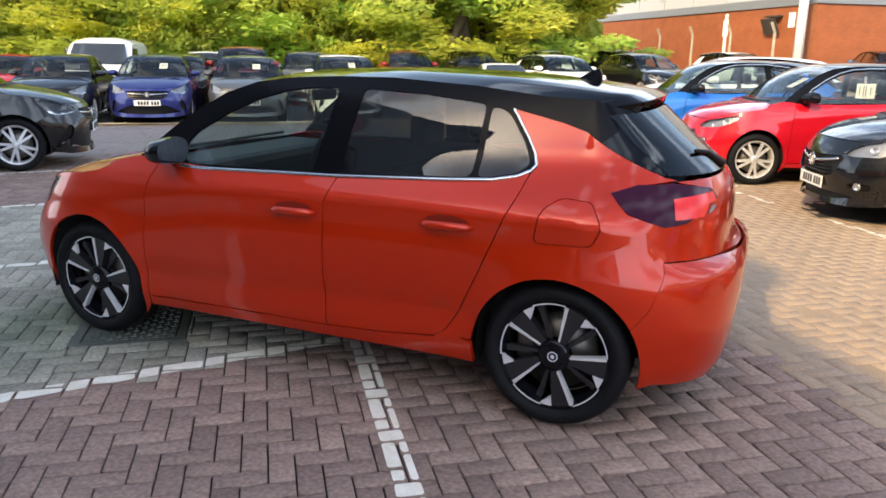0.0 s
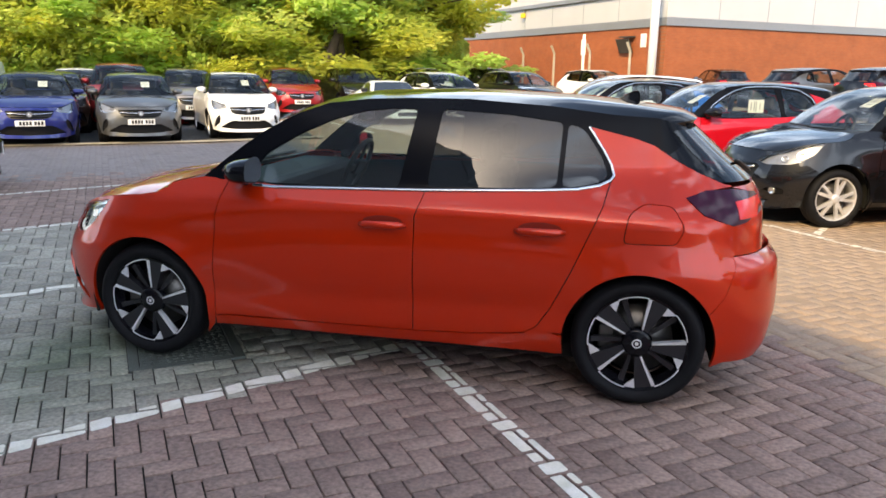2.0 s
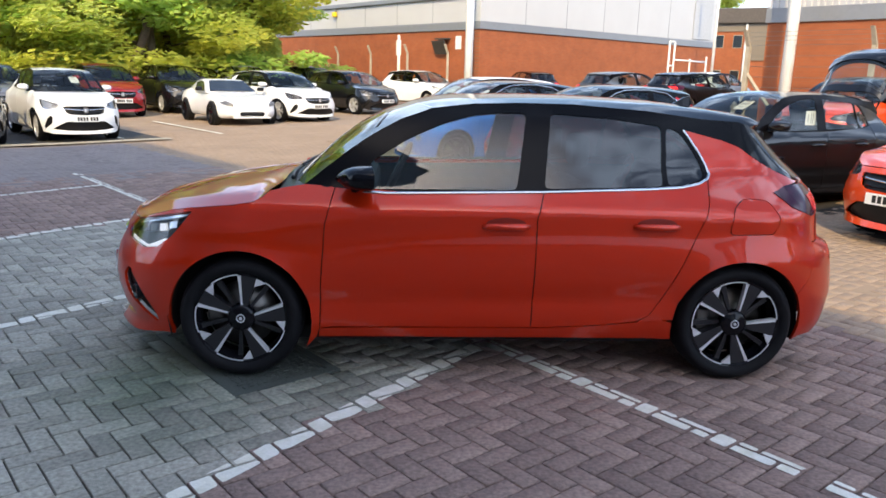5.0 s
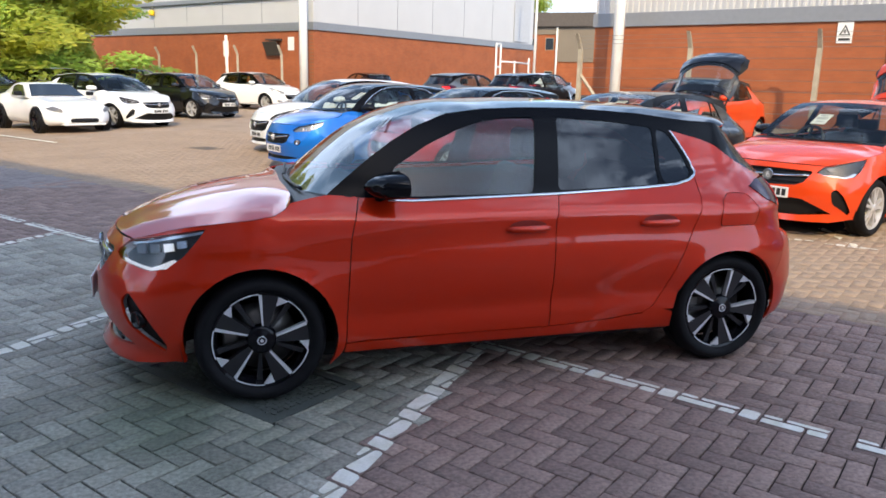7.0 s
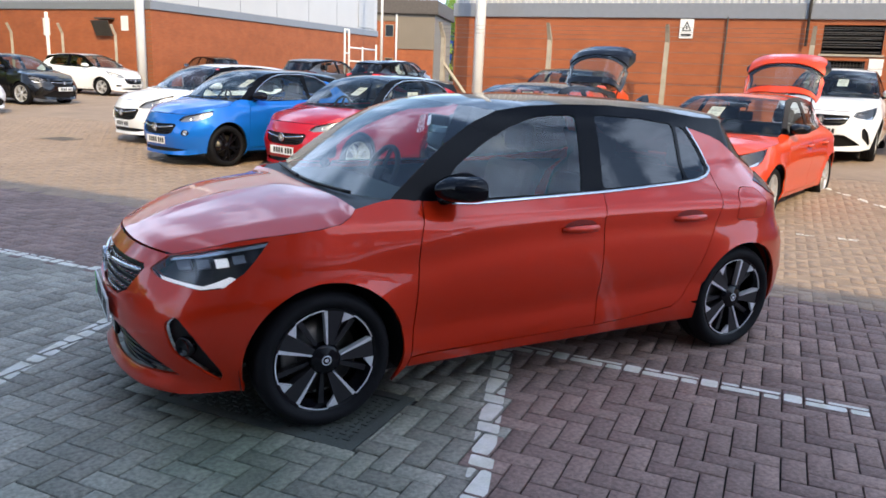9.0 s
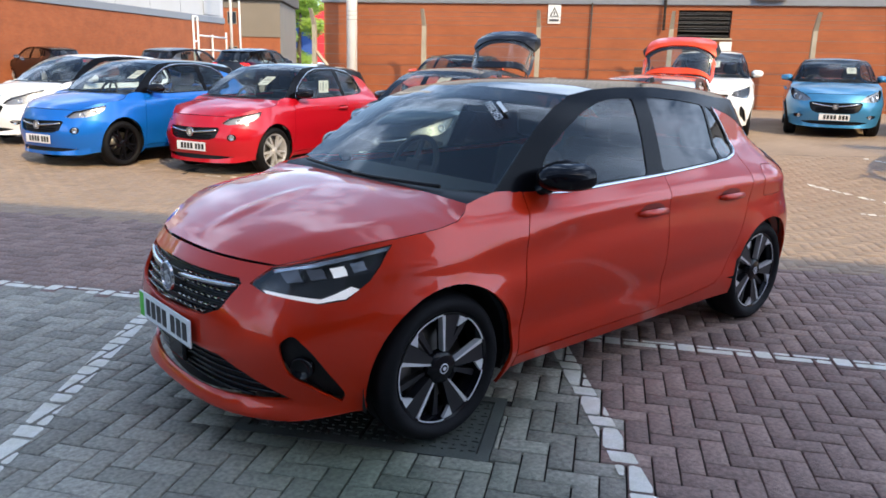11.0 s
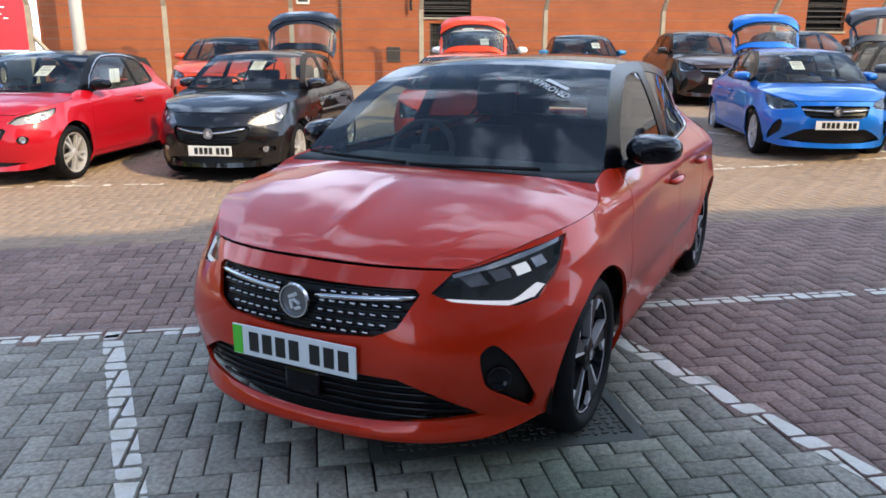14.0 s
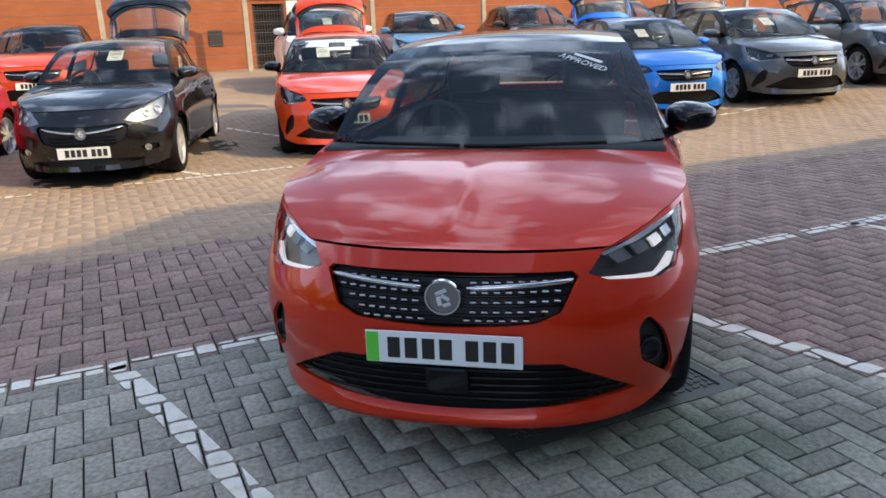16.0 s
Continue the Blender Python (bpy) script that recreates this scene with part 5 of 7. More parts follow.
def brick_mat(name, c1, c2, mortar, bw, bh, rot=0.0, msize=0.012, rough=0.85, vertical=False, bump=0.4):
    """Bricks or blocks too far off to be built one by one."""
    m = bpy.data.materials.new(name)
    m.use_nodes = True
    nt = m.node_tree
    p = nt.nodes["Principled BSDF"]
    p.inputs["Roughness"].default_value = rough
    co, mp, br = nt.nodes.new("ShaderNodeTexCoord"), nt.nodes.new("ShaderNodeMapping"), nt.nodes.new("ShaderNodeTexBrick")
    mp.inputs["Rotation"].default_value = (radians(90) if vertical else 0, 0, rot)
    br.inputs["Scale"].default_value = 1.0
    br.inputs["Brick Width"].default_value, br.inputs["Row Height"].default_value = bw, bh
    br.inputs["Mortar Size"].default_value, br.inputs["Bias"].default_value = msize, 0.0
    br.inputs["Color1"].default_value, br.inputs["Color2"].default_value, br.inputs["Mortar"].default_value = (*c1, 1), (*c2, 1), (*mortar, 1)
    nz, mr, vm = nt.nodes.new("ShaderNodeTexNoise"), nt.nodes.new("ShaderNodeMapRange"), nt.nodes.new("ShaderNodeVectorMath")
    nz.inputs["Scale"].default_value, nz.inputs["Detail"].default_value = 1.3, 8.0
    mr.inputs["To Min"].default_value, mr.inputs["To Max"].default_value = 0.65, 1.35
    vm.operation = "SCALE"
    nt.links.new(co.outputs["Object"], mp.inputs[0])
    nt.links.new(mp.outputs[0], br.inputs["Vector"])
    nt.links.new(co.outputs["Object"], nz.inputs["Vector"])
    nt.links.new(nz.outputs["Fac"], mr.inputs["Value"])
    nt.links.new(br.outputs["Color"], vm.inputs[0])
    nt.links.new(mr.outputs[0], vm.inputs["Scale"])
    nt.links.new(vm.outputs[0], p.inputs["Base Color"])
    b = nt.nodes.new("ShaderNodeBump")
    b.inputs["Strength"].default_value, b.inputs["Distance"].default_value = bump, 0.01
    nt.links.new(br.outputs["Fac"], b.inputs["Height"])
    b.invert = True
    nt.links.new(b.outputs[0], p.inputs["Normal"])
    MATS[name] = m
    return m


# lighter and tanner than the brindle blocks: sunlight put into the colour
FAR_PAVE = brick_mat("paving_far", (0.325, 0.236, 0.166), (0.295, 0.212, 0.150), (0.275, 0.200, 0.139), 0.2, 0.1, msize=0.006)
SAND = mat("joint_sand", (0.024, 0.020, 0.017), rough=0.95, vary=0.3, vscale=12, grain=0.3, gscale=200)
EARTH = mat("far_ground", (0.10, 0.095, 0.085), rough=0.95, vary=0.3, vscale=0.3, grain=0.2, gscale=20)
BLOCK_RED = mat("block_red", (0.222, 0.150, 0.126), rough=0.85, second=((0.290, 0.197, 0.163), "island"), vary=0.16, vscale=1.7, grain=0.42, gscale=48, bump=0.6, bscale=110, island=0.07)
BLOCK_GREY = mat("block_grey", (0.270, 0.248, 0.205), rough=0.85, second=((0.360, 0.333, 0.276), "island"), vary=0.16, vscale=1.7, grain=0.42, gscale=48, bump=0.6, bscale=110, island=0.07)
BLOCK_RED_O = mat("block_red_o", (0.222, 0.150, 0.126), rough=0.85, second=((0.290, 0.197, 0.163), "object"), vary=0.16, vscale=1.7, grain=0.42, gscale=48, bump=0.6, bscale=110, rand=0.07)
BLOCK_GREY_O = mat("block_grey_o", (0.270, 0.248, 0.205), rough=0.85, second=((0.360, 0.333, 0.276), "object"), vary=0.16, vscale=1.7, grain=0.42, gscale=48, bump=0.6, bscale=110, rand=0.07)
# the brindle blocks again, with full sun put into the colour
BLOCK_SUNLIT = mat("block_sunlit", (0.300, 0.215, 0.150), rough=0.88, second=((0.335, 0.242, 0.170), "island"), vary=0.14, vscale=0.9, grain=0.25, gscale=48, bump=0.3, bscale=110)
# farther blocks: greyer, with filled joints, to soften the pattern at distance
BLOCK_EDGE = mat("block_edge", (0.225, 0.188, 0.176), rough=0.88, second=((0.245, 0.205, 0.192), "island"), vary=0.14, vscale=0.9, grain=0.25, gscale=48, bump=0.3, bscale=110)
EDGE_FILL = mat("edge_fill", (0.190, 0.158, 0.147), rough=0.95, vary=0.15, vscale=2.0, grain=0.2, gscale=120)
# joint fill lightened to go with the sunlit blocks
SUNLIT_FILL = mat("sunlit_fill", (0.285, 0.206, 0.143), rough=0.95, vary=0.15, vscale=2.0, grain=0.2, gscale=120)


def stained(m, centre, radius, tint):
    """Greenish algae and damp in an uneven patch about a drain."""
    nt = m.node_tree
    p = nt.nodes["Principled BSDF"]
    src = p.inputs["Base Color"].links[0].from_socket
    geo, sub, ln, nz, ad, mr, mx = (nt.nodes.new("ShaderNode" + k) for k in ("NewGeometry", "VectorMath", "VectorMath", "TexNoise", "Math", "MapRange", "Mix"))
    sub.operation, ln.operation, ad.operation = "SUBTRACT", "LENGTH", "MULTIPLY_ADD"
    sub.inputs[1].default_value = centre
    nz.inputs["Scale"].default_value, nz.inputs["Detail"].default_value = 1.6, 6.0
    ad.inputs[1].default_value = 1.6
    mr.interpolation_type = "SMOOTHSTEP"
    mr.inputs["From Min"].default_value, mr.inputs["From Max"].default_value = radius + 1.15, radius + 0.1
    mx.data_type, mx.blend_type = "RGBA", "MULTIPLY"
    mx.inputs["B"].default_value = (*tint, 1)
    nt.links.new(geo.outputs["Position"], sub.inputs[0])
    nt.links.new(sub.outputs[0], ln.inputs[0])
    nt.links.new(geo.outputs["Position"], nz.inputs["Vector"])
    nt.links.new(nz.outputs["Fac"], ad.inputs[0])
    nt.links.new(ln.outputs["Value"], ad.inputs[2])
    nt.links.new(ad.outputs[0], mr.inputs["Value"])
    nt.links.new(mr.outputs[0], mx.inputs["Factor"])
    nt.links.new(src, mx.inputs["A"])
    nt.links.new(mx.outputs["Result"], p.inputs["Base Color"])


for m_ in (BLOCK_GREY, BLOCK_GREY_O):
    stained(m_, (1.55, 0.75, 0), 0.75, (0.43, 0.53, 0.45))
LINE = mat("line_paint", (0.78, 0.74, 0.68), rough=0.7, second=((0.66, 0.62, 0.50), 9.0), vary=0.10, vscale=25, grain=0.12, gscale=140, bump=0.2, bscale=200)
TARMAC = mat("tarmac", (0.055, 0.054, 0.055), rough=0.92, vary=0.2, vscale=0.8, grain=0.3, gscale=90, bump=0.4, bscale=140)

# one sheet to the horizon, finer near the middle
ticks = [-420, -250, -140, -90, -60] + list(np.arange(-48, 49, 2.0)) + [60, 90, 140, 250, 420]
gv, gf = [], []
for yy in ticks:
    for xx in ticks:
        gv.append((xx, yy, float(rise(xx, yy)) - 0.015))
nt_ = len(ticks)
for j in range(nt_ - 1):
    for i in range(nt_ - 1):
        gf.append((j * nt_ + i, j * nt_ + i + 1, (j + 1) * nt_ + i + 1, (j + 1) * nt_ + i))
ground = tagged(sheet("ground", gv, gf, SAND), "yard ground falling gently towards a drain", "ground", kind="structure")
ground.data.materials.append(EARTH)
cent = [np.mean([gv[k][:2] for k in f], axis=0) for f in gf]
ground.data.polygons.foreach_set("material_index", [int(np.hypot(*c) > 70) for c in cent])


def slab_grid(name, a0, a1, q0, q1, lift, material, label, cat, step=1.0):
    """A thin paved area in the yard's axes that follows the ground."""
    na, nq = max(1, int((a1 - a0) / step)), max(1, int((q1 - q0) / step))
    v, f = [], []
    for j in range(nq + 1):
        for i in range(na + 1):
            p = site(a0 + (a1 - a0) * i / na, q0 + (q1 - q0) * j / nq)
            v.append((p.x, p.y, float(rise(p.x, p.y)) + lift))
    for j in range(nq):
        for i in range(na):
            f.append((j * (na + 1) + i, j * (na + 1) + i + 1, (j + 1) * (na + 1) + i + 1, (j + 1) * (na + 1) + i))
    return tagged(sheet(name, v, f, material), label, cat, kind="structure")


# far part of the yard: blocks there are only a few hundredths of a degree across
PA0, PA1, PQ0, PQ1 = -11.124, 14.976, -8.974, 6.026        # stretch laid with real blocks
slab_grid("pavement_far", PA1, 34, -22, 8.2, 0.0, FAR_PAVE, "far block paving with sunlit tan in its colour", "paving")
slab_grid("pavement_back", PA0, PA1, -19.2, PQ0, 0.0, FAR_PAVE, "far block paving with sunlit tan in its colour", "paving")
slab_grid("pavement_side", -34, PA0, -19.2, 8.2, 0.0, FAR_PAVE, "far block paving with sunlit tan in its colour", "paving")
slab_grid("pavement_behind", PA0, PA1, PQ1, 8.2, 0.0, FAR_PAVE, "buff block paving", "paving")
# pale sheet high in the joints, so that they look washed out by sun
slab_grid("joint_sand_lane", PA0, PA1, PQ0, -1.9, -0.0018, SUNLIT_FILL, "pale joint fill coloured like sunlit blocks", "sand", step=0.5)
slab_grid("joint_sand_edge", 7.6, PA1, -1.9, PQ1, -0.0018, EDGE_FILL, "grey-brown fill high in the paving joints", "sand", step=0.5)
slab_grid("car_park", 13.5, 44, -3.0, 24, 0.006, TARMAC, "dark tarmac of the car park", "tarmac")

# ---- buildings ----
BRICK = brick_mat("brick_wall", (0.335, 0.094, 0.032), (0.295, 0.080, 0.027), (0.265, 0.105, 0.05), 0.225, 0.075, vertical=True, msize=0.006)
GREY_METAL = mat("grey_metal", (0.22, 0.23, 0.25), rough=0.45, metal=0.2, vary=0.06)
CLAD = mat("white_cladding", (0.48, 0.48, 0.485), rough=0.5, vary=0.04, vscale=0.8, grain=0.02)
CONCRETE = mat("concrete", (0.36, 0.32, 0.25), rough=0.9, vary=0.2, vscale=5, grain=0.15, gscale=80, bump=0.4, bscale=60)
WHITE_POST = mat("white_post_paint", (0.74, 0.74, 0.72), rough=0.45, vary=0.06, vscale=3)
WIRE = mat("wire", (0.20, 0.20, 0.19), rough=0.5, metal=0.7)
DARK_GLASS = mat("dark_window", (0.02, 0.025, 0.03), rough=0.1, coat=1.0)
LOUVRE = mat("louvre", (0.05, 0.045, 0.04), rough=0.6, vary=0.2)
SIGN_W = mat("sign_white", (0.75, 0.75, 0.73), rough=0.5, vary=0.04)
SIGN_Y = mat("sign_yellow", (0.8, 0.55, 0.02), rough=0.5)
SIGN_R = mat("sign_red", (0.65, 0.02, 0.04), rough=0.5, vary=0.05)
SIGN_B = mat("sign_blue", (0.03, 0.10, 0.42), rough=0.5, vary=0.05)
SHOW = mat("render_wall", (0.20, 0.23, 0.27), rough=0.7, vary=0.08, vscale=0.7, grain=0.05)


def walled(name, label, origin, along_v, back_v, length, depth, base_z, brick_h, band_h, clad_h, ribs=0.0, holes=()):
    """A long warehouse: brick below, a grey gutter band, white cladding above. holes are (a0, a1, z0, z1) openings in the front."""
    root = tagged(new(name), label, "building")
    a, b = Vector(along_v), Vector(back_v)
    root.matrix_basis = Matrix(((a.x, b.x, 0, origin[0]), (a.y, b.y, 0, origin[1]), (0, 0, 1, base_z), (0, 0, 0, 1)))
    xs = sorted({0.0, length, *[h[k] for h in holes for k in (0, 1)]})
    bm = bmesh.new()
    for x0, x1 in zip(xs, xs[1:]):
        z = -0.6
        for h in sorted(h for h in holes if h[0] <= x0 and h[1] >= x1):
            box(bm, x0, x1, 0, 0.3, z, h[2])
            z = h[3]
        box(bm, x0, x1, 0, 0.3, z, brick_h)
    part("brick_wall", bm, BRICK, root)
    part("end_wall", boxed(0, 0.3, 0.3, depth, -0.6, brick_h), BRICK, root)
    part("end_wall", boxed(length - 0.3, length, 0.3, depth, -0.6, brick_h), BRICK, root)
    part("back_wall", boxed(0.3, length - 0.3, depth - 0.3, depth, -0.6, brick_h), BRICK, root)
    bm = boxed(-0.06, length + 0.06, -0.07, depth + 0.06, brick_h, brick_h + band_h, 0.02)
    part("gutter_band", bm, GREY_METAL, root, "grey metal gutter band")
    z0, z1 = brick_h + band_h, brick_h + band_h + clad_h
    v, f = [], []
    if ribs:
        n = int(length / ribs)
        for i in range(n + 1):
            for off, y in ((0.0, -0.02), (0.42, -0.02), (0.5, 0.02), (0.92, 0.02)):
                x = min(length, (i + off) * ribs)
                v += [(x, y, z0), (x, y, z1)]
        f = [(2 * k, 2 * k + 2, 2 * k + 3, 2 * k + 1) for k in range(len(v) // 2 - 1)]
        sheet("ribbed_cladding", v, f, CLAD, root, "white ribbed cladding", smooth=False)
    part("cladding", boxed(0.0, length, 0.04 if ribs else 0.0, depth, z0, z1, 0.03), CLAD, root, "white cladding")
    if not ribs:
        n = int(length / 3.0)
        for i in range(1, n):
            part("panel_joint", boxed(i * 3.0 - 0.012, i * 3.0 + 0.012, -0.008, 0.0, z0, z1), GREY_METAL, root)
    part("roof_edge", boxed(-0.12, length + 0.12, -0.15, depth + 0.12, z1, z1 + 0.22, 0.03), GREY_METAL, root, "grey roof edge")
    part("roof", boxed(0.3, length - 0.3, 0.3, depth - 0.3, z1 + 0.22, z1 + 0.3), GREY_METAL, root)
    return root


WQ = -19.2
wb = 0.17
o = site(8.5, WQ)
shed = walled("brick_warehouse", "long brick warehouse with white ribbed cladding above", o, -D1, -D2, 44, 16, wb, 3.15, 0.42, 3.0, ribs=0.19,
              holes=((10.75, 10.93, 2.27, 3.02), (10.93, 11.85, -0.2, 2.1), (10.93, 11.85, 2.27, 3.02), (11.85, 12.2, 2.27, 3.02), (23.35, 24.75, 1.94, 3.05)))
for a0, a1, z0, z1 in ((10.75, 12.2, 2.27, 3.02), (23.35, 24.75, 1.94, 3.05)):
    w = new("louvre_window")
    w.parent = shed
    part("backing", boxed(a0, a1, 0.2, 0.24, z0, z1), DARK, w)
    for k in range(6):
        zz = z0 + (z1 - z0) * (k + 0.5) / 6
        part("slat", boxed(a0, a1, 0.06, 0.16, zz - 0.015, zz + 0.015), LOUVRE, w)
    part("sill", boxed(a0 - 0.05, a1 + 0.05, -0.04, 0.06, z0 - 0.06, z0), CONCRETE, w)
door_w = new("mesh_door")
door_w.parent = shed
door_w["label"] = "dark steel mesh door in the brick wall"
part("backing", boxed(10.93, 11.85, 0.24, 0.28, -0.2, 2.1), DARK, door_w)
part("door_frame", boxed(10.93, 10.99, 0.04, 0.12, -0.2, 2.1), LOUVRE, door_w)
part("door_frame", boxed(11.79, 11.85, 0.04, 0.12, -0.2, 2.1), LOUVRE, door_w)
for k in range(11):
    part("mesh_bar", boxed(10.99 + 0.08 * k - 0.008 + 0.04, 10.99 + 0.08 * k + 0.008 + 0.04, 0.07, 0.09, -0.2, 2.1), LOUVRE, door_w)
for k in range(14):
    part("mesh_bar", boxed(10.99, 11.79, 0.092, 0.106, 0.02 + 0.15 * k, 0.04 + 0.15 * k), LOUVRE, door_w)
notice = tagged(part("wall_sign", boxed(-0.17, 0.17, -0.02, 0.0, -0.22, 0.22, 0.006), SIGN_W), "small white notice beside a mesh door", "sign")
notice.matrix_basis = shed.matrix_basis @ Matrix.Translation((12.1, -0.005, 1.95))
vent = new("air_vent")
vent.parent = shed
part("vent_frame", boxed(9.63, 10.03, -0.03, 0.0, 0.97, 1.41, 0.01), LOUVRE, vent)
for k in range(6):
    part("slat", boxed(9.66, 10.0, -0.045, -0.03, 1.01 + 0.065 * k, 1.04 + 0.065 * k), LOUVRE, vent)
sheet("downpipe", *tube([(10.35, -0.12, 2.45), (10.35, -0.12, 6.5)], 0.04, 10), LOUVRE, shed, "dark downpipe")
sheet("downpipe", *tube([(8.3, -0.06, -0.2), (8.3, -0.06, 3.2)], 0.022, 10), LOUVRE, shed, "dark downpipe")
sg = tagged(new("warning_sign"), "white warning sign with a black triangle on brick", "sign")
sg.matrix_basis = shed.matrix_basis @ Matrix.Translation((7.21, -0.02, 2.62))
part("board", boxed(-0.19, 0.19, -0.012, 0.012, -0.02, 0.56, 0.01), SIGN_W, sg)
v = [(-0.14, -0.014, 0.18), (0.14, -0.014, 0.18), (0, -0.014, 0.46), (-0.09, -0.014, 0.21), (0.09, -0.014, 0.21), (0, -0.014, 0.39)]
sheet("triangle", v, [(0, 1, 4, 3), (1, 2, 5, 4), (2, 0, 3, 5)], PLATE_K, sg, smooth=False)
part("bar", boxed(-0.02, 0.02, -0.015, -0.012, 0.23, 0.33), PLATE_K, sg)
part("bar", boxed(-0.14, 0.14, -0.015, -0.012, 0.05, 0.11), PLATE_K, sg)
for a_, z_, w_, h_ in ((5.9, 3.05, 0.9, 0.14),):
    sgn = tagged(new("wall_light"), "grey bulkhead light on the gutter band", "lamp")
    sgn.matrix_basis = shed.matrix_basis @ Matrix.Translation((13.15, -0.10, 3.36))
    part("housing", boxed(-0.4, 0.4, -0.12, 0.03, -0.08, 0.08, 0.03), GREY_METAL, sgn)

fb = float(rise(-3.0, -32.0))
white_hall = walled("white_hall", "white clad hall on an orange brick base", (-3.0, -32.0), -D2, D1, 20.0, 26.0, fb, 3.45, 0.36, 4.4)
# its other long side shows too: brick base, band and a low roof
side_hall = walled("white_hall_wing", "low white clad wing of a brick based hall", (-3.0 + 0.30 + 0.028, -32.0 - 0.40 + 0.021), D1, -D2, 24, 14.0, fb, 3.42, 0.34, 1.15)
for nm, lab, x_, z_, w_, h_, mt in (("wall_sign", "small white notice on brick", 0.75, 2.85, 0.42, 0.62, SIGN_W), ("wall_sign", "small white notice on brick", 5.6, 2.65, 0.42, 0.78, SIGN_W)):
    s_ = tagged(part(nm, boxed(x_, x_ + w_, -0.03, -0.005, z_ - h_ / 2, z_ + h_ / 2, 0.008), mt), lab, "sign")
    s_.matrix_basis = side_hall.matrix_basis
fl = tagged(new("flood_light"), "small yellow floodlight under the eave", "lamp")
fl.matrix_basis = side_hall.matrix_basis @ Matrix.Translation((12.0, -0.12, 4.6))
part("lamp_head", boxed(-0.16, 0.16, -0.14, 0.06, -0.16, 0.12, 0.05), SIGN_Y, fl)
part("bracket", boxed(-0.03, 0.03, 0.02, 0.12, 0.08, 0.3), GREY_METAL, fl)
for a_, w_, z_, mt in ((17.5, 2.0, 6.0, GREY_METAL),):
    bn = tagged(part("banner", boxed(a_, a_ + w_, -0.06, -0.02, 3.9, 7.6, 0.02), mat("banner_grey", (0.42, 0.43, 0.45), rough=0.6, vary=0.08)), "grey banner on white cladding", "banner")
    bn.matrix_basis = white_hall.matrix_basis

# distant brick block with small windows
FAR_AT = (-35.0, -64.0, 0.3)
far_b = tagged(new("distant_brick_block"), "distant brick block with rows of small windows", "building")
far_b.matrix_basis = Matrix.Translation(FAR_AT) @ Matrix.Rotation(radians(-38), 4, "Z")
part("wall", boxed(0, 36, -5, 5, -1, 6.4), BRICK, far_b)
part("roof", boxed(-0.4, 36.4, -5.4, 5.4, 6.4, 7.7, 0.1), mat("dark_roof", (0.10, 0.085, 0.075), rough=0.8, vary=0.2), far_b, "dark flat roof")
TAUPE = mat("taupe_cladding", (0.20, 0.165, 0.125), rough=0.7, vary=0.08, vscale=0.5)
part("cladding", boxed(-0.08, 36.0, 5.0, 5.08, 5.75, 6.4), TAUPE, far_b, "taupe wall cladding")
part("cladding", boxed(-0.08, 3.4, 5.0, 5.09, 3.3, 5.75), TAUPE, far_b, "taupe wall cladding")
part("cladding", boxed(-0.08, 0.0, -5.0, 5.0, -0.5, 6.4), TAUPE, far_b, "taupe wall cladding")
sheet("downpipe", *tube([(3.5, 5.15, 0), (3.5, 5.15, 6.4)], 0.09, 8), WHITE_POST, far_b, "white downpipe")
for k in range(2, 22):
    for z_ in (4.9, 1.9):
        wd = new("window")
        wd.parent = far_b
        wd.matrix_basis = Matrix.Translation((1.0 + k * 1.6, 5.0, z_))
        part("window_frame", boxed(-0.40, 0.40, -0.05, 0.03, -0.55, 0.55), CONCRETE, wd)
        part("pane", boxed(-0.36, 0.36, 0.0, 0.05, -0.50, 0.50), DARK_GLASS, wd)

# an unseen building behind, inferred from its shade on the orange car
HQ = 8.0
house = tagged(new("sales_building"), "unseen building that shades the orange car", "building")
house.matrix_basis = Matrix(((D1.x, D2.x, 0, site(0, HQ).x), (D1.y, D2.y, 0, site(0, HQ).y), (0, 0, 1, 0), (0, 0, 0, 1)))
bm = boxed(-42, 3.3, 0, 10, -0.3, 10.2)
part("wall", bm, SHOW, house)
# raised roof part shaped to give the step in the shade edge
up = [(-9.95, 10.2), (-9.95, 11.0), (-8.75, 11.0), (-7.1, 10.2)]
sheet("roof_upstand", [(x, y, z) for y in (0, 10) for x, z in up], [(0, 1, 2, 3), (7, 6, 5, 4), (0, 4, 5, 1), (1, 5, 6, 2), (2, 6, 7, 3), (3, 7, 4, 0)], SHOW, house, smooth=False)
part("parapet", boxed(-42.05, 3.35, -0.05, 0.25, 10.12, 10.2), GREY_METAL, house, "grey parapet")
# made-up windows; the wide lower panes darken reflections in the flank
for k in range(12):
    wd = new("window")
    wd.parent = house
    wd.matrix_basis = Matrix.Translation((1.2 - k * 3.6, 0, 0))
    for z0, z1, hw in ((0.2, 3.3, 1.74), (4.6, 6.0, 1.1)):
        part("window_frame", boxed(-hw - 0.05, hw + 0.05, -0.04, 0.02, z0 - 0.06, z1 + 0.06), LOUVRE, wd)
        part("pane", boxed(-hw, hw, -0.05, -0.035, z0, z1), DARK_GLASS, wd)

# ---- fence and posts ----
FQ = -18.0


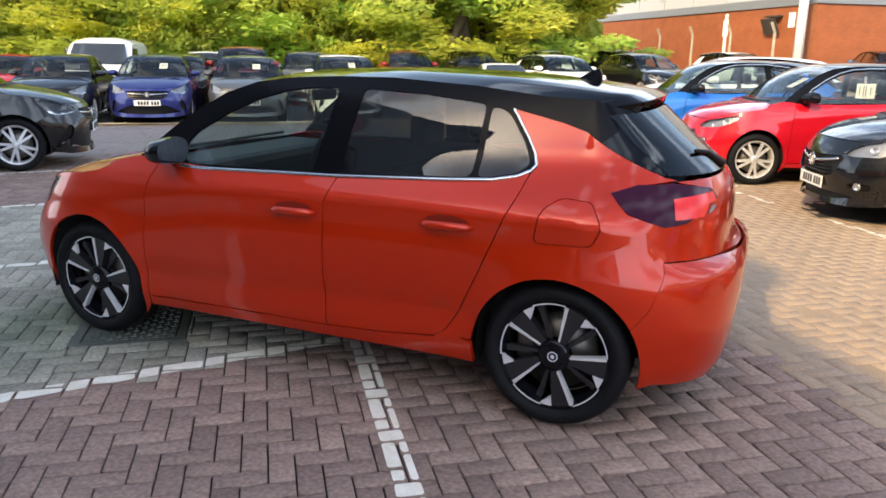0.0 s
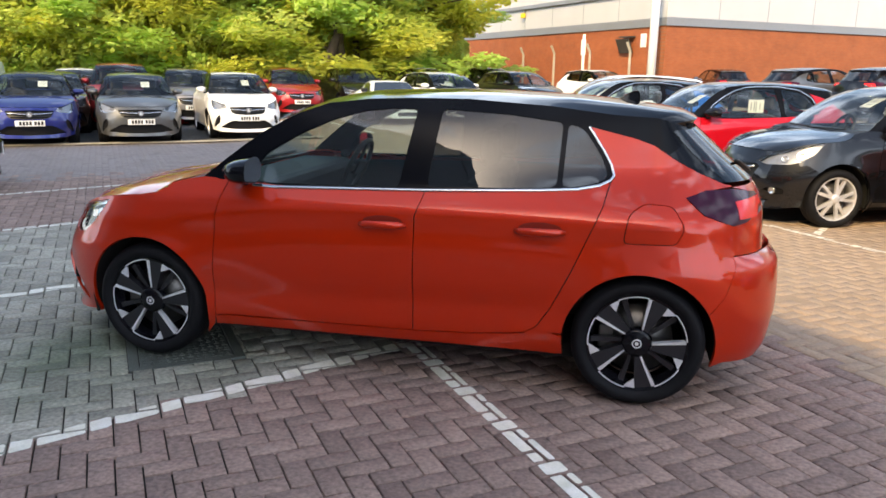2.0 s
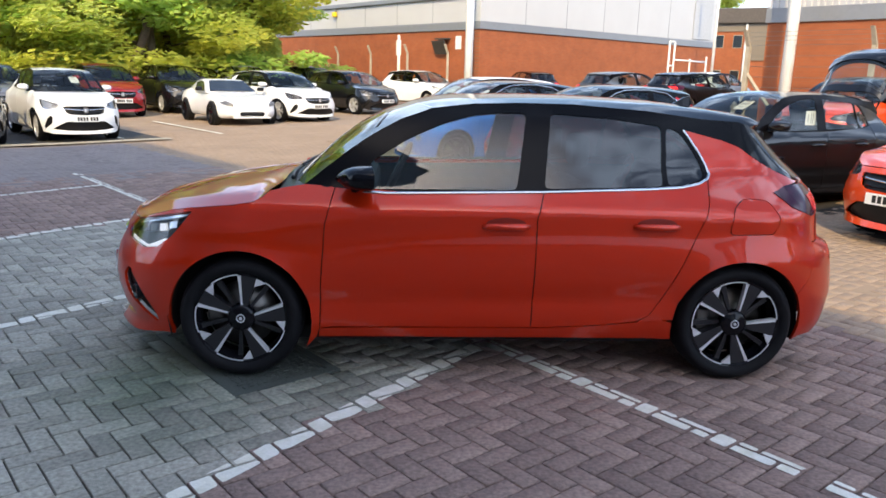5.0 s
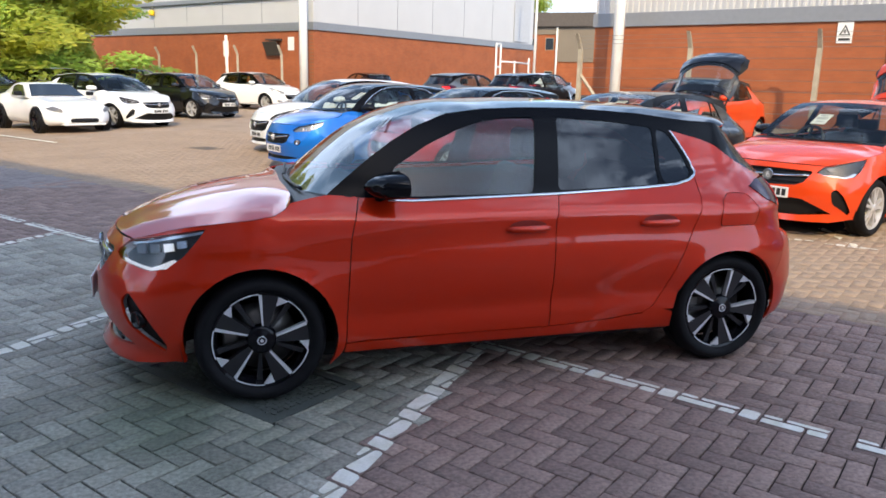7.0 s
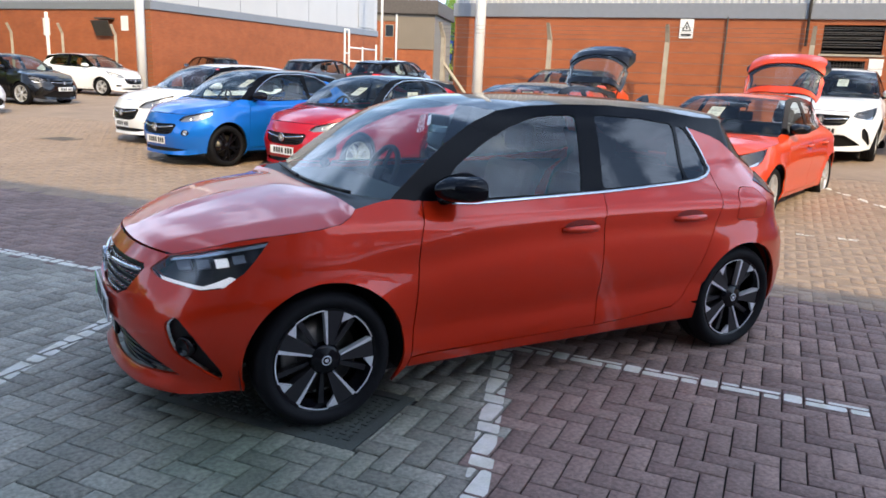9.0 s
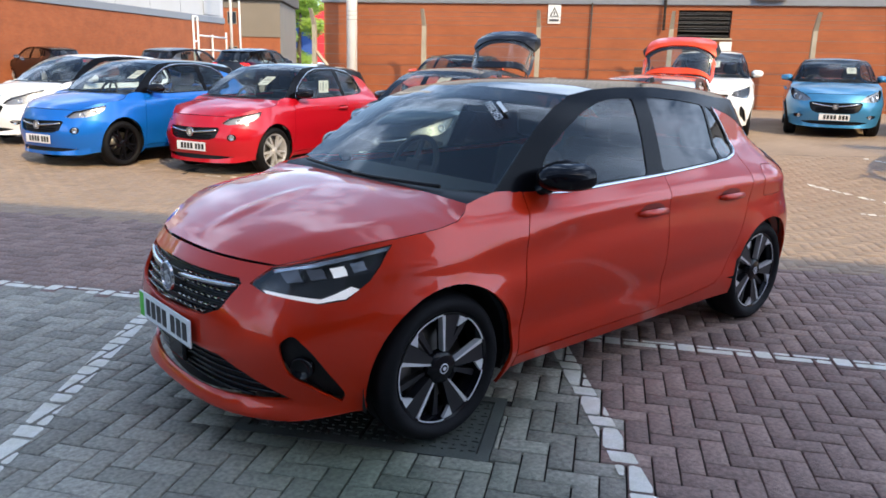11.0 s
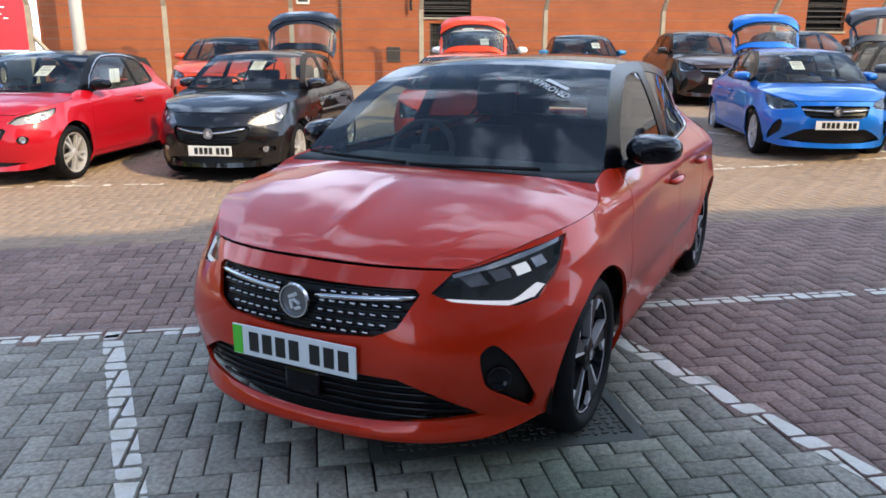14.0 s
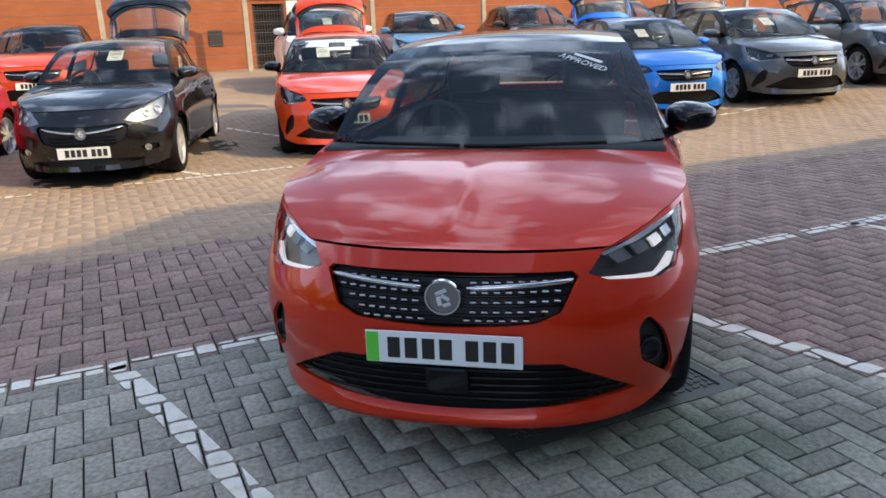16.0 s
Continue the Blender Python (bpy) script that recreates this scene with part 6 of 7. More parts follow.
def fence_post(a, q, h, stay=0.0, name="fence_post"):
    p = site(a, q)
    z = float(rise(p.x, p.y))
    ob = tagged(new(name), "weathered concrete fence post with a cranked top", "fence post", "fence posts")
    ob.matrix_basis = Matrix.Translation((p.x, p.y, z)) @ SITE.to_3x3().to_4x4()
    lean = 0.02 * math.sin(a * 3.1)
    v = []
    for zz, y, w in ((-0.3, 0, 0.065), (h * 0.5, lean * 0.5, 0.062), (h - 0.45, lean, 0.058), (h - 0.1, lean + 0.22, 0.048), (h, lean + 0.30, 0.045)):
        v += [(-w, y - w, zz), (w, y - w, zz), (w, y + w, zz), (-w, y + w, zz)]
    f = [(4 * k + i, 4 * k + (i + 1) % 4, 4 * k + 4 + (i + 1) % 4, 4 * k + 4 + i) for k in range(4) for i in range(4)] + [(16, 17, 18, 19)]
    sheet("shaft", v, f, CONCRETE, ob, smooth=False)
    if stay:
        sheet("stay", *tube([(0, 0, h * 0.55), (-stay, 0.02, 0.0)], 0.055, 4), CONCRETE, ob, smooth=False)
    return ob


POSTS = [8.35, 4.95, 1.62, -2.0, -5.65, -9.3, -12.95, -16.6, -20.2]
for i, a in enumerate(POSTS):
    fence_post(a, FQ, 2.60, 1.2 if i == 0 else 0.0)
fence = tagged(new("wire_fence"), "thin wire mesh fence strung between concrete posts", "fence")
p0 = site(8.35, FQ)
lines = []
for zz in np.arange(0.15, 2.2, 0.29):
    lines.append(tube([site(a, FQ - 0.07, float(rise(*site(a, FQ).xy)) + zz) for a in POSTS], 0.006, 4))
for k, (v, f) in enumerate(lines):
    sheet("wire", v, f, WIRE, fence, smooth=False)
for k in range(3):
    pts = [site(a, FQ + 0.12 + 0.08 * k, float(rise(*site(a, FQ).xy)) + 2.30 + 0.11 * k) for a in POSTS]
    sheet("barbed_wire", *tube(pts, 0.005, 4), WIRE, fence, smooth=False)
for k, a in enumerate((6.5, 9.6, 12.8, 16.0)):
    p = site(a, 0) + Vector((-3.0 - 3.6, -32.0 + 4.8, 0)) + D2 * 1.5
    ob = tagged(new("fence_post"), "weathered concrete fence post with a cranked top", "fence post", "fence posts")
    ob.matrix_basis = Matrix.Translation((p.x, p.y, float(rise(p.x, p.y)))) @ SITE.to_3x3().to_4x4()
    sheet("shaft", *tube([(0, 0, -0.2), (0, 0, 2.3), (0, 0.2, 2.7)], 0.07, 4), CONCRETE, ob, smooth=False)


def lamp_column(x, y, r, h, label):
    z = float(rise(x, y))
    ob = tagged(new("lamp_column"), label, "lamp post")
    ob.matrix_basis = Matrix.Translation((x, y, z))
    sheet("column", *tube([(0, 0, -0.2), (0, 0, h * 0.5), (0, 0, h)], [r, r, r * 0.8], 14), WHITE_POST, ob)
    sheet("base_plate", *tube([(0, 0, 0), (0, 0, 0.08)], r * 1.6, 14), GREY_METAL, ob)
    part("lamp_head", boxed(-0.25, 0.25, -0.12, 0.12, h, h + 0.12, 0.04), GREY_METAL, ob)
    return ob


pb = site(7.2, FQ - 0.1)
lamp_column(pb.x, pb.y, 0.16, 8.0, "tall white painted steel column beside the brick warehouse")
lamp_column(-2.45, -31.2, 0.19, 9.0, "tall white painted steel column at the hall corner")
ob = tagged(new("marker_post"), "thin white post in front of a brick wall", "post")
ob.matrix_basis = Matrix.Translation((0.8, -37.0, 0.27))
sheet("shaft", *tube([(0, 0, -0.2), (0, 0, 3.3)], 0.09, 10), WHITE_POST, ob)
ob = tagged(new("wall_unit"), "dark open window flap on the brick hall", "window flap")
ob.matrix_basis = side_hall.matrix_basis @ Matrix.Translation((2.0, -0.02, 2.75))
part("flap", boxed(-0.5, 0.5, -0.35, -0.30, -0.35, 0.35, 0.01, Matrix.Rotation(radians(25), 4, "X")), LOUVRE, ob)
part("bracket", boxed(-0.45, 0.45, -0.3, 0.0, 0.25, 0.32), LOUVRE, ob)

RED_AT, BLUE_AT = (-48.4, -77.3), (-45.5, -79.0)
# site gate, pay signs and banners beyond the fence corner
gate = tagged(new("yard_gate"), "white tubular steel yard gate", "gate")
gp = Vector((-13.0, -34.7, 0))
gate.matrix_basis = Matrix.Translation((gp.x, gp.y, float(rise(gp.x, gp.y)))) @ Matrix.Rotation(radians(224), 4, "Z")
for x_, h_ in ((0.0, 3.1), (0.55, 3.1), (2.4, 2.3), (4.4, 2.5)):
    sheet("upright", *tube([(x_, 0, -0.1), (x_, 0, h_)], 0.05, 8), WHITE_POST, gate)
for x0_, x1_, z_ in ((0.0, 0.55, 3.1), (0.0, 0.55, 1.9), (0.55, 4.4, 2.2), (0.55, 4.4, 1.5), (0.55, 4.4, 0.6)):
    sheet("rail", *tube([(x0_, 0, z_), (x1_, 0, z_)], 0.045, 8), WHITE_POST, gate)
flag = tagged(new("flag_pole"), "thin white pole beside the yard gate", "pole")
flag.matrix_basis = Matrix.Translation((-16.75, -38.3, float(rise(-16.75, -38.3))))
sheet("shaft", *tube([(0, 0, -0.2), (0, 0, 9.0)], [0.085, 0.06], 10), WHITE_POST, flag)
for nm, lab, x_, y_, w_, h_, zz, mt in (("red_board", "plain red advertising board on legs", *RED_AT, 4.4, 6.6, 0.8, SIGN_R), ("blue_board", "plain blue advertising board on legs", *BLUE_AT, 2.5, 7.0, 0.8, SIGN_B)):
    bd = tagged(new(nm), lab, "board")
    bd.matrix_basis = Matrix.Translation((x_, y_, float(rise(x_, y_)))) @ Matrix.Rotation(radians(-28), 4, "Z")
    part("panel", boxed(-w_ / 2, w_ / 2, -0.03, 0.03, zz, zz + h_, 0.01), mt, bd)
    for k in range(5 if nm == "blue_board" else 0):
        part("rib", boxed(-w_ / 2 + 0.1 + 0.36 * k, -w_ / 2 + 0.22 + 0.36 * k, 0.03, 0.07, zz + 0.05, zz + h_ - 0.05), mt, bd)
    for bx_, bz_, bw_ in ((0.35, 4.4, 0.3), (-0.3, 4.0, 0.22), (0.1, 5.1, 0.4)) if nm == "red_board" else ():
        part("bar", boxed(bx_ - bw_, bx_ + bw_, 0.03, 0.036, bz_, bz_ + 0.14), SIGN_W, bd, "plain white bar")
    for sx in (-w_ / 2 + 0.1, w_ / 2 - 0.1):
        sheet("leg", *tube([(sx, 0, -0.1), (sx, 0, zz + 0.2)], 0.04, 8), GREY_METAL, bd)

# ---- trees ----
BARK = mat("bark", (0.10, 0.075, 0.055), rough=0.95, vary=0.3, vscale=8, bump=0.6, bscale=40)


def leaf_mat(name, a, b):
    m = mat(name, a, rough=0.42, second=(b, "island"), vary=0.22, vscale=0.55, spec=0.5)
    p = m.node_tree.nodes["Principled BSDF"]
    p.inputs["Subsurface Weight"].default_value = 0.0
    nt = m.node_tree
    tl, ad = nt.nodes.new("ShaderNodeBsdfTranslucent"), nt.nodes.new("ShaderNodeMixShader")
    ad.inputs[0].default_value = 0.55
    src = p.inputs["Base Color"].links[0].from_socket
    nt.links.new(src, tl.inputs["Color"])
    nt.links.new(p.outputs[0], ad.inputs[1])
    nt.links.new(tl.outputs[0], ad.inputs[2])
    nt.links.new(ad.outputs[0], nt.nodes["Material Output"].inputs[0])
    return m


LEAVES = [leaf_mat("leaf_green", (0.32, 0.50, 0.09), (0.56, 0.72, 0.16)),
          leaf_mat("leaf_yellow", (0.52, 0.57, 0.09), (0.72, 0.70, 0.12)),
          leaf_mat("leaf_olive", (0.40, 0.51, 0.09), (0.62, 0.66, 0.13))]


def leaf_cloud(rng, centres, radii, count, size):
    """Many small folded leaves scattered through rounded clumps."""
    n = count
    which = rng.integers(0, len(centres), n)
    d = rng.normal(size=(n, 3))
    d /= np.linalg.norm(d, axis=1, keepdims=True)
    r = radii[which] * (0.55 + 0.5 * rng.random(n))
    c = centres[which] + d * r[:, None] * np.array((1, 1, 0.8))
    up = d * 0.6 + rng.normal(size=(n, 3)) * 0.6 + np.array(TO_SUN) * 1.3
    up /= np.linalg.norm(up, axis=1, keepdims=True)
    t = np.cross(up, rng.normal(size=(n, 3)))
    t /= np.linalg.norm(t, axis=1, keepdims=True)
    b = np.cross(up, t)
    s = size * (0.6 + 0.8 * rng.random(n))[:, None]
    v = np.stack([c - t * s, c + b * s * 0.45 - up * s * 0.12, c + t * s, c - b * s * 0.45 - up * s * 0.12], 1).reshape(-1, 3)
    k = np.arange(n) * 4
    f = np.stack([k, k + 1, k + 2, k + 3], 1)
    return v, f


def cloud_mesh(name, v, f, material):
    me = bpy.data.meshes.new(name)
    me.vertices.add(len(v))
    me.vertices.foreach_set("co", v.astype(np.float32).ravel())
    me.loops.add(f.size)
    me.loops.foreach_set("vertex_index", f.astype(np.int32).ravel())
    me.polygons.add(len(f))
    me.polygons.foreach_set("loop_start", np.arange(0, f.size, f.shape[1], dtype=np.int32))
    me.update(calc_edges=True)
    me.materials.append(material)
    return me


def tree(seed, h, spread, material, m, label):
    rng = np.random.default_rng(seed)
    root = tagged(new("tree"), label, "tree", "trees along the yard edge")
    root.matrix_basis = m
    lean = rng.normal(size=2) * 0.25
    trunk = tube([(0, 0, -0.3), (lean[0] * 0.3, lean[1] * 0.3, h * 0.25), (lean[0], lean[1], h * 0.55), (lean[0] * 1.5, lean[1] * 1.5, h * 0.9)], [0.20, 0.16, 0.10, 0.03], 9)
    sheet("trunk", *trunk, BARK, root)
    tips, rad = [], []
    for k in range(7):
        a, z0 = rng.random() * 2 * math.pi, h * (0.10 + 0.115 * k)
        ln = spread * (1.05 - 0.45 * abs(k / 6 - 0.35)) * (0.7 + 0.5 * rng.random())
        e = np.array((math.cos(a) * ln, math.sin(a) * ln, z0 + ln * 0.35))
        s = np.array((lean[0] * z0 / h, lean[1] * z0 / h, z0))
        sheet("limb", *tube([s, (s + e) / 2 + np.array((0, 0, 0.15)), e], [0.07, 0.045, 0.015], 6), BARK, root)
        for q in (0.35, 0.55, 0.75, 1.0):
            tips.append(s + (e - s) * q + rng.normal(size=3) * 0.3)
            rad.append(0.55 + 0.5 * rng.random())
    for k in range(10):
        tips.append(np.array((lean[0], lean[1], h * (0.6 + 0.38 * rng.random()))) + rng.normal(size=3) * np.array((0.7, 0.7, 0.2)))
        rad.append(0.7 + 0.4 * rng.random())
    v, f = leaf_cloud(rng, np.array(tips), np.array(rad), 12600, 0.116)
    cr = new("crown", cloud_mesh("crown", v, f, material))
    cr.parent = root
    return root


protos = [tree(11 + k, 8.5 + (k % 3), 2.3 + 0.25 * (k % 2), LEAVES[(0, 1, 2, 0, 1)[k]], Matrix.Translation((0, 0, 0)), ("green leafy tree at the yard edge", "yellowing autumn tree at the yard edge", "olive green tree at the yard edge", "green leafy tree at the yard edge", "yellowing autumn tree at the yard edge")[k]) for k in range(5)]
edge_line = along([(37.0, -12.0, 0), (27.5, -17.0, 0), (19.5, -22.0, 0), (12.0, -28.5, 0), (7.8, -35.0, 0), (8.2, -41.0, 0)])
rngt = random.Random(5)
n_trees = 46
for k in range(n_trees - 8):
    p = edge_line((k + 0.3 * rngt.random()) / n_trees)
    off = rngt.uniform(-0.3, 2.2) if k % 2 else rngt.uniform(3.0, 6.0)
    if k > 30:
        off = rngt.uniform(-1.4, 0.0)
    p = p + np.array((0.55, -0.75, 0)) * off
    m = Matrix.Translation((p[0], p[1], float(rise(p[0], p[1])))) @ Matrix.Rotation(rngt.random() * 6.28, 4, "Z") @ Matrix.Diagonal((1.25, 1.25, (1.35 if k % 2 else 1.75) * 0.55, 1))
    src = protos[(0, 1, 3, 2, 4, 0, 1, 2)[k % 8]] if k < 37 else protos[(2, 3, 2, 0)[k % 4]]
    if k < 5:
        protos[k].matrix_basis = m
    else:
        copy_thing(src, m)
# tangled hedge and undergrowth along the foot of the trees
rng = np.random.default_rng(77)
for leaf, nm, n_clumps, n_leaves, top, lab in ((LEAVES[0], "undergrowth", 480, 100000, 2.8, "tangled green undergrowth below the trees"),
                                               (LEAVES[1], "hedge", 420, 90000, 5.0, "yellowing overgrown hedge along the yard edge"),
                                               (LEAVES[2], "hedge", 440, 95000, 5.2, "olive green overgrown hedge along the yard edge")):
    cs, rs = [], []
    for k in range(n_clumps):
        u = rng.random() * (1.0 if leaf is not LEAVES[1] else 0.85)
        p = edge_line(u) + np.array((-0.55, 0.75, 0)) * rng.uniform(-1.9, 0.8)
        cs.append((p[0], p[1], float(rise(p[0], p[1])) + rng.uniform(0.1, top)))
        rs.append(rng.uniform(0.35, 0.95))
    v, f = leaf_cloud(rng, np.array(cs), np.array(rs), n_leaves, 0.118)
    tagged(new(nm, cloud_mesh(nm, v, f, leaf)), lab, "hedge" if nm == "hedge" else "undergrowth", kind="stuff")
# trees beyond the buildings
for k, (x, y) in enumerate(((-42, -74), (-36, -80), (-30, -84), (-25, -88), (-40, 13), (-44, 18), (-38, 9), (-46, 24))):
    copy_thing(protos[(0, 2, 3, 0)[k % 4]], Matrix.Translation((x, y, 0.4)) @ Matrix.Rotation(k * 1.3, 4, "Z") @ Matrix.Diagonal((1.2, 1.2, 1.2, 1)))

# ---- parked cars ----
WHITE = paint("white", (0.76, 0.77, 0.78), 0.0)
RED = paint("red", (0.44, 0.004, 0.014), 0.15)
DKRED = paint("dark_red", (0.28, 0.012, 0.016), 0.2)
BLUE = paint("blue", (0.005, 0.14, 0.56), 0.3)
NAVY = paint("navy", (0.012, 0.020, 0.14), 0.4)
SKYBLUE = paint("bright_blue", (0.006, 0.13, 0.52), 0.3)
PALE = paint("steel_blue", (0.05, 0.22, 0.42), 0.4)
BLACKP = paint("black", (0.004, 0.004, 0.0055), 0.2)
GREY = paint("grey", (0.085, 0.088, 0.092), 0.5)
LGREY = paint("silver_grey", (0.20, 0.20, 0.21), 0.5)
BROWN = paint("brown", (0.045, 0.022, 0.014), 0.4)
FLAME = paint("flame_orange", (0.68, 0.055, 0.005), 0.15)


def vary_spec(**kw):
    s = dict(HATCH)
    s.update(kw)
    return s


def parked(name, label, paint_mat, wheel_at, heading, scale=(1, 1, 1), side=1, tyre=0.308, **kw):
    """Parks a car so that its front wheel (side +1: left, -1: right, 0: midway) stands at wheel_at, facing heading degrees."""
    spec = vary_spec(tyre=tyre, **(CITY if kw.get("doors") == 3 else {}))
    z = float(rise(*wheel_at))
    m = Matrix.Translation((wheel_at[0], wheel_at[1], z)) @ Matrix.Rotation(radians(heading), 4, "Z") @ Matrix.Translation((-1.269 * scale[0], -0.80 * side * scale[1], 0))
    kw.setdefault("group", "parked cars")
    return car(name, label, paint_mat, m, spec=spec, scale=scale, **kw)


def white_van(at, heading):
    """A panel van: rounded box body with a sloped bonnet, glass, lamps and wheels."""
    z = float(rise(*at))
    root = tagged(new("white_van"), "white panel van parked in front of the trees", "van", "parked cars")
    root.matrix_basis = Matrix.Translation((at[0], at[1], z)) @ Matrix.Rotation(radians(heading), 4, "Z") @ Matrix.Translation((-1.55, 0, 0))
    side = [(2.33, 0.28), (2.38, 0.55), (2.32, 0.86), (2.12, 1.02), (1.62, 1.16), (1.02, 1.80), (0.82, 1.90), (0.2, 1.94), (-2.2, 1.92), (-2.30, 1.80), (-2.34, 0.9), (-2.32, 0.28)]
    v, f, n = [], [], len(side)
    for y, dz in ((-1, 0), (-0.9, 0), (-0.5, 0), (0, 0), (0.5, 0), (0.9, 0), (1, 0)):
        for x, zz in side:
            half = 0.95 - 0.10 * max(0, (zz - 1.0) / 0.94) ** 1.3
            cr = 1.0 - 0.10 * (abs(y) ** 6) * (1 if zz > 1.7 else 0.3)
            v.append((x * (1 - 0.05 * abs(y) ** 5 * (x > 1)), y * half, zz * (cr if zz > 1.7 else 1)))
    for j in range(6):
        for i in range(n):
            f.append((j * n + i, (j + 1) * n + i, (j + 1) * n + (i + 1) % n, j * n + (i + 1) % n))
    f += [tuple(range(n)), tuple(range(6 * n, 7 * n))[::-1]]
    body = sheet("body", v, f, WHITE, root, sharp=32)
    wv = [(1.645 - 0.55 * r - 0.05 * abs(y) ** 5 + 0.012, y * (0.83 - 0.13 * r), 1.185 + 0.565 * r + 0.014) for r in (0, 0.5, 1) for y in np.linspace(-1, 1, 9)]
    wf = [(r * 9 + k, r * 9 + k + 1, r * 9 + k + 10, r * 9 + k + 9) for r in range(2) for k in range(8)]
    sheet("windscreen", wv, wf, DARK_GLASS, root, "dark raked windscreen glass")
    for y0, y1 in ((0.62, 0.02), (-0.02, -0.60)):
        sheet("wiper", *tube([(1.63 - 0.09 * y * y, y, 1.215) for y in np.linspace(y0, y1, 5)], 0.012, 5), BLACK_TRIM, root, "black wiper arm")
    for sd in (1, -1):
        part("side_window", boxed(0.35, 1.18, sd * 0.915 - 0.012, sd * 0.915 + 0.012, 1.18, 1.62, 0.01, Matrix.Translation((0, sd * 0.02, 0))), DARK_GLASS, root, "dark door window")
        part("headlamp", boxed(2.02, 2.30, sd * 0.76 - 0.13, sd * 0.76 + 0.13, 0.80, 0.98, 0.04), LAMP_IN, root, "clear headlamp")
        part("door_mirror", boxed(1.0, 1.14, sd * 1.04 - 0.09, sd * 1.04 + 0.09, 1.12, 1.36, 0.03), BLACK_TRIM, root, "black door mirror")
        for x in (1.55, -1.45):
            wheel(root, x, sd, 0.335, 0.90, "silver", lod=0)
    part("bumper", boxed(2.20, 2.41, -0.86, 0.86, 0.26, 0.48, 0.05), BLACK_TRIM, root, "black lower bumper")
    part("grille", boxed(2.30, 2.375, -0.45, 0.45, 0.62, 0.76, 0.02), BLACK_TRIM, root, "black grille")
    return root


def roadster(at, heading):
    """A low two-seat roadster with a folding hard top; its right front wheel stands at at."""
    z = float(rise(*at))
    root = tagged(new("white_roadster"), "white two-seat roadster with a hard top and dark wheels", "car", "parked cars")
    root.matrix_basis = Matrix.Translation((at[0], at[1], z)) @ Matrix.Rotation(radians(heading), 4, "Z") @ Matrix.Translation((-1.155, 0.80, 0))
    top = pchip([(-1.96, 0.72), (-1.90, 0.86), (-1.70, 0.93), (-1.0, 0.92), (-0.3, 0.87), (0.45, 0.88), (1.0, 0.81), (1.5, 0.72), (1.80, 0.62), (1.96, 0.50)])
    wide = pchip([(-1.96, 0.58), (-1.85, 0.74), (-1.55, 0.84), (-1.15, 0.865), (-0.5, 0.82), (0.2, 0.82), (0.8, 0.85), (1.15, 0.865), (1.55, 0.80), (1.80, 0.66), (1.96, 0.46)])
    xs = np.concatenate([np.linspace(-1.96, -1.6, 7), np.linspace(-1.5, 1.5, 25), np.linspace(1.58, 1.96, 8)])
    ring = [(0, 1.0, 0), (0.35, 0.997, 0), (0.62, 0.98, 0), (0.80, 0.95, 1), (0.92, 0.86, 0.6), (0.975, 0.70, 0), (1.0, 0.45, 0), (0.985, 0.22, 0), (0.93, 0.06, 0), (0.85, 0.0, 0)]
    ring = ring + [(-a, b, c) for a, b, c in ring[:0:-1]]
    v, f, n = [], [], len(ring)
    for x in xs:
        t, w = float(top(x)), float(wide(x))
        low = 0.20 + 0.08 * max(0.0, abs(x) - 1.6) / 0.36
        bulge = 0.05 * math.exp(-((abs(x) - 1.15) / 0.34) ** 2)
        v += [(x, a * w, low + (t - low) * b + bulge * c) for a, b, c in ring]
    for j in range(len(xs) - 1):
        f += [(j * n + i, j * n + (i + 1) % n, (j + 1) * n + (i + 1) % n, (j + 1) * n + i) for i in range(n)]
    f += [tuple(range(n))[::-1], tuple(range((len(xs) - 1) * n, len(xs) * n))]
    body = sheet("body", v, f, WHITE, root, sharp=50)
    # hard top with its windscreen frame and rear buttresses
    line = [(0.52, 0.86), (0.20, 1.045), (-0.08, 1.185), (-0.20, 1.215), (-0.55, 1.228), (-0.85, 1.20), (-1.05, 1.13), (-1.35, 1.00), (-1.62, 0.90)]
    v, f = [], []
    for x, zz in line:
        k = (zz - 0.86) / 0.37
        base, hi = 0.735 - 0.10 * max(0, -x - 0.8), 0.735 - 0.20 * k - 0.10 * max(0, -x - 0.8)
        v += [(x, base, 0.84), (x, hi + 0.015, zz - 0.05), (x, hi - 0.04, zz - 0.012), (x, hi * 0.5, zz), (x, 0, zz + 0.006), (x, -hi * 0.5, zz), (x, -hi + 0.04, zz - 0.012), (x, -hi - 0.015, zz - 0.05), (x, -base, 0.84)]
    for j in range(len(line) - 1):
        f += [(j * 9 + i, (j + 1) * 9 + i, (j + 1) * 9 + i + 1, j * 9 + i + 1) for i in range(8)]
    hard = sheet("hard_top", v, f, WHITE, root, "white folding hard top", sharp=40)
    sheet("windscreen", [(0.475, 0.66, 0.895), (0.475, -0.66, 0.895), (-0.045, -0.51, 1.178), (-0.045, 0.51, 1.178), (0.50, 0.34, 0.905), (0.50, -0.34, 0.905), (-0.035, 0.25, 1.19), (-0.035, -0.25, 1.19)],
          [(0, 4, 6, 3), (4, 5, 7, 6), (5, 1, 2, 7)], DARK_GLASS, root, "dark windscreen glass")
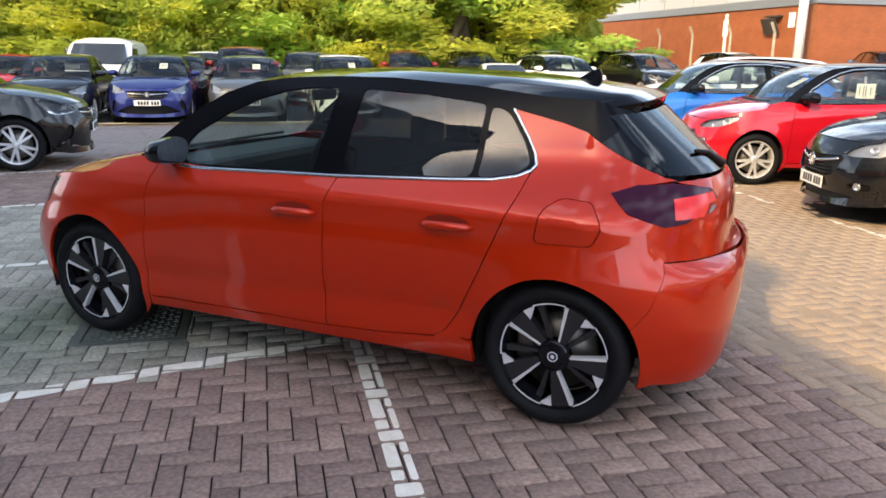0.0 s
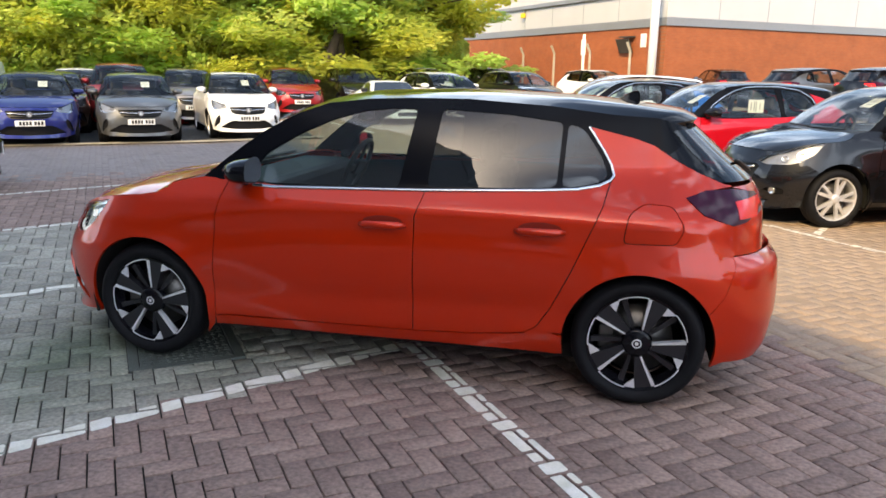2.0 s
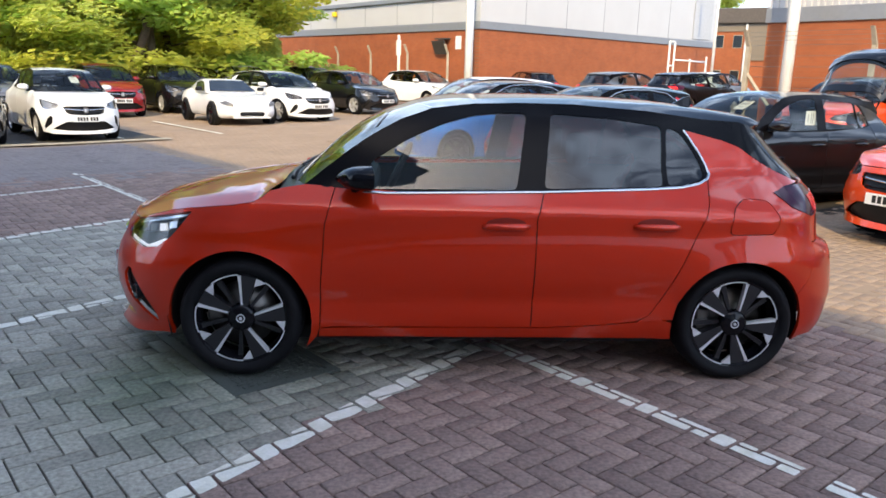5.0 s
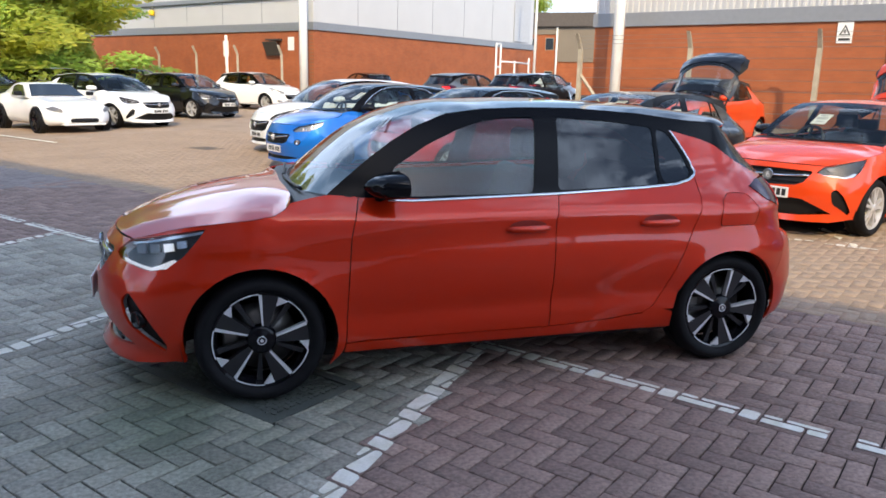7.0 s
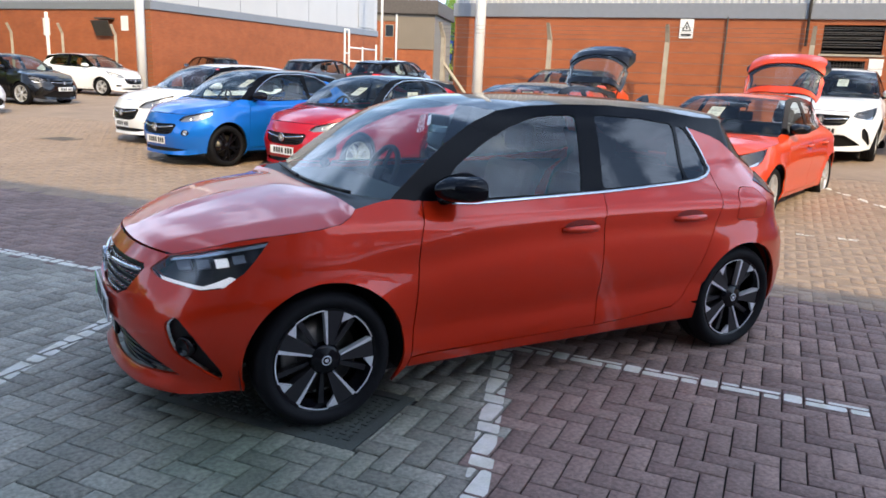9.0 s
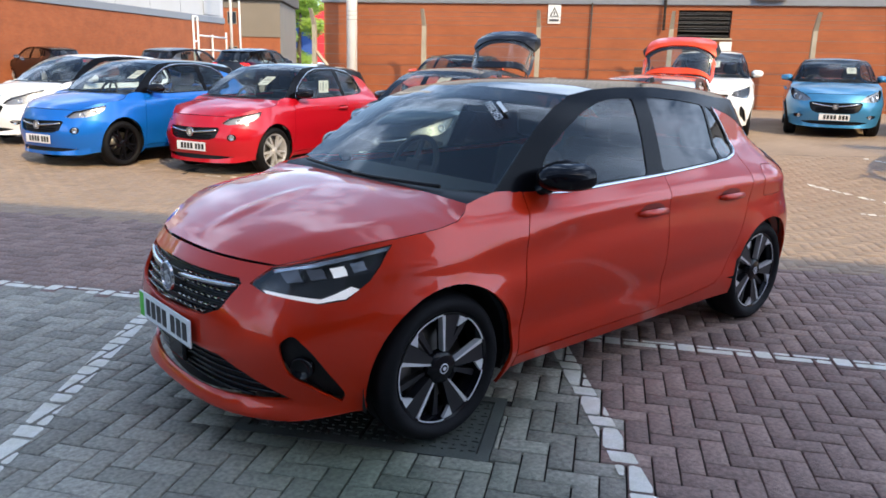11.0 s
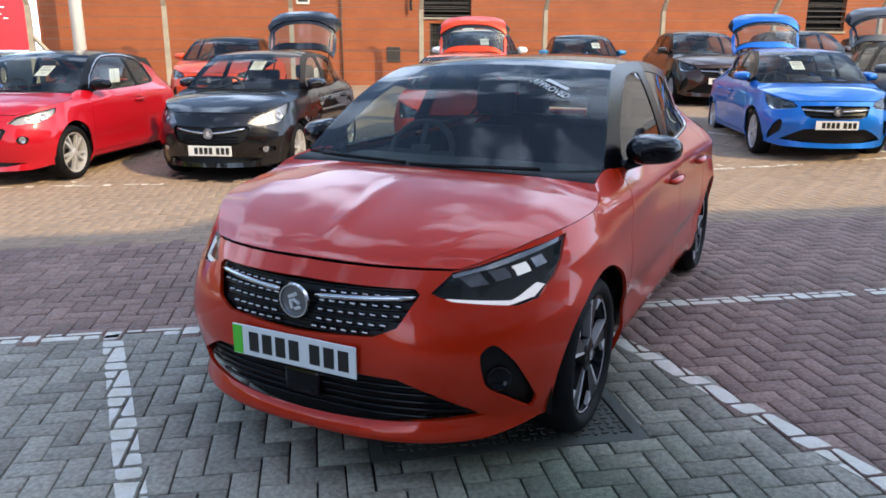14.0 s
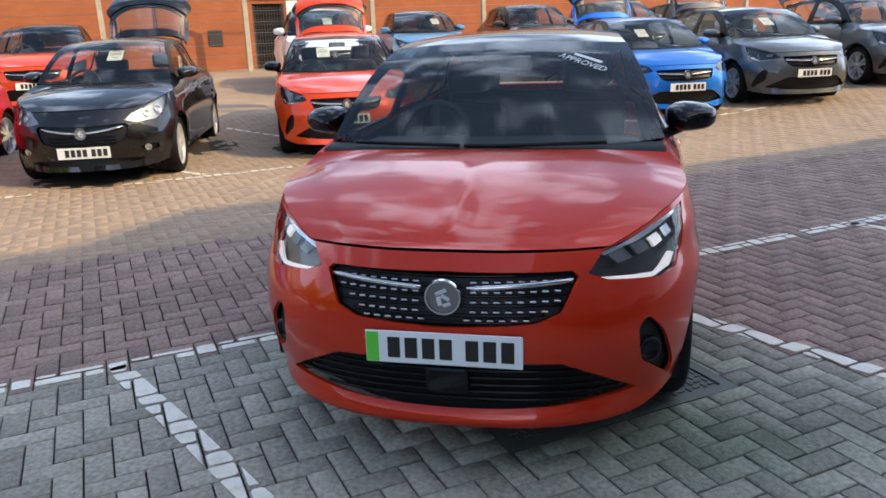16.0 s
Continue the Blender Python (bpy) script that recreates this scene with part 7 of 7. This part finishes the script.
    for sd in (1, -1):
        sheet("side_window", [(0.30, sd * 0.752, 0.895), (-0.60, sd * 0.752, 0.895), (-0.66, sd * 0.645, 1.11), (-0.52, sd * 0.605, 1.165), (-0.16, sd * 0.612, 1.15)], [(0, 1, 2, 3, 4)], DARK_GLASS, root, "dark door window", smooth=False)
        sheet("headlamp", [(1.60, sd * 0.80, 0.625), (1.82, sd * 0.665, 0.565), (1.915, sd * 0.51, 0.53), (1.885, sd * 0.495, 0.60), (1.72, sd * 0.645, 0.68)], [(0, 1, 2, 3, 4)], LAMP_GREY, root, "slim dark headlamp", smooth=False)
        part("door_mirror", boxed(0.22, 0.34, sd * 0.90 - 0.09, sd * 0.90 + 0.09, 0.90, 1.01, 0.03), BLACK_TRIM, root, "black door mirror")
        for x in (1.155, -1.155):
            # no opening in the body: a black disc gives the shade of the arch
            v, f = tube([(x, sd * 0.70, 0.315), (x, sd * 0.868, 0.315)], 0.345, 28)
            sheet("wheel_arch", v, f, BLACK_TRIM, body, "black disc standing for the shaded wheel arch", sharp=40)
            wheel(root, x, sd, 0.308, 0.885, "black", lod=0)
    part("grille", boxed(1.83, 1.975, -0.36, 0.36, 0.27, 0.40, 0.05), BLACK_TRIM, root, "wide black grille mouth")
    part("lip", boxed(1.70, 1.99, -0.52, 0.52, 0.215, 0.265, 0.02), WHITE, root)
    part("number_plate", boxed(1.965, 1.99, -0.24, 0.24, 0.395, 0.485, 0.004), PLATE_W, root, "white number plate")
    return root


CITY = dict(
    front_window=[(0.70, 0.970), (0.59, 1.105), (0.42, 1.212), (0.24, 1.29), (0.08, 1.335), (-0.1, 1.347), (-0.40, 1.348), (-0.46, 0.986)],
    rear_window=[(-0.50, 1.347), (-0.53, 0.992), (-0.93, 1.012), (-1.04, 1.07), (-1.02, 1.15), (-0.93, 1.25), (-0.80, 1.308)],
    quarter_window=None, taper=0.24)
H1, H2, H3 = 20, 127, 132
SMALL = (0.91, 0.98, 1.01)
parked("black_hatchback", "black hatchback parked with its boot lid open", BLACKP, (-3.37, -4.18), H1, (0.99, 0.98, 1.02), lod=1, open_boot=True, papers=((0.42, 0.02, 0), (-0.1, 0.66, 1)), plate_z=0.355, bright_lamps=True, front="old")
parked("red_city_car", "bright red three-door city car with a black roof", RED, (-1.80, -6.17), H1, SMALL, lod=1, roof_mat=BLACK_GLOSS, mirror_mat=BLACK_GLOSS, plate_z=0.375, bright_lamps=True, front="city", doors=3, papers=((0.55, 0.1, 0), (-0.1, 0.66, 1)))
parked("blue_city_car", "bright blue city car with black wheels and roof", SKYBLUE, (-0.38, -7.81), H1, SMALL, lod=1, roof_mat=BLACK_GLOSS, mirror_mat=BLACK_GLOSS, wheel_style="black", plate_z=0.375, bright_lamps=True, front="city", doors=3, papers=((0.50, 0.3, 0),))
parked("white_hatchback", "white hatchback beside a bright blue city car", WHITE, (-0.3, -10.6), H1, (1.0, 0.99, 1.02), bright_lamps=True, front="old", plate_z=0.355)
parked("flame_hatchback", "flame orange hatchback parked with its boot lid open", FLAME, (-5.25, -2.03), 22, lod=1, open_boot=True, papers=((0.55, -0.2, 0),), mirror_mat=BLACK_GLOSS)
parked("blue_hatchback", "blue hatchback parked with its boot lid open", BLUE, (-7.45, 0.57), H1, side=-1, lod=1, open_boot=True, papers=((0.55, -0.1, 0),))
parked("grey_hatchback", "grey metallic hatchback parked with its boot open", GREY, (-8.50, 2.41), H1, (1.06, 1.02, 1.02), side=-1, lod=1, open_boot=True, papers=((0.55, 0.1, 0),))
parked("grey_hatchback", "dark grey hatchback parked with its boot open", GREY, (-10.0, 4.6), H1, (1.06, 1.02, 1.02), side=-1, open_boot=True)
parked("steel_blue_hatchback", "steel blue small hatchback parked by the fence", PALE, (-12.2, -3.3), 26, (0.98, 0.98, 1.02), side=0, lod=1, bright_lamps=True, front="old", plate_z=0.355, papers=((0.55, 0.3, 0),))
parked("flame_hatchback", "flame orange hatchback beside the fence", FLAME, (-7.05, -8.85), 30, side=0, roof_mat=BLACK_GLOSS)
parked("white_mpv", "white people carrier parked by the fence", WHITE, (-10.3, -4.9), 28, (1.06, 1.02, 1.12), side=0, tyre=0.325, papers=((0.55, 0.1, 0),))
parked("brown_mpv", "dark brown small car parked by the fence", BROWN, (-13.1, -0.9), 26, (0.98, 0.98, 1.06), side=0)
parked("brown_hatchback", "dark brown hatchback parked by the fence", BROWN, (-14.2, 1.1), 26, (0.98, 0.98, 1.06), side=0)
parked("black_hatchback", "black hatchback parked by the fence", BLACKP, (-15.4, 3.1), 26, side=0)

parked("grey_hatchback", "grey hatchback in a tarmac bay", GREY, (9.1, -10.6), H2, (1.05, 1.02, 1.02), side=0, bright_lamps=True, papers=((0.55, 0.2, 0),))
parked("white_small_car", "white small hatchback in a tarmac bay", WHITE, (7.5, -12.3), H2, (1.0, 0.97, 1.05), side=0, bright_lamps=True, papers=((0.55, 0.2, 0),))
parked("navy_hatchback", "navy blue hatchback in a tarmac bay", NAVY, (10.7, -9.3), H2, (1.04, 1.02, 1.02), side=0, bright_lamps=True, papers=((0.55, 0.2, 0),))
parked("black_hatchback", "black hatchback in a tarmac bay", BLACKP, (12.2, -8.0), H2, (1.0, 1.0, 1.01), side=0, bright_lamps=True)
parked("black_suv", "black car nosing out beside the building", BLACKP, (6.72, -2.9), 222, (1.05, 1.02, 1.08), side=-1, tyre=0.335, lod=1, wheel_style="silver")
parked("red_suv", "dark red sports utility car in the car park", DKRED, (9.5, -20.0), H2, (1.06, 1.03, 1.13), side=0, tyre=0.335)
parked("black_suv", "black sports utility car in the car park", BLACKP, (8.0, -22.4), H2, (1.06, 1.03, 1.13), side=0, tyre=0.335)
roadster((5.68, -16.75), 122)
parked("white_estate", "white estate car in a row of cars", WHITE, (4.14, -18.13), H3, (1.16, 1.04, 1.02), side=-1, tyre=0.33)
parked("black_saloon", "black hatchback in a row of cars", BLACKP, (2.19, -21.8), H3, (1.05, 1.02, 1.02), side=-1, tyre=0.325)
parked("white_hatchback", "white five-door hatchback in a row of cars", WHITE, (-0.47, -27.24), H3, (1.06, 1.02, 1.05), side=-1, tyre=0.32, bright_lamps=True, front="old", plate_z=0.355)
white_van((16.35, -13.05), H2)
parked("red_hatchback", "red hatchback in the car park", RED, (15.6, -9.2), H2, side=0)
parked("dark_saloon", "dark olive car in the car park", BROWN, (12.3, -11.8), H2, (1.05, 1.0, 1.03), side=0)
parked("white_suv", "white sports utility car in the car park", WHITE, (13.9, -14.8), H2, (1.04, 1.0, 1.1), side=0, tyre=0.33)
parked("red_mpv", "faded red people carrier in the car park", DKRED, (11.6, -13.6), H2, (1.05, 1.03, 1.2), side=0, tyre=0.32)
parked("silver_car", "silver grey people carrier in the car park", LGREY, (11.1, -16.1), H2, (1.0, 1.0, 1.12), side=0)
parked("silver_hatchback", "pale silver hatchback in the car park", LGREY, (10.4, -17.6), H2, side=0)
parked("black_hatchback", "black hatchback in a far row", BLACKP, (8.0, -25.5), H2, (1.0, 1.0, 1.08), side=0)
parked("white_suv", "white sports utility car in a far row", WHITE, (6.4, -27.0), H2, (1.05, 1.0, 1.12), side=0, tyre=0.33)
parked("black_suv", "black sports utility car in a far row", BLACKP, (4.0, -30.0), H2, (1.05, 1.0, 1.12), side=0, tyre=0.33)
parked("black_estate", "black hatchback seen from behind", BLACKP, (-5.2, -33.2), -78, (1.08, 1.03, 1.08), side=0, tyre=0.33)
parked("dark_hatchback", "dark grey hatchback seen from behind", GREY, (-8.2, -22.8), 217, (1.05, 1.0, 1.02), side=0)
parked("black_hatchback", "black hatchback seen from behind", BLACKP, (-10.0, -21.2), 217, (1.05, 1.0, 1.0), side=0)
parked("white_hatchback", "white hatchback seen from behind", WHITE, (-12.6, -26.0), 217, (1.0, 1.0, 1.03), side=0)

# ---- paving, lines and covers ----
HEX = dict(cover=(-0.10, 0.98, 1.05, 1.64))
dash_dir = Vector((0.61, 0.79, 0)).normalized()
BAY_SIN = abs(D1.x * dash_dir.y - D1.y * dash_dir.x)      # a bay's width over its spacing along the line


def strip(p, q, w):
    """A straight painted strip, as its four corners in the yard's axes."""
    a, b = Vector((p.dot(D1), p.dot(D2))), Vector((q.dot(D1), q.dot(D2)))
    n = (b - a).normalized()
    n = Vector((-n.y, n.x)) * w / 2
    return [a + n, a - n, b - n, b + n]


def clip(poly, edges):
    """Cuts a convex polygon to the rectangle (a0, a1, q0, q1)."""
    for axis, lim, keep_less in ((0, edges[0], False), (0, edges[1], True), (1, edges[2], False), (1, edges[3], True)):
        out = []
        for i in range(len(poly)):
            c, d = poly[i], poly[(i + 1) % len(poly)]
            ci, di = (c[axis] <= lim) == keep_less, (d[axis] <= lim) == keep_less
            if ci:
                out.append(c)
            if ci != di:
                t = (lim - c[axis]) / (d[axis] - c[axis])
                out.append(c + (d - c) * t)
        poly = out
        if len(poly) < 3:
            return []
    return poly


STRIPS = [("bay_line", strip(site(-6.5, 0.14), site(13.0, 0.14), 0.10))]
for k in range(-1, 5):
    s0 = site(-0.24 + 2.47 * k, 0.14)
    STRIPS.append(("bay_line", strip(s0, s0 + dash_dir * 5.0, 0.10)))
for k in range(0, 5):
    s0 = site(3.72 - 2.63 * k, -4.68)
    STRIPS.append(("bay_line_worn", strip(s0, s0 - Vector((0.396, 0.919, 0)) * 4.7, 0.08)))
    STRIPS.append(("bay_line_worn", strip(s0 - D1 * 0.9, s0 + D1 * 0.9, 0.085)))



def beside(r):
    """Cuts a block to what lies outside the iron covers."""
    for h in HEX.values():
        if r[1] <= h[0] or r[0] >= h[1] or r[3] <= h[2] or r[2] >= h[3]:
            continue
        cuts = [(r[0], min(r[1], h[0]), r[2], r[3]), (max(r[0], h[1]), r[1], r[2], r[3]), (r[0], r[1], r[2], min(r[3], h[2])), (r[0], r[1], max(r[2], h[3]), r[3])]
        r = max(cuts, key=lambda c: max(0, c[1] - c[0]) * max(0, c[3] - c[2]))
        if r[1] - r[0] < 0.02 or r[3] - r[2] < 0.02:
            return None
    return r


rng = np.random.default_rng(3)
W = 0.1
SUNLIT_Q = -1.9      # past this line, near the shade edge, blocks take the sunlit tan
blocks = {"grey": [], "red": [], "lane": [], "edge": []}
near_blocks = []
na, nq = round((PA1 - PA0) / W), round((PQ1 - PQ0) / W)
for j in range(nq):
    for i in range(na):
        s = (i - j) % 4
        if s == 0:
            rect = (PA0 + i * W, PA0 + (i + 2) * W, PQ0 + j * W, PQ0 + (j + 1) * W)
        elif s == 3:
            rect = (PA0 + i * W, PA0 + (i + 1) * W, PQ0 + j * W, PQ0 + (j + 2) * W)
        else:
            continue
        ca, cq = (rect[0] + rect[1]) / 2, (rect[2] + rect[3]) / 2
        rect = beside(rect)
        if rect is None:
            continue
        p = site(ca, cq)
        rel = p - site(-0.24, 0.14)
        off = rel.x * dash_dir.y - rel.y * dash_dir.x
        grey = cq > 0.14 and 0 < off < 4.94 * BAY_SIN
        near = -1.75 < ca < 0.15 and 2.0 < cq < 3.55 and len(near_blocks) < 300
        (near_blocks if near else blocks["grey" if grey else "lane" if cq < SUNLIT_Q else "edge" if ca > 7.4 + 1.2 * random.random() else "red"]).append((rect, s == 0, grey) if near else rect)


def block_points(rect, jit):
    a0, a1, q0, q1 = rect
    g = 0.0036
    pts = []
    for inset, z in ((g + 0.0025, 0.0), (g, -0.003), (g, -0.016)):
        for a, q in ((a0 + inset, q0 + inset), (a1 - inset, q0 + inset), (a1 - inset, q1 - inset), (a0 + inset, q1 - inset)):
            pts.append((a, q, z))
    return pts


BLOCK_F = [(0, 1, 2, 3)] + [(4 * k + (i + 1) % 4, 4 * k + i, 4 * k + 4 + i, 4 * k + 4 + (i + 1) % 4) for k in range(2) for i in range(4)]


def block_array(rects):
    r = np.array(rects)
    n = len(r)
    V = np.zeros((n, 12, 3))
    g = 0.0036
    for L, (inset, z) in enumerate(((g + 0.0025, 0.0), (g, -0.003), (g, -0.016))):
        ins = inset
        V[:, 4 * L + 0] = np.stack([r[:, 0] + ins, r[:, 2] + ins, np.full(n, z)], 1)
        V[:, 4 * L + 1] = np.stack([r[:, 1] - ins, r[:, 2] + ins, np.full(n, z)], 1)
        V[:, 4 * L + 2] = np.stack([r[:, 1] - ins, r[:, 3] - ins, np.full(n, z)], 1)
        V[:, 4 * L + 3] = np.stack([r[:, 0] + ins, r[:, 3] - ins, np.full(n, z)], 1)
    c = V.mean(1)
    tilt = rng.normal(size=(n, 2)) * 0.005
    V[:, :, 2] += rng.normal(size=(n, 1)) * 0.0012 + (V[:, :, 0] - c[:, None, 0]) * tilt[:, None, 0] + (V[:, :, 1] - c[:, None, 1]) * tilt[:, None, 1]
    X = V[:, :, 0] * D1.x + V[:, :, 1] * D2.x
    Y = V[:, :, 0] * D1.y + V[:, :, 1] * D2.y
    Z = V[:, :, 2] + rise(X, Y)
    P = np.stack([X, Y, Z], -1).reshape(-1, 3)
    F = (np.array(BLOCK_F)[None] + 12 * np.arange(n)[:, None, None]).reshape(-1, 4)
    return P, F


pavement = tagged(new("pavement"), "herringbone block paving, brindle in the lane and charcoal in the bay", "paving", kind="structure")
for key, mt in (("red", BLOCK_RED), ("grey", BLOCK_GREY), ("lane", BLOCK_SUNLIT), ("edge", BLOCK_EDGE)):
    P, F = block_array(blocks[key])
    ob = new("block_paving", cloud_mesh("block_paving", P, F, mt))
    ob["kind"] = "stuff"
    ob["label"] = {"red": "brindle paving blocks", "grey": "charcoal paving blocks", "lane": "paving blocks with sunlight put into their tan", "edge": "low-contrast grey-brown paving blocks"}[key]
    ob.parent = pavement
shared = {}
for rect, lies, grey in near_blocks:
    key = (lies, grey)
    if key not in shared:
        w, h = rect[1] - rect[0], rect[3] - rect[2]
        pts = block_points((-w / 2, w / 2, -h / 2, h / 2), 0)
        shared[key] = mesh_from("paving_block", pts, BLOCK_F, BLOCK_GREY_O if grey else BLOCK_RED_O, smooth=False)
    c = site((rect[0] + rect[1]) / 2, (rect[2] + rect[3]) / 2)
    ob = new("paving_block", shared[key])
    ob.matrix_basis = Matrix.Translation((c.x, c.y, float(rise(c.x, c.y)) + random.gauss(0, 0.0012))) @ SITE.to_3x3().to_4x4() @ Euler((random.gauss(0, 0.005), random.gauss(0, 0.005), random.gauss(0, 0.004))).to_matrix().to_4x4()
    ob.parent = pavement
# paint on the tops of the blocks, broken at the joints and worn
all_rects = blocks["red"] + blocks["grey"] + blocks["lane"] + [b[0] for b in near_blocks]
centres = np.array([((r[0] + r[1]) / 2, (r[2] + r[3]) / 2) for r in all_rects])
rp = random.Random(9)
for n_strip, (nm, poly) in enumerate(STRIPS):
    pv, pf = [], []
    a, b = (np.array(poly[0]) + np.array(poly[1])) / 2, (np.array(poly[2]) + np.array(poly[3])) / 2
    ab = b - a
    t = np.clip(((centres - a) @ ab) / (ab @ ab), 0, 1)
    d = np.linalg.norm(centres - (a + t[:, None] * ab), axis=1)
    for k in np.nonzero(d < 0.2)[0]:
        r = all_rects[k]
        q = clip([Vector((x, y)) for x, y in poly], (r[0] + 0.0075, r[1] - 0.0075, r[2] + 0.0075, r[3] - 0.0075))
        if len(q) < 3:
            continue
        area = abs(sum(q[i].x * q[(i + 1) % len(q)].y - q[(i + 1) % len(q)].x * q[i].y for i in range(len(q)))) / 2
        if area < 0.0006 or (area < 0.0016 and rp.random() < 0.45) or rp.random() < (0.34 if nm == "bay_line_worn" else 0.03):
            continue
        o = len(pv)
        mid = sum(q, Vector((0, 0))) / len(q)
        worn = 1.0 - 0.16 * rp.random() ** 3
        q = [mid + (Vector(c) - mid) * worn for c in rounded([tuple(c) for c in q], 0.014, 2)]
        for c in q:
            p = site(c.x + rp.gauss(0, 0.0016), c.y + rp.gauss(0, 0.0016))
            pv.append((p.x, p.y, float(rise(p.x, p.y)) + 0.0038))
        pf.append(tuple(range(o, o + len(q))))
    if pf:
        nm = "bay_line"
        me = mesh_from(nm, pv, pf, LINE, smooth=False)
        bmx = bmesh.new()
        bmx.from_mesh(me)
        if sum(f.normal.z for f in bmx.faces) < 0:
            bmesh.ops.reverse_faces(bmx, faces=bmx.faces)
        bmx.to_mesh(me)
        bmx.free()
        tagged(new(nm, me), "worn white bay line painted over paving blocks", "line", kind="structure")
# bay lines on the tarmac and the pale kerb in front of it
slab_grid("kerb", 13.1, 13.5, -3.0, 16, 0.03, CONCRETE, "pale concrete kerb edge", "kerb")
for k in range(-1, 8):
    s0 = site(14.0, -2.2 + 2.3 * k)
    m = Matrix.Translation((s0.x, s0.y, float(rise(s0.x, s0.y)) + 0.012)) @ SITE.to_3x3().to_4x4()
    tagged(part("bay_line", boxed(0, 4.6, -0.05, 0.05, -0.004, 0.0, m=m), LINE), "white bay line on tarmac", "line", kind="structure")

IRON = mat("cast_iron", (0.095, 0.105, 0.092), rough=0.6, metal=0.3, vary=0.25, vscale=6, grain=0.2, gscale=90, bump=0.3, bscale=120)
a0, a1, q0, q1 = HEX["cover"]
mh = tagged(new("manhole_cover"), "studded cast iron double manhole cover in paving", "manhole cover")
mh.matrix_basis = SITE.copy()
bm = boxed(a0, a1, q0, q0 + 0.05, -0.02, 0.0)
box(bm, a0, a1, q1 - 0.05, q1, -0.02, 0.0)
box(bm, a0, a0 + 0.05, q0 + 0.05, q1 - 0.05, -0.02, 0.0)
box(bm, a1 - 0.05, a1, q0 + 0.05, q1 - 0.05, -0.02, 0.0)
part("frame", bm, IRON, mh)
for c0, c1 in ((a0 + 0.056, (a0 + a1) / 2 - 0.004), ((a0 + a1) / 2 + 0.004, a1 - 0.056)):
    pl = part("plate", boxed(c0, c1, q0 + 0.056, q1 - 0.056, -0.02, -0.006, 0.003), IRON, mh)
    bm = bmesh.new()
    na_, nq_ = 12, 12
    for i in range(na_):
        for j in range(nq_):
            x = c0 + (i + 0.5) * (c1 - c0) / na_
            y = q0 + 0.06 + (j + 0.5) * (q1 - q0 - 0.12) / nq_
            if (i + j) % 2:
                box(bm, x - 0.014, x + 0.014, y - 0.005, y + 0.005, -0.006, -0.001)
            else:
                box(bm, x - 0.005, x + 0.005, y - 0.014, y + 0.014, -0.006, -0.001)
    part("studs", bm, IRON, pl)
mp = site(10.6, -5.9)
m2 = tagged(new("manhole_cover"), "worn manhole cover in the sunlit lane", "manhole cover")
m2.matrix_basis = Matrix.Translation((mp.x, mp.y, float(rise(mp.x, mp.y)))) @ SITE.to_3x3().to_4x4()
part("frame", boxed(-0.40, 0.40, -0.34, 0.34, -0.01, 0.003, 0.002), SUNLIT_FILL, m2)
part("plate", boxed(-0.31, 0.31, -0.25, 0.25, 0.0, 0.006, 0.003), mat("worn_iron", (0.10, 0.075, 0.055), rough=0.8, vary=0.4, vscale=9, grain=0.2, bump=0.3), m2)
# a traffic cone between two cars in the tarmac bays
cz_ = float(rise(11.6, -16.2))
cone = tagged(new("traffic_cone"), "red traffic cone with a white band on tarmac", "traffic cone")
cone.matrix_basis = Matrix.Translation((11.6, -16.2, cz_ + 0.006))
part("base", boxed(-0.19, 0.19, -0.19, 0.19, 0.0, 0.035, 0.01), SIGN_R, cone, "red square foot")
sheet("body", *lathe([(0.145, 0.035), (0.13, 0.06), (0.05, 0.66), (0.038, 0.75), (0.02, 0.755)], 20, "z"), SIGN_R, cone)
sheet("band", *lathe([(0.106, 0.28), (0.110, 0.285), (0.079, 0.50), (0.075, 0.50)], 20, "z"), SIGN_W, cone, "white reflective band")
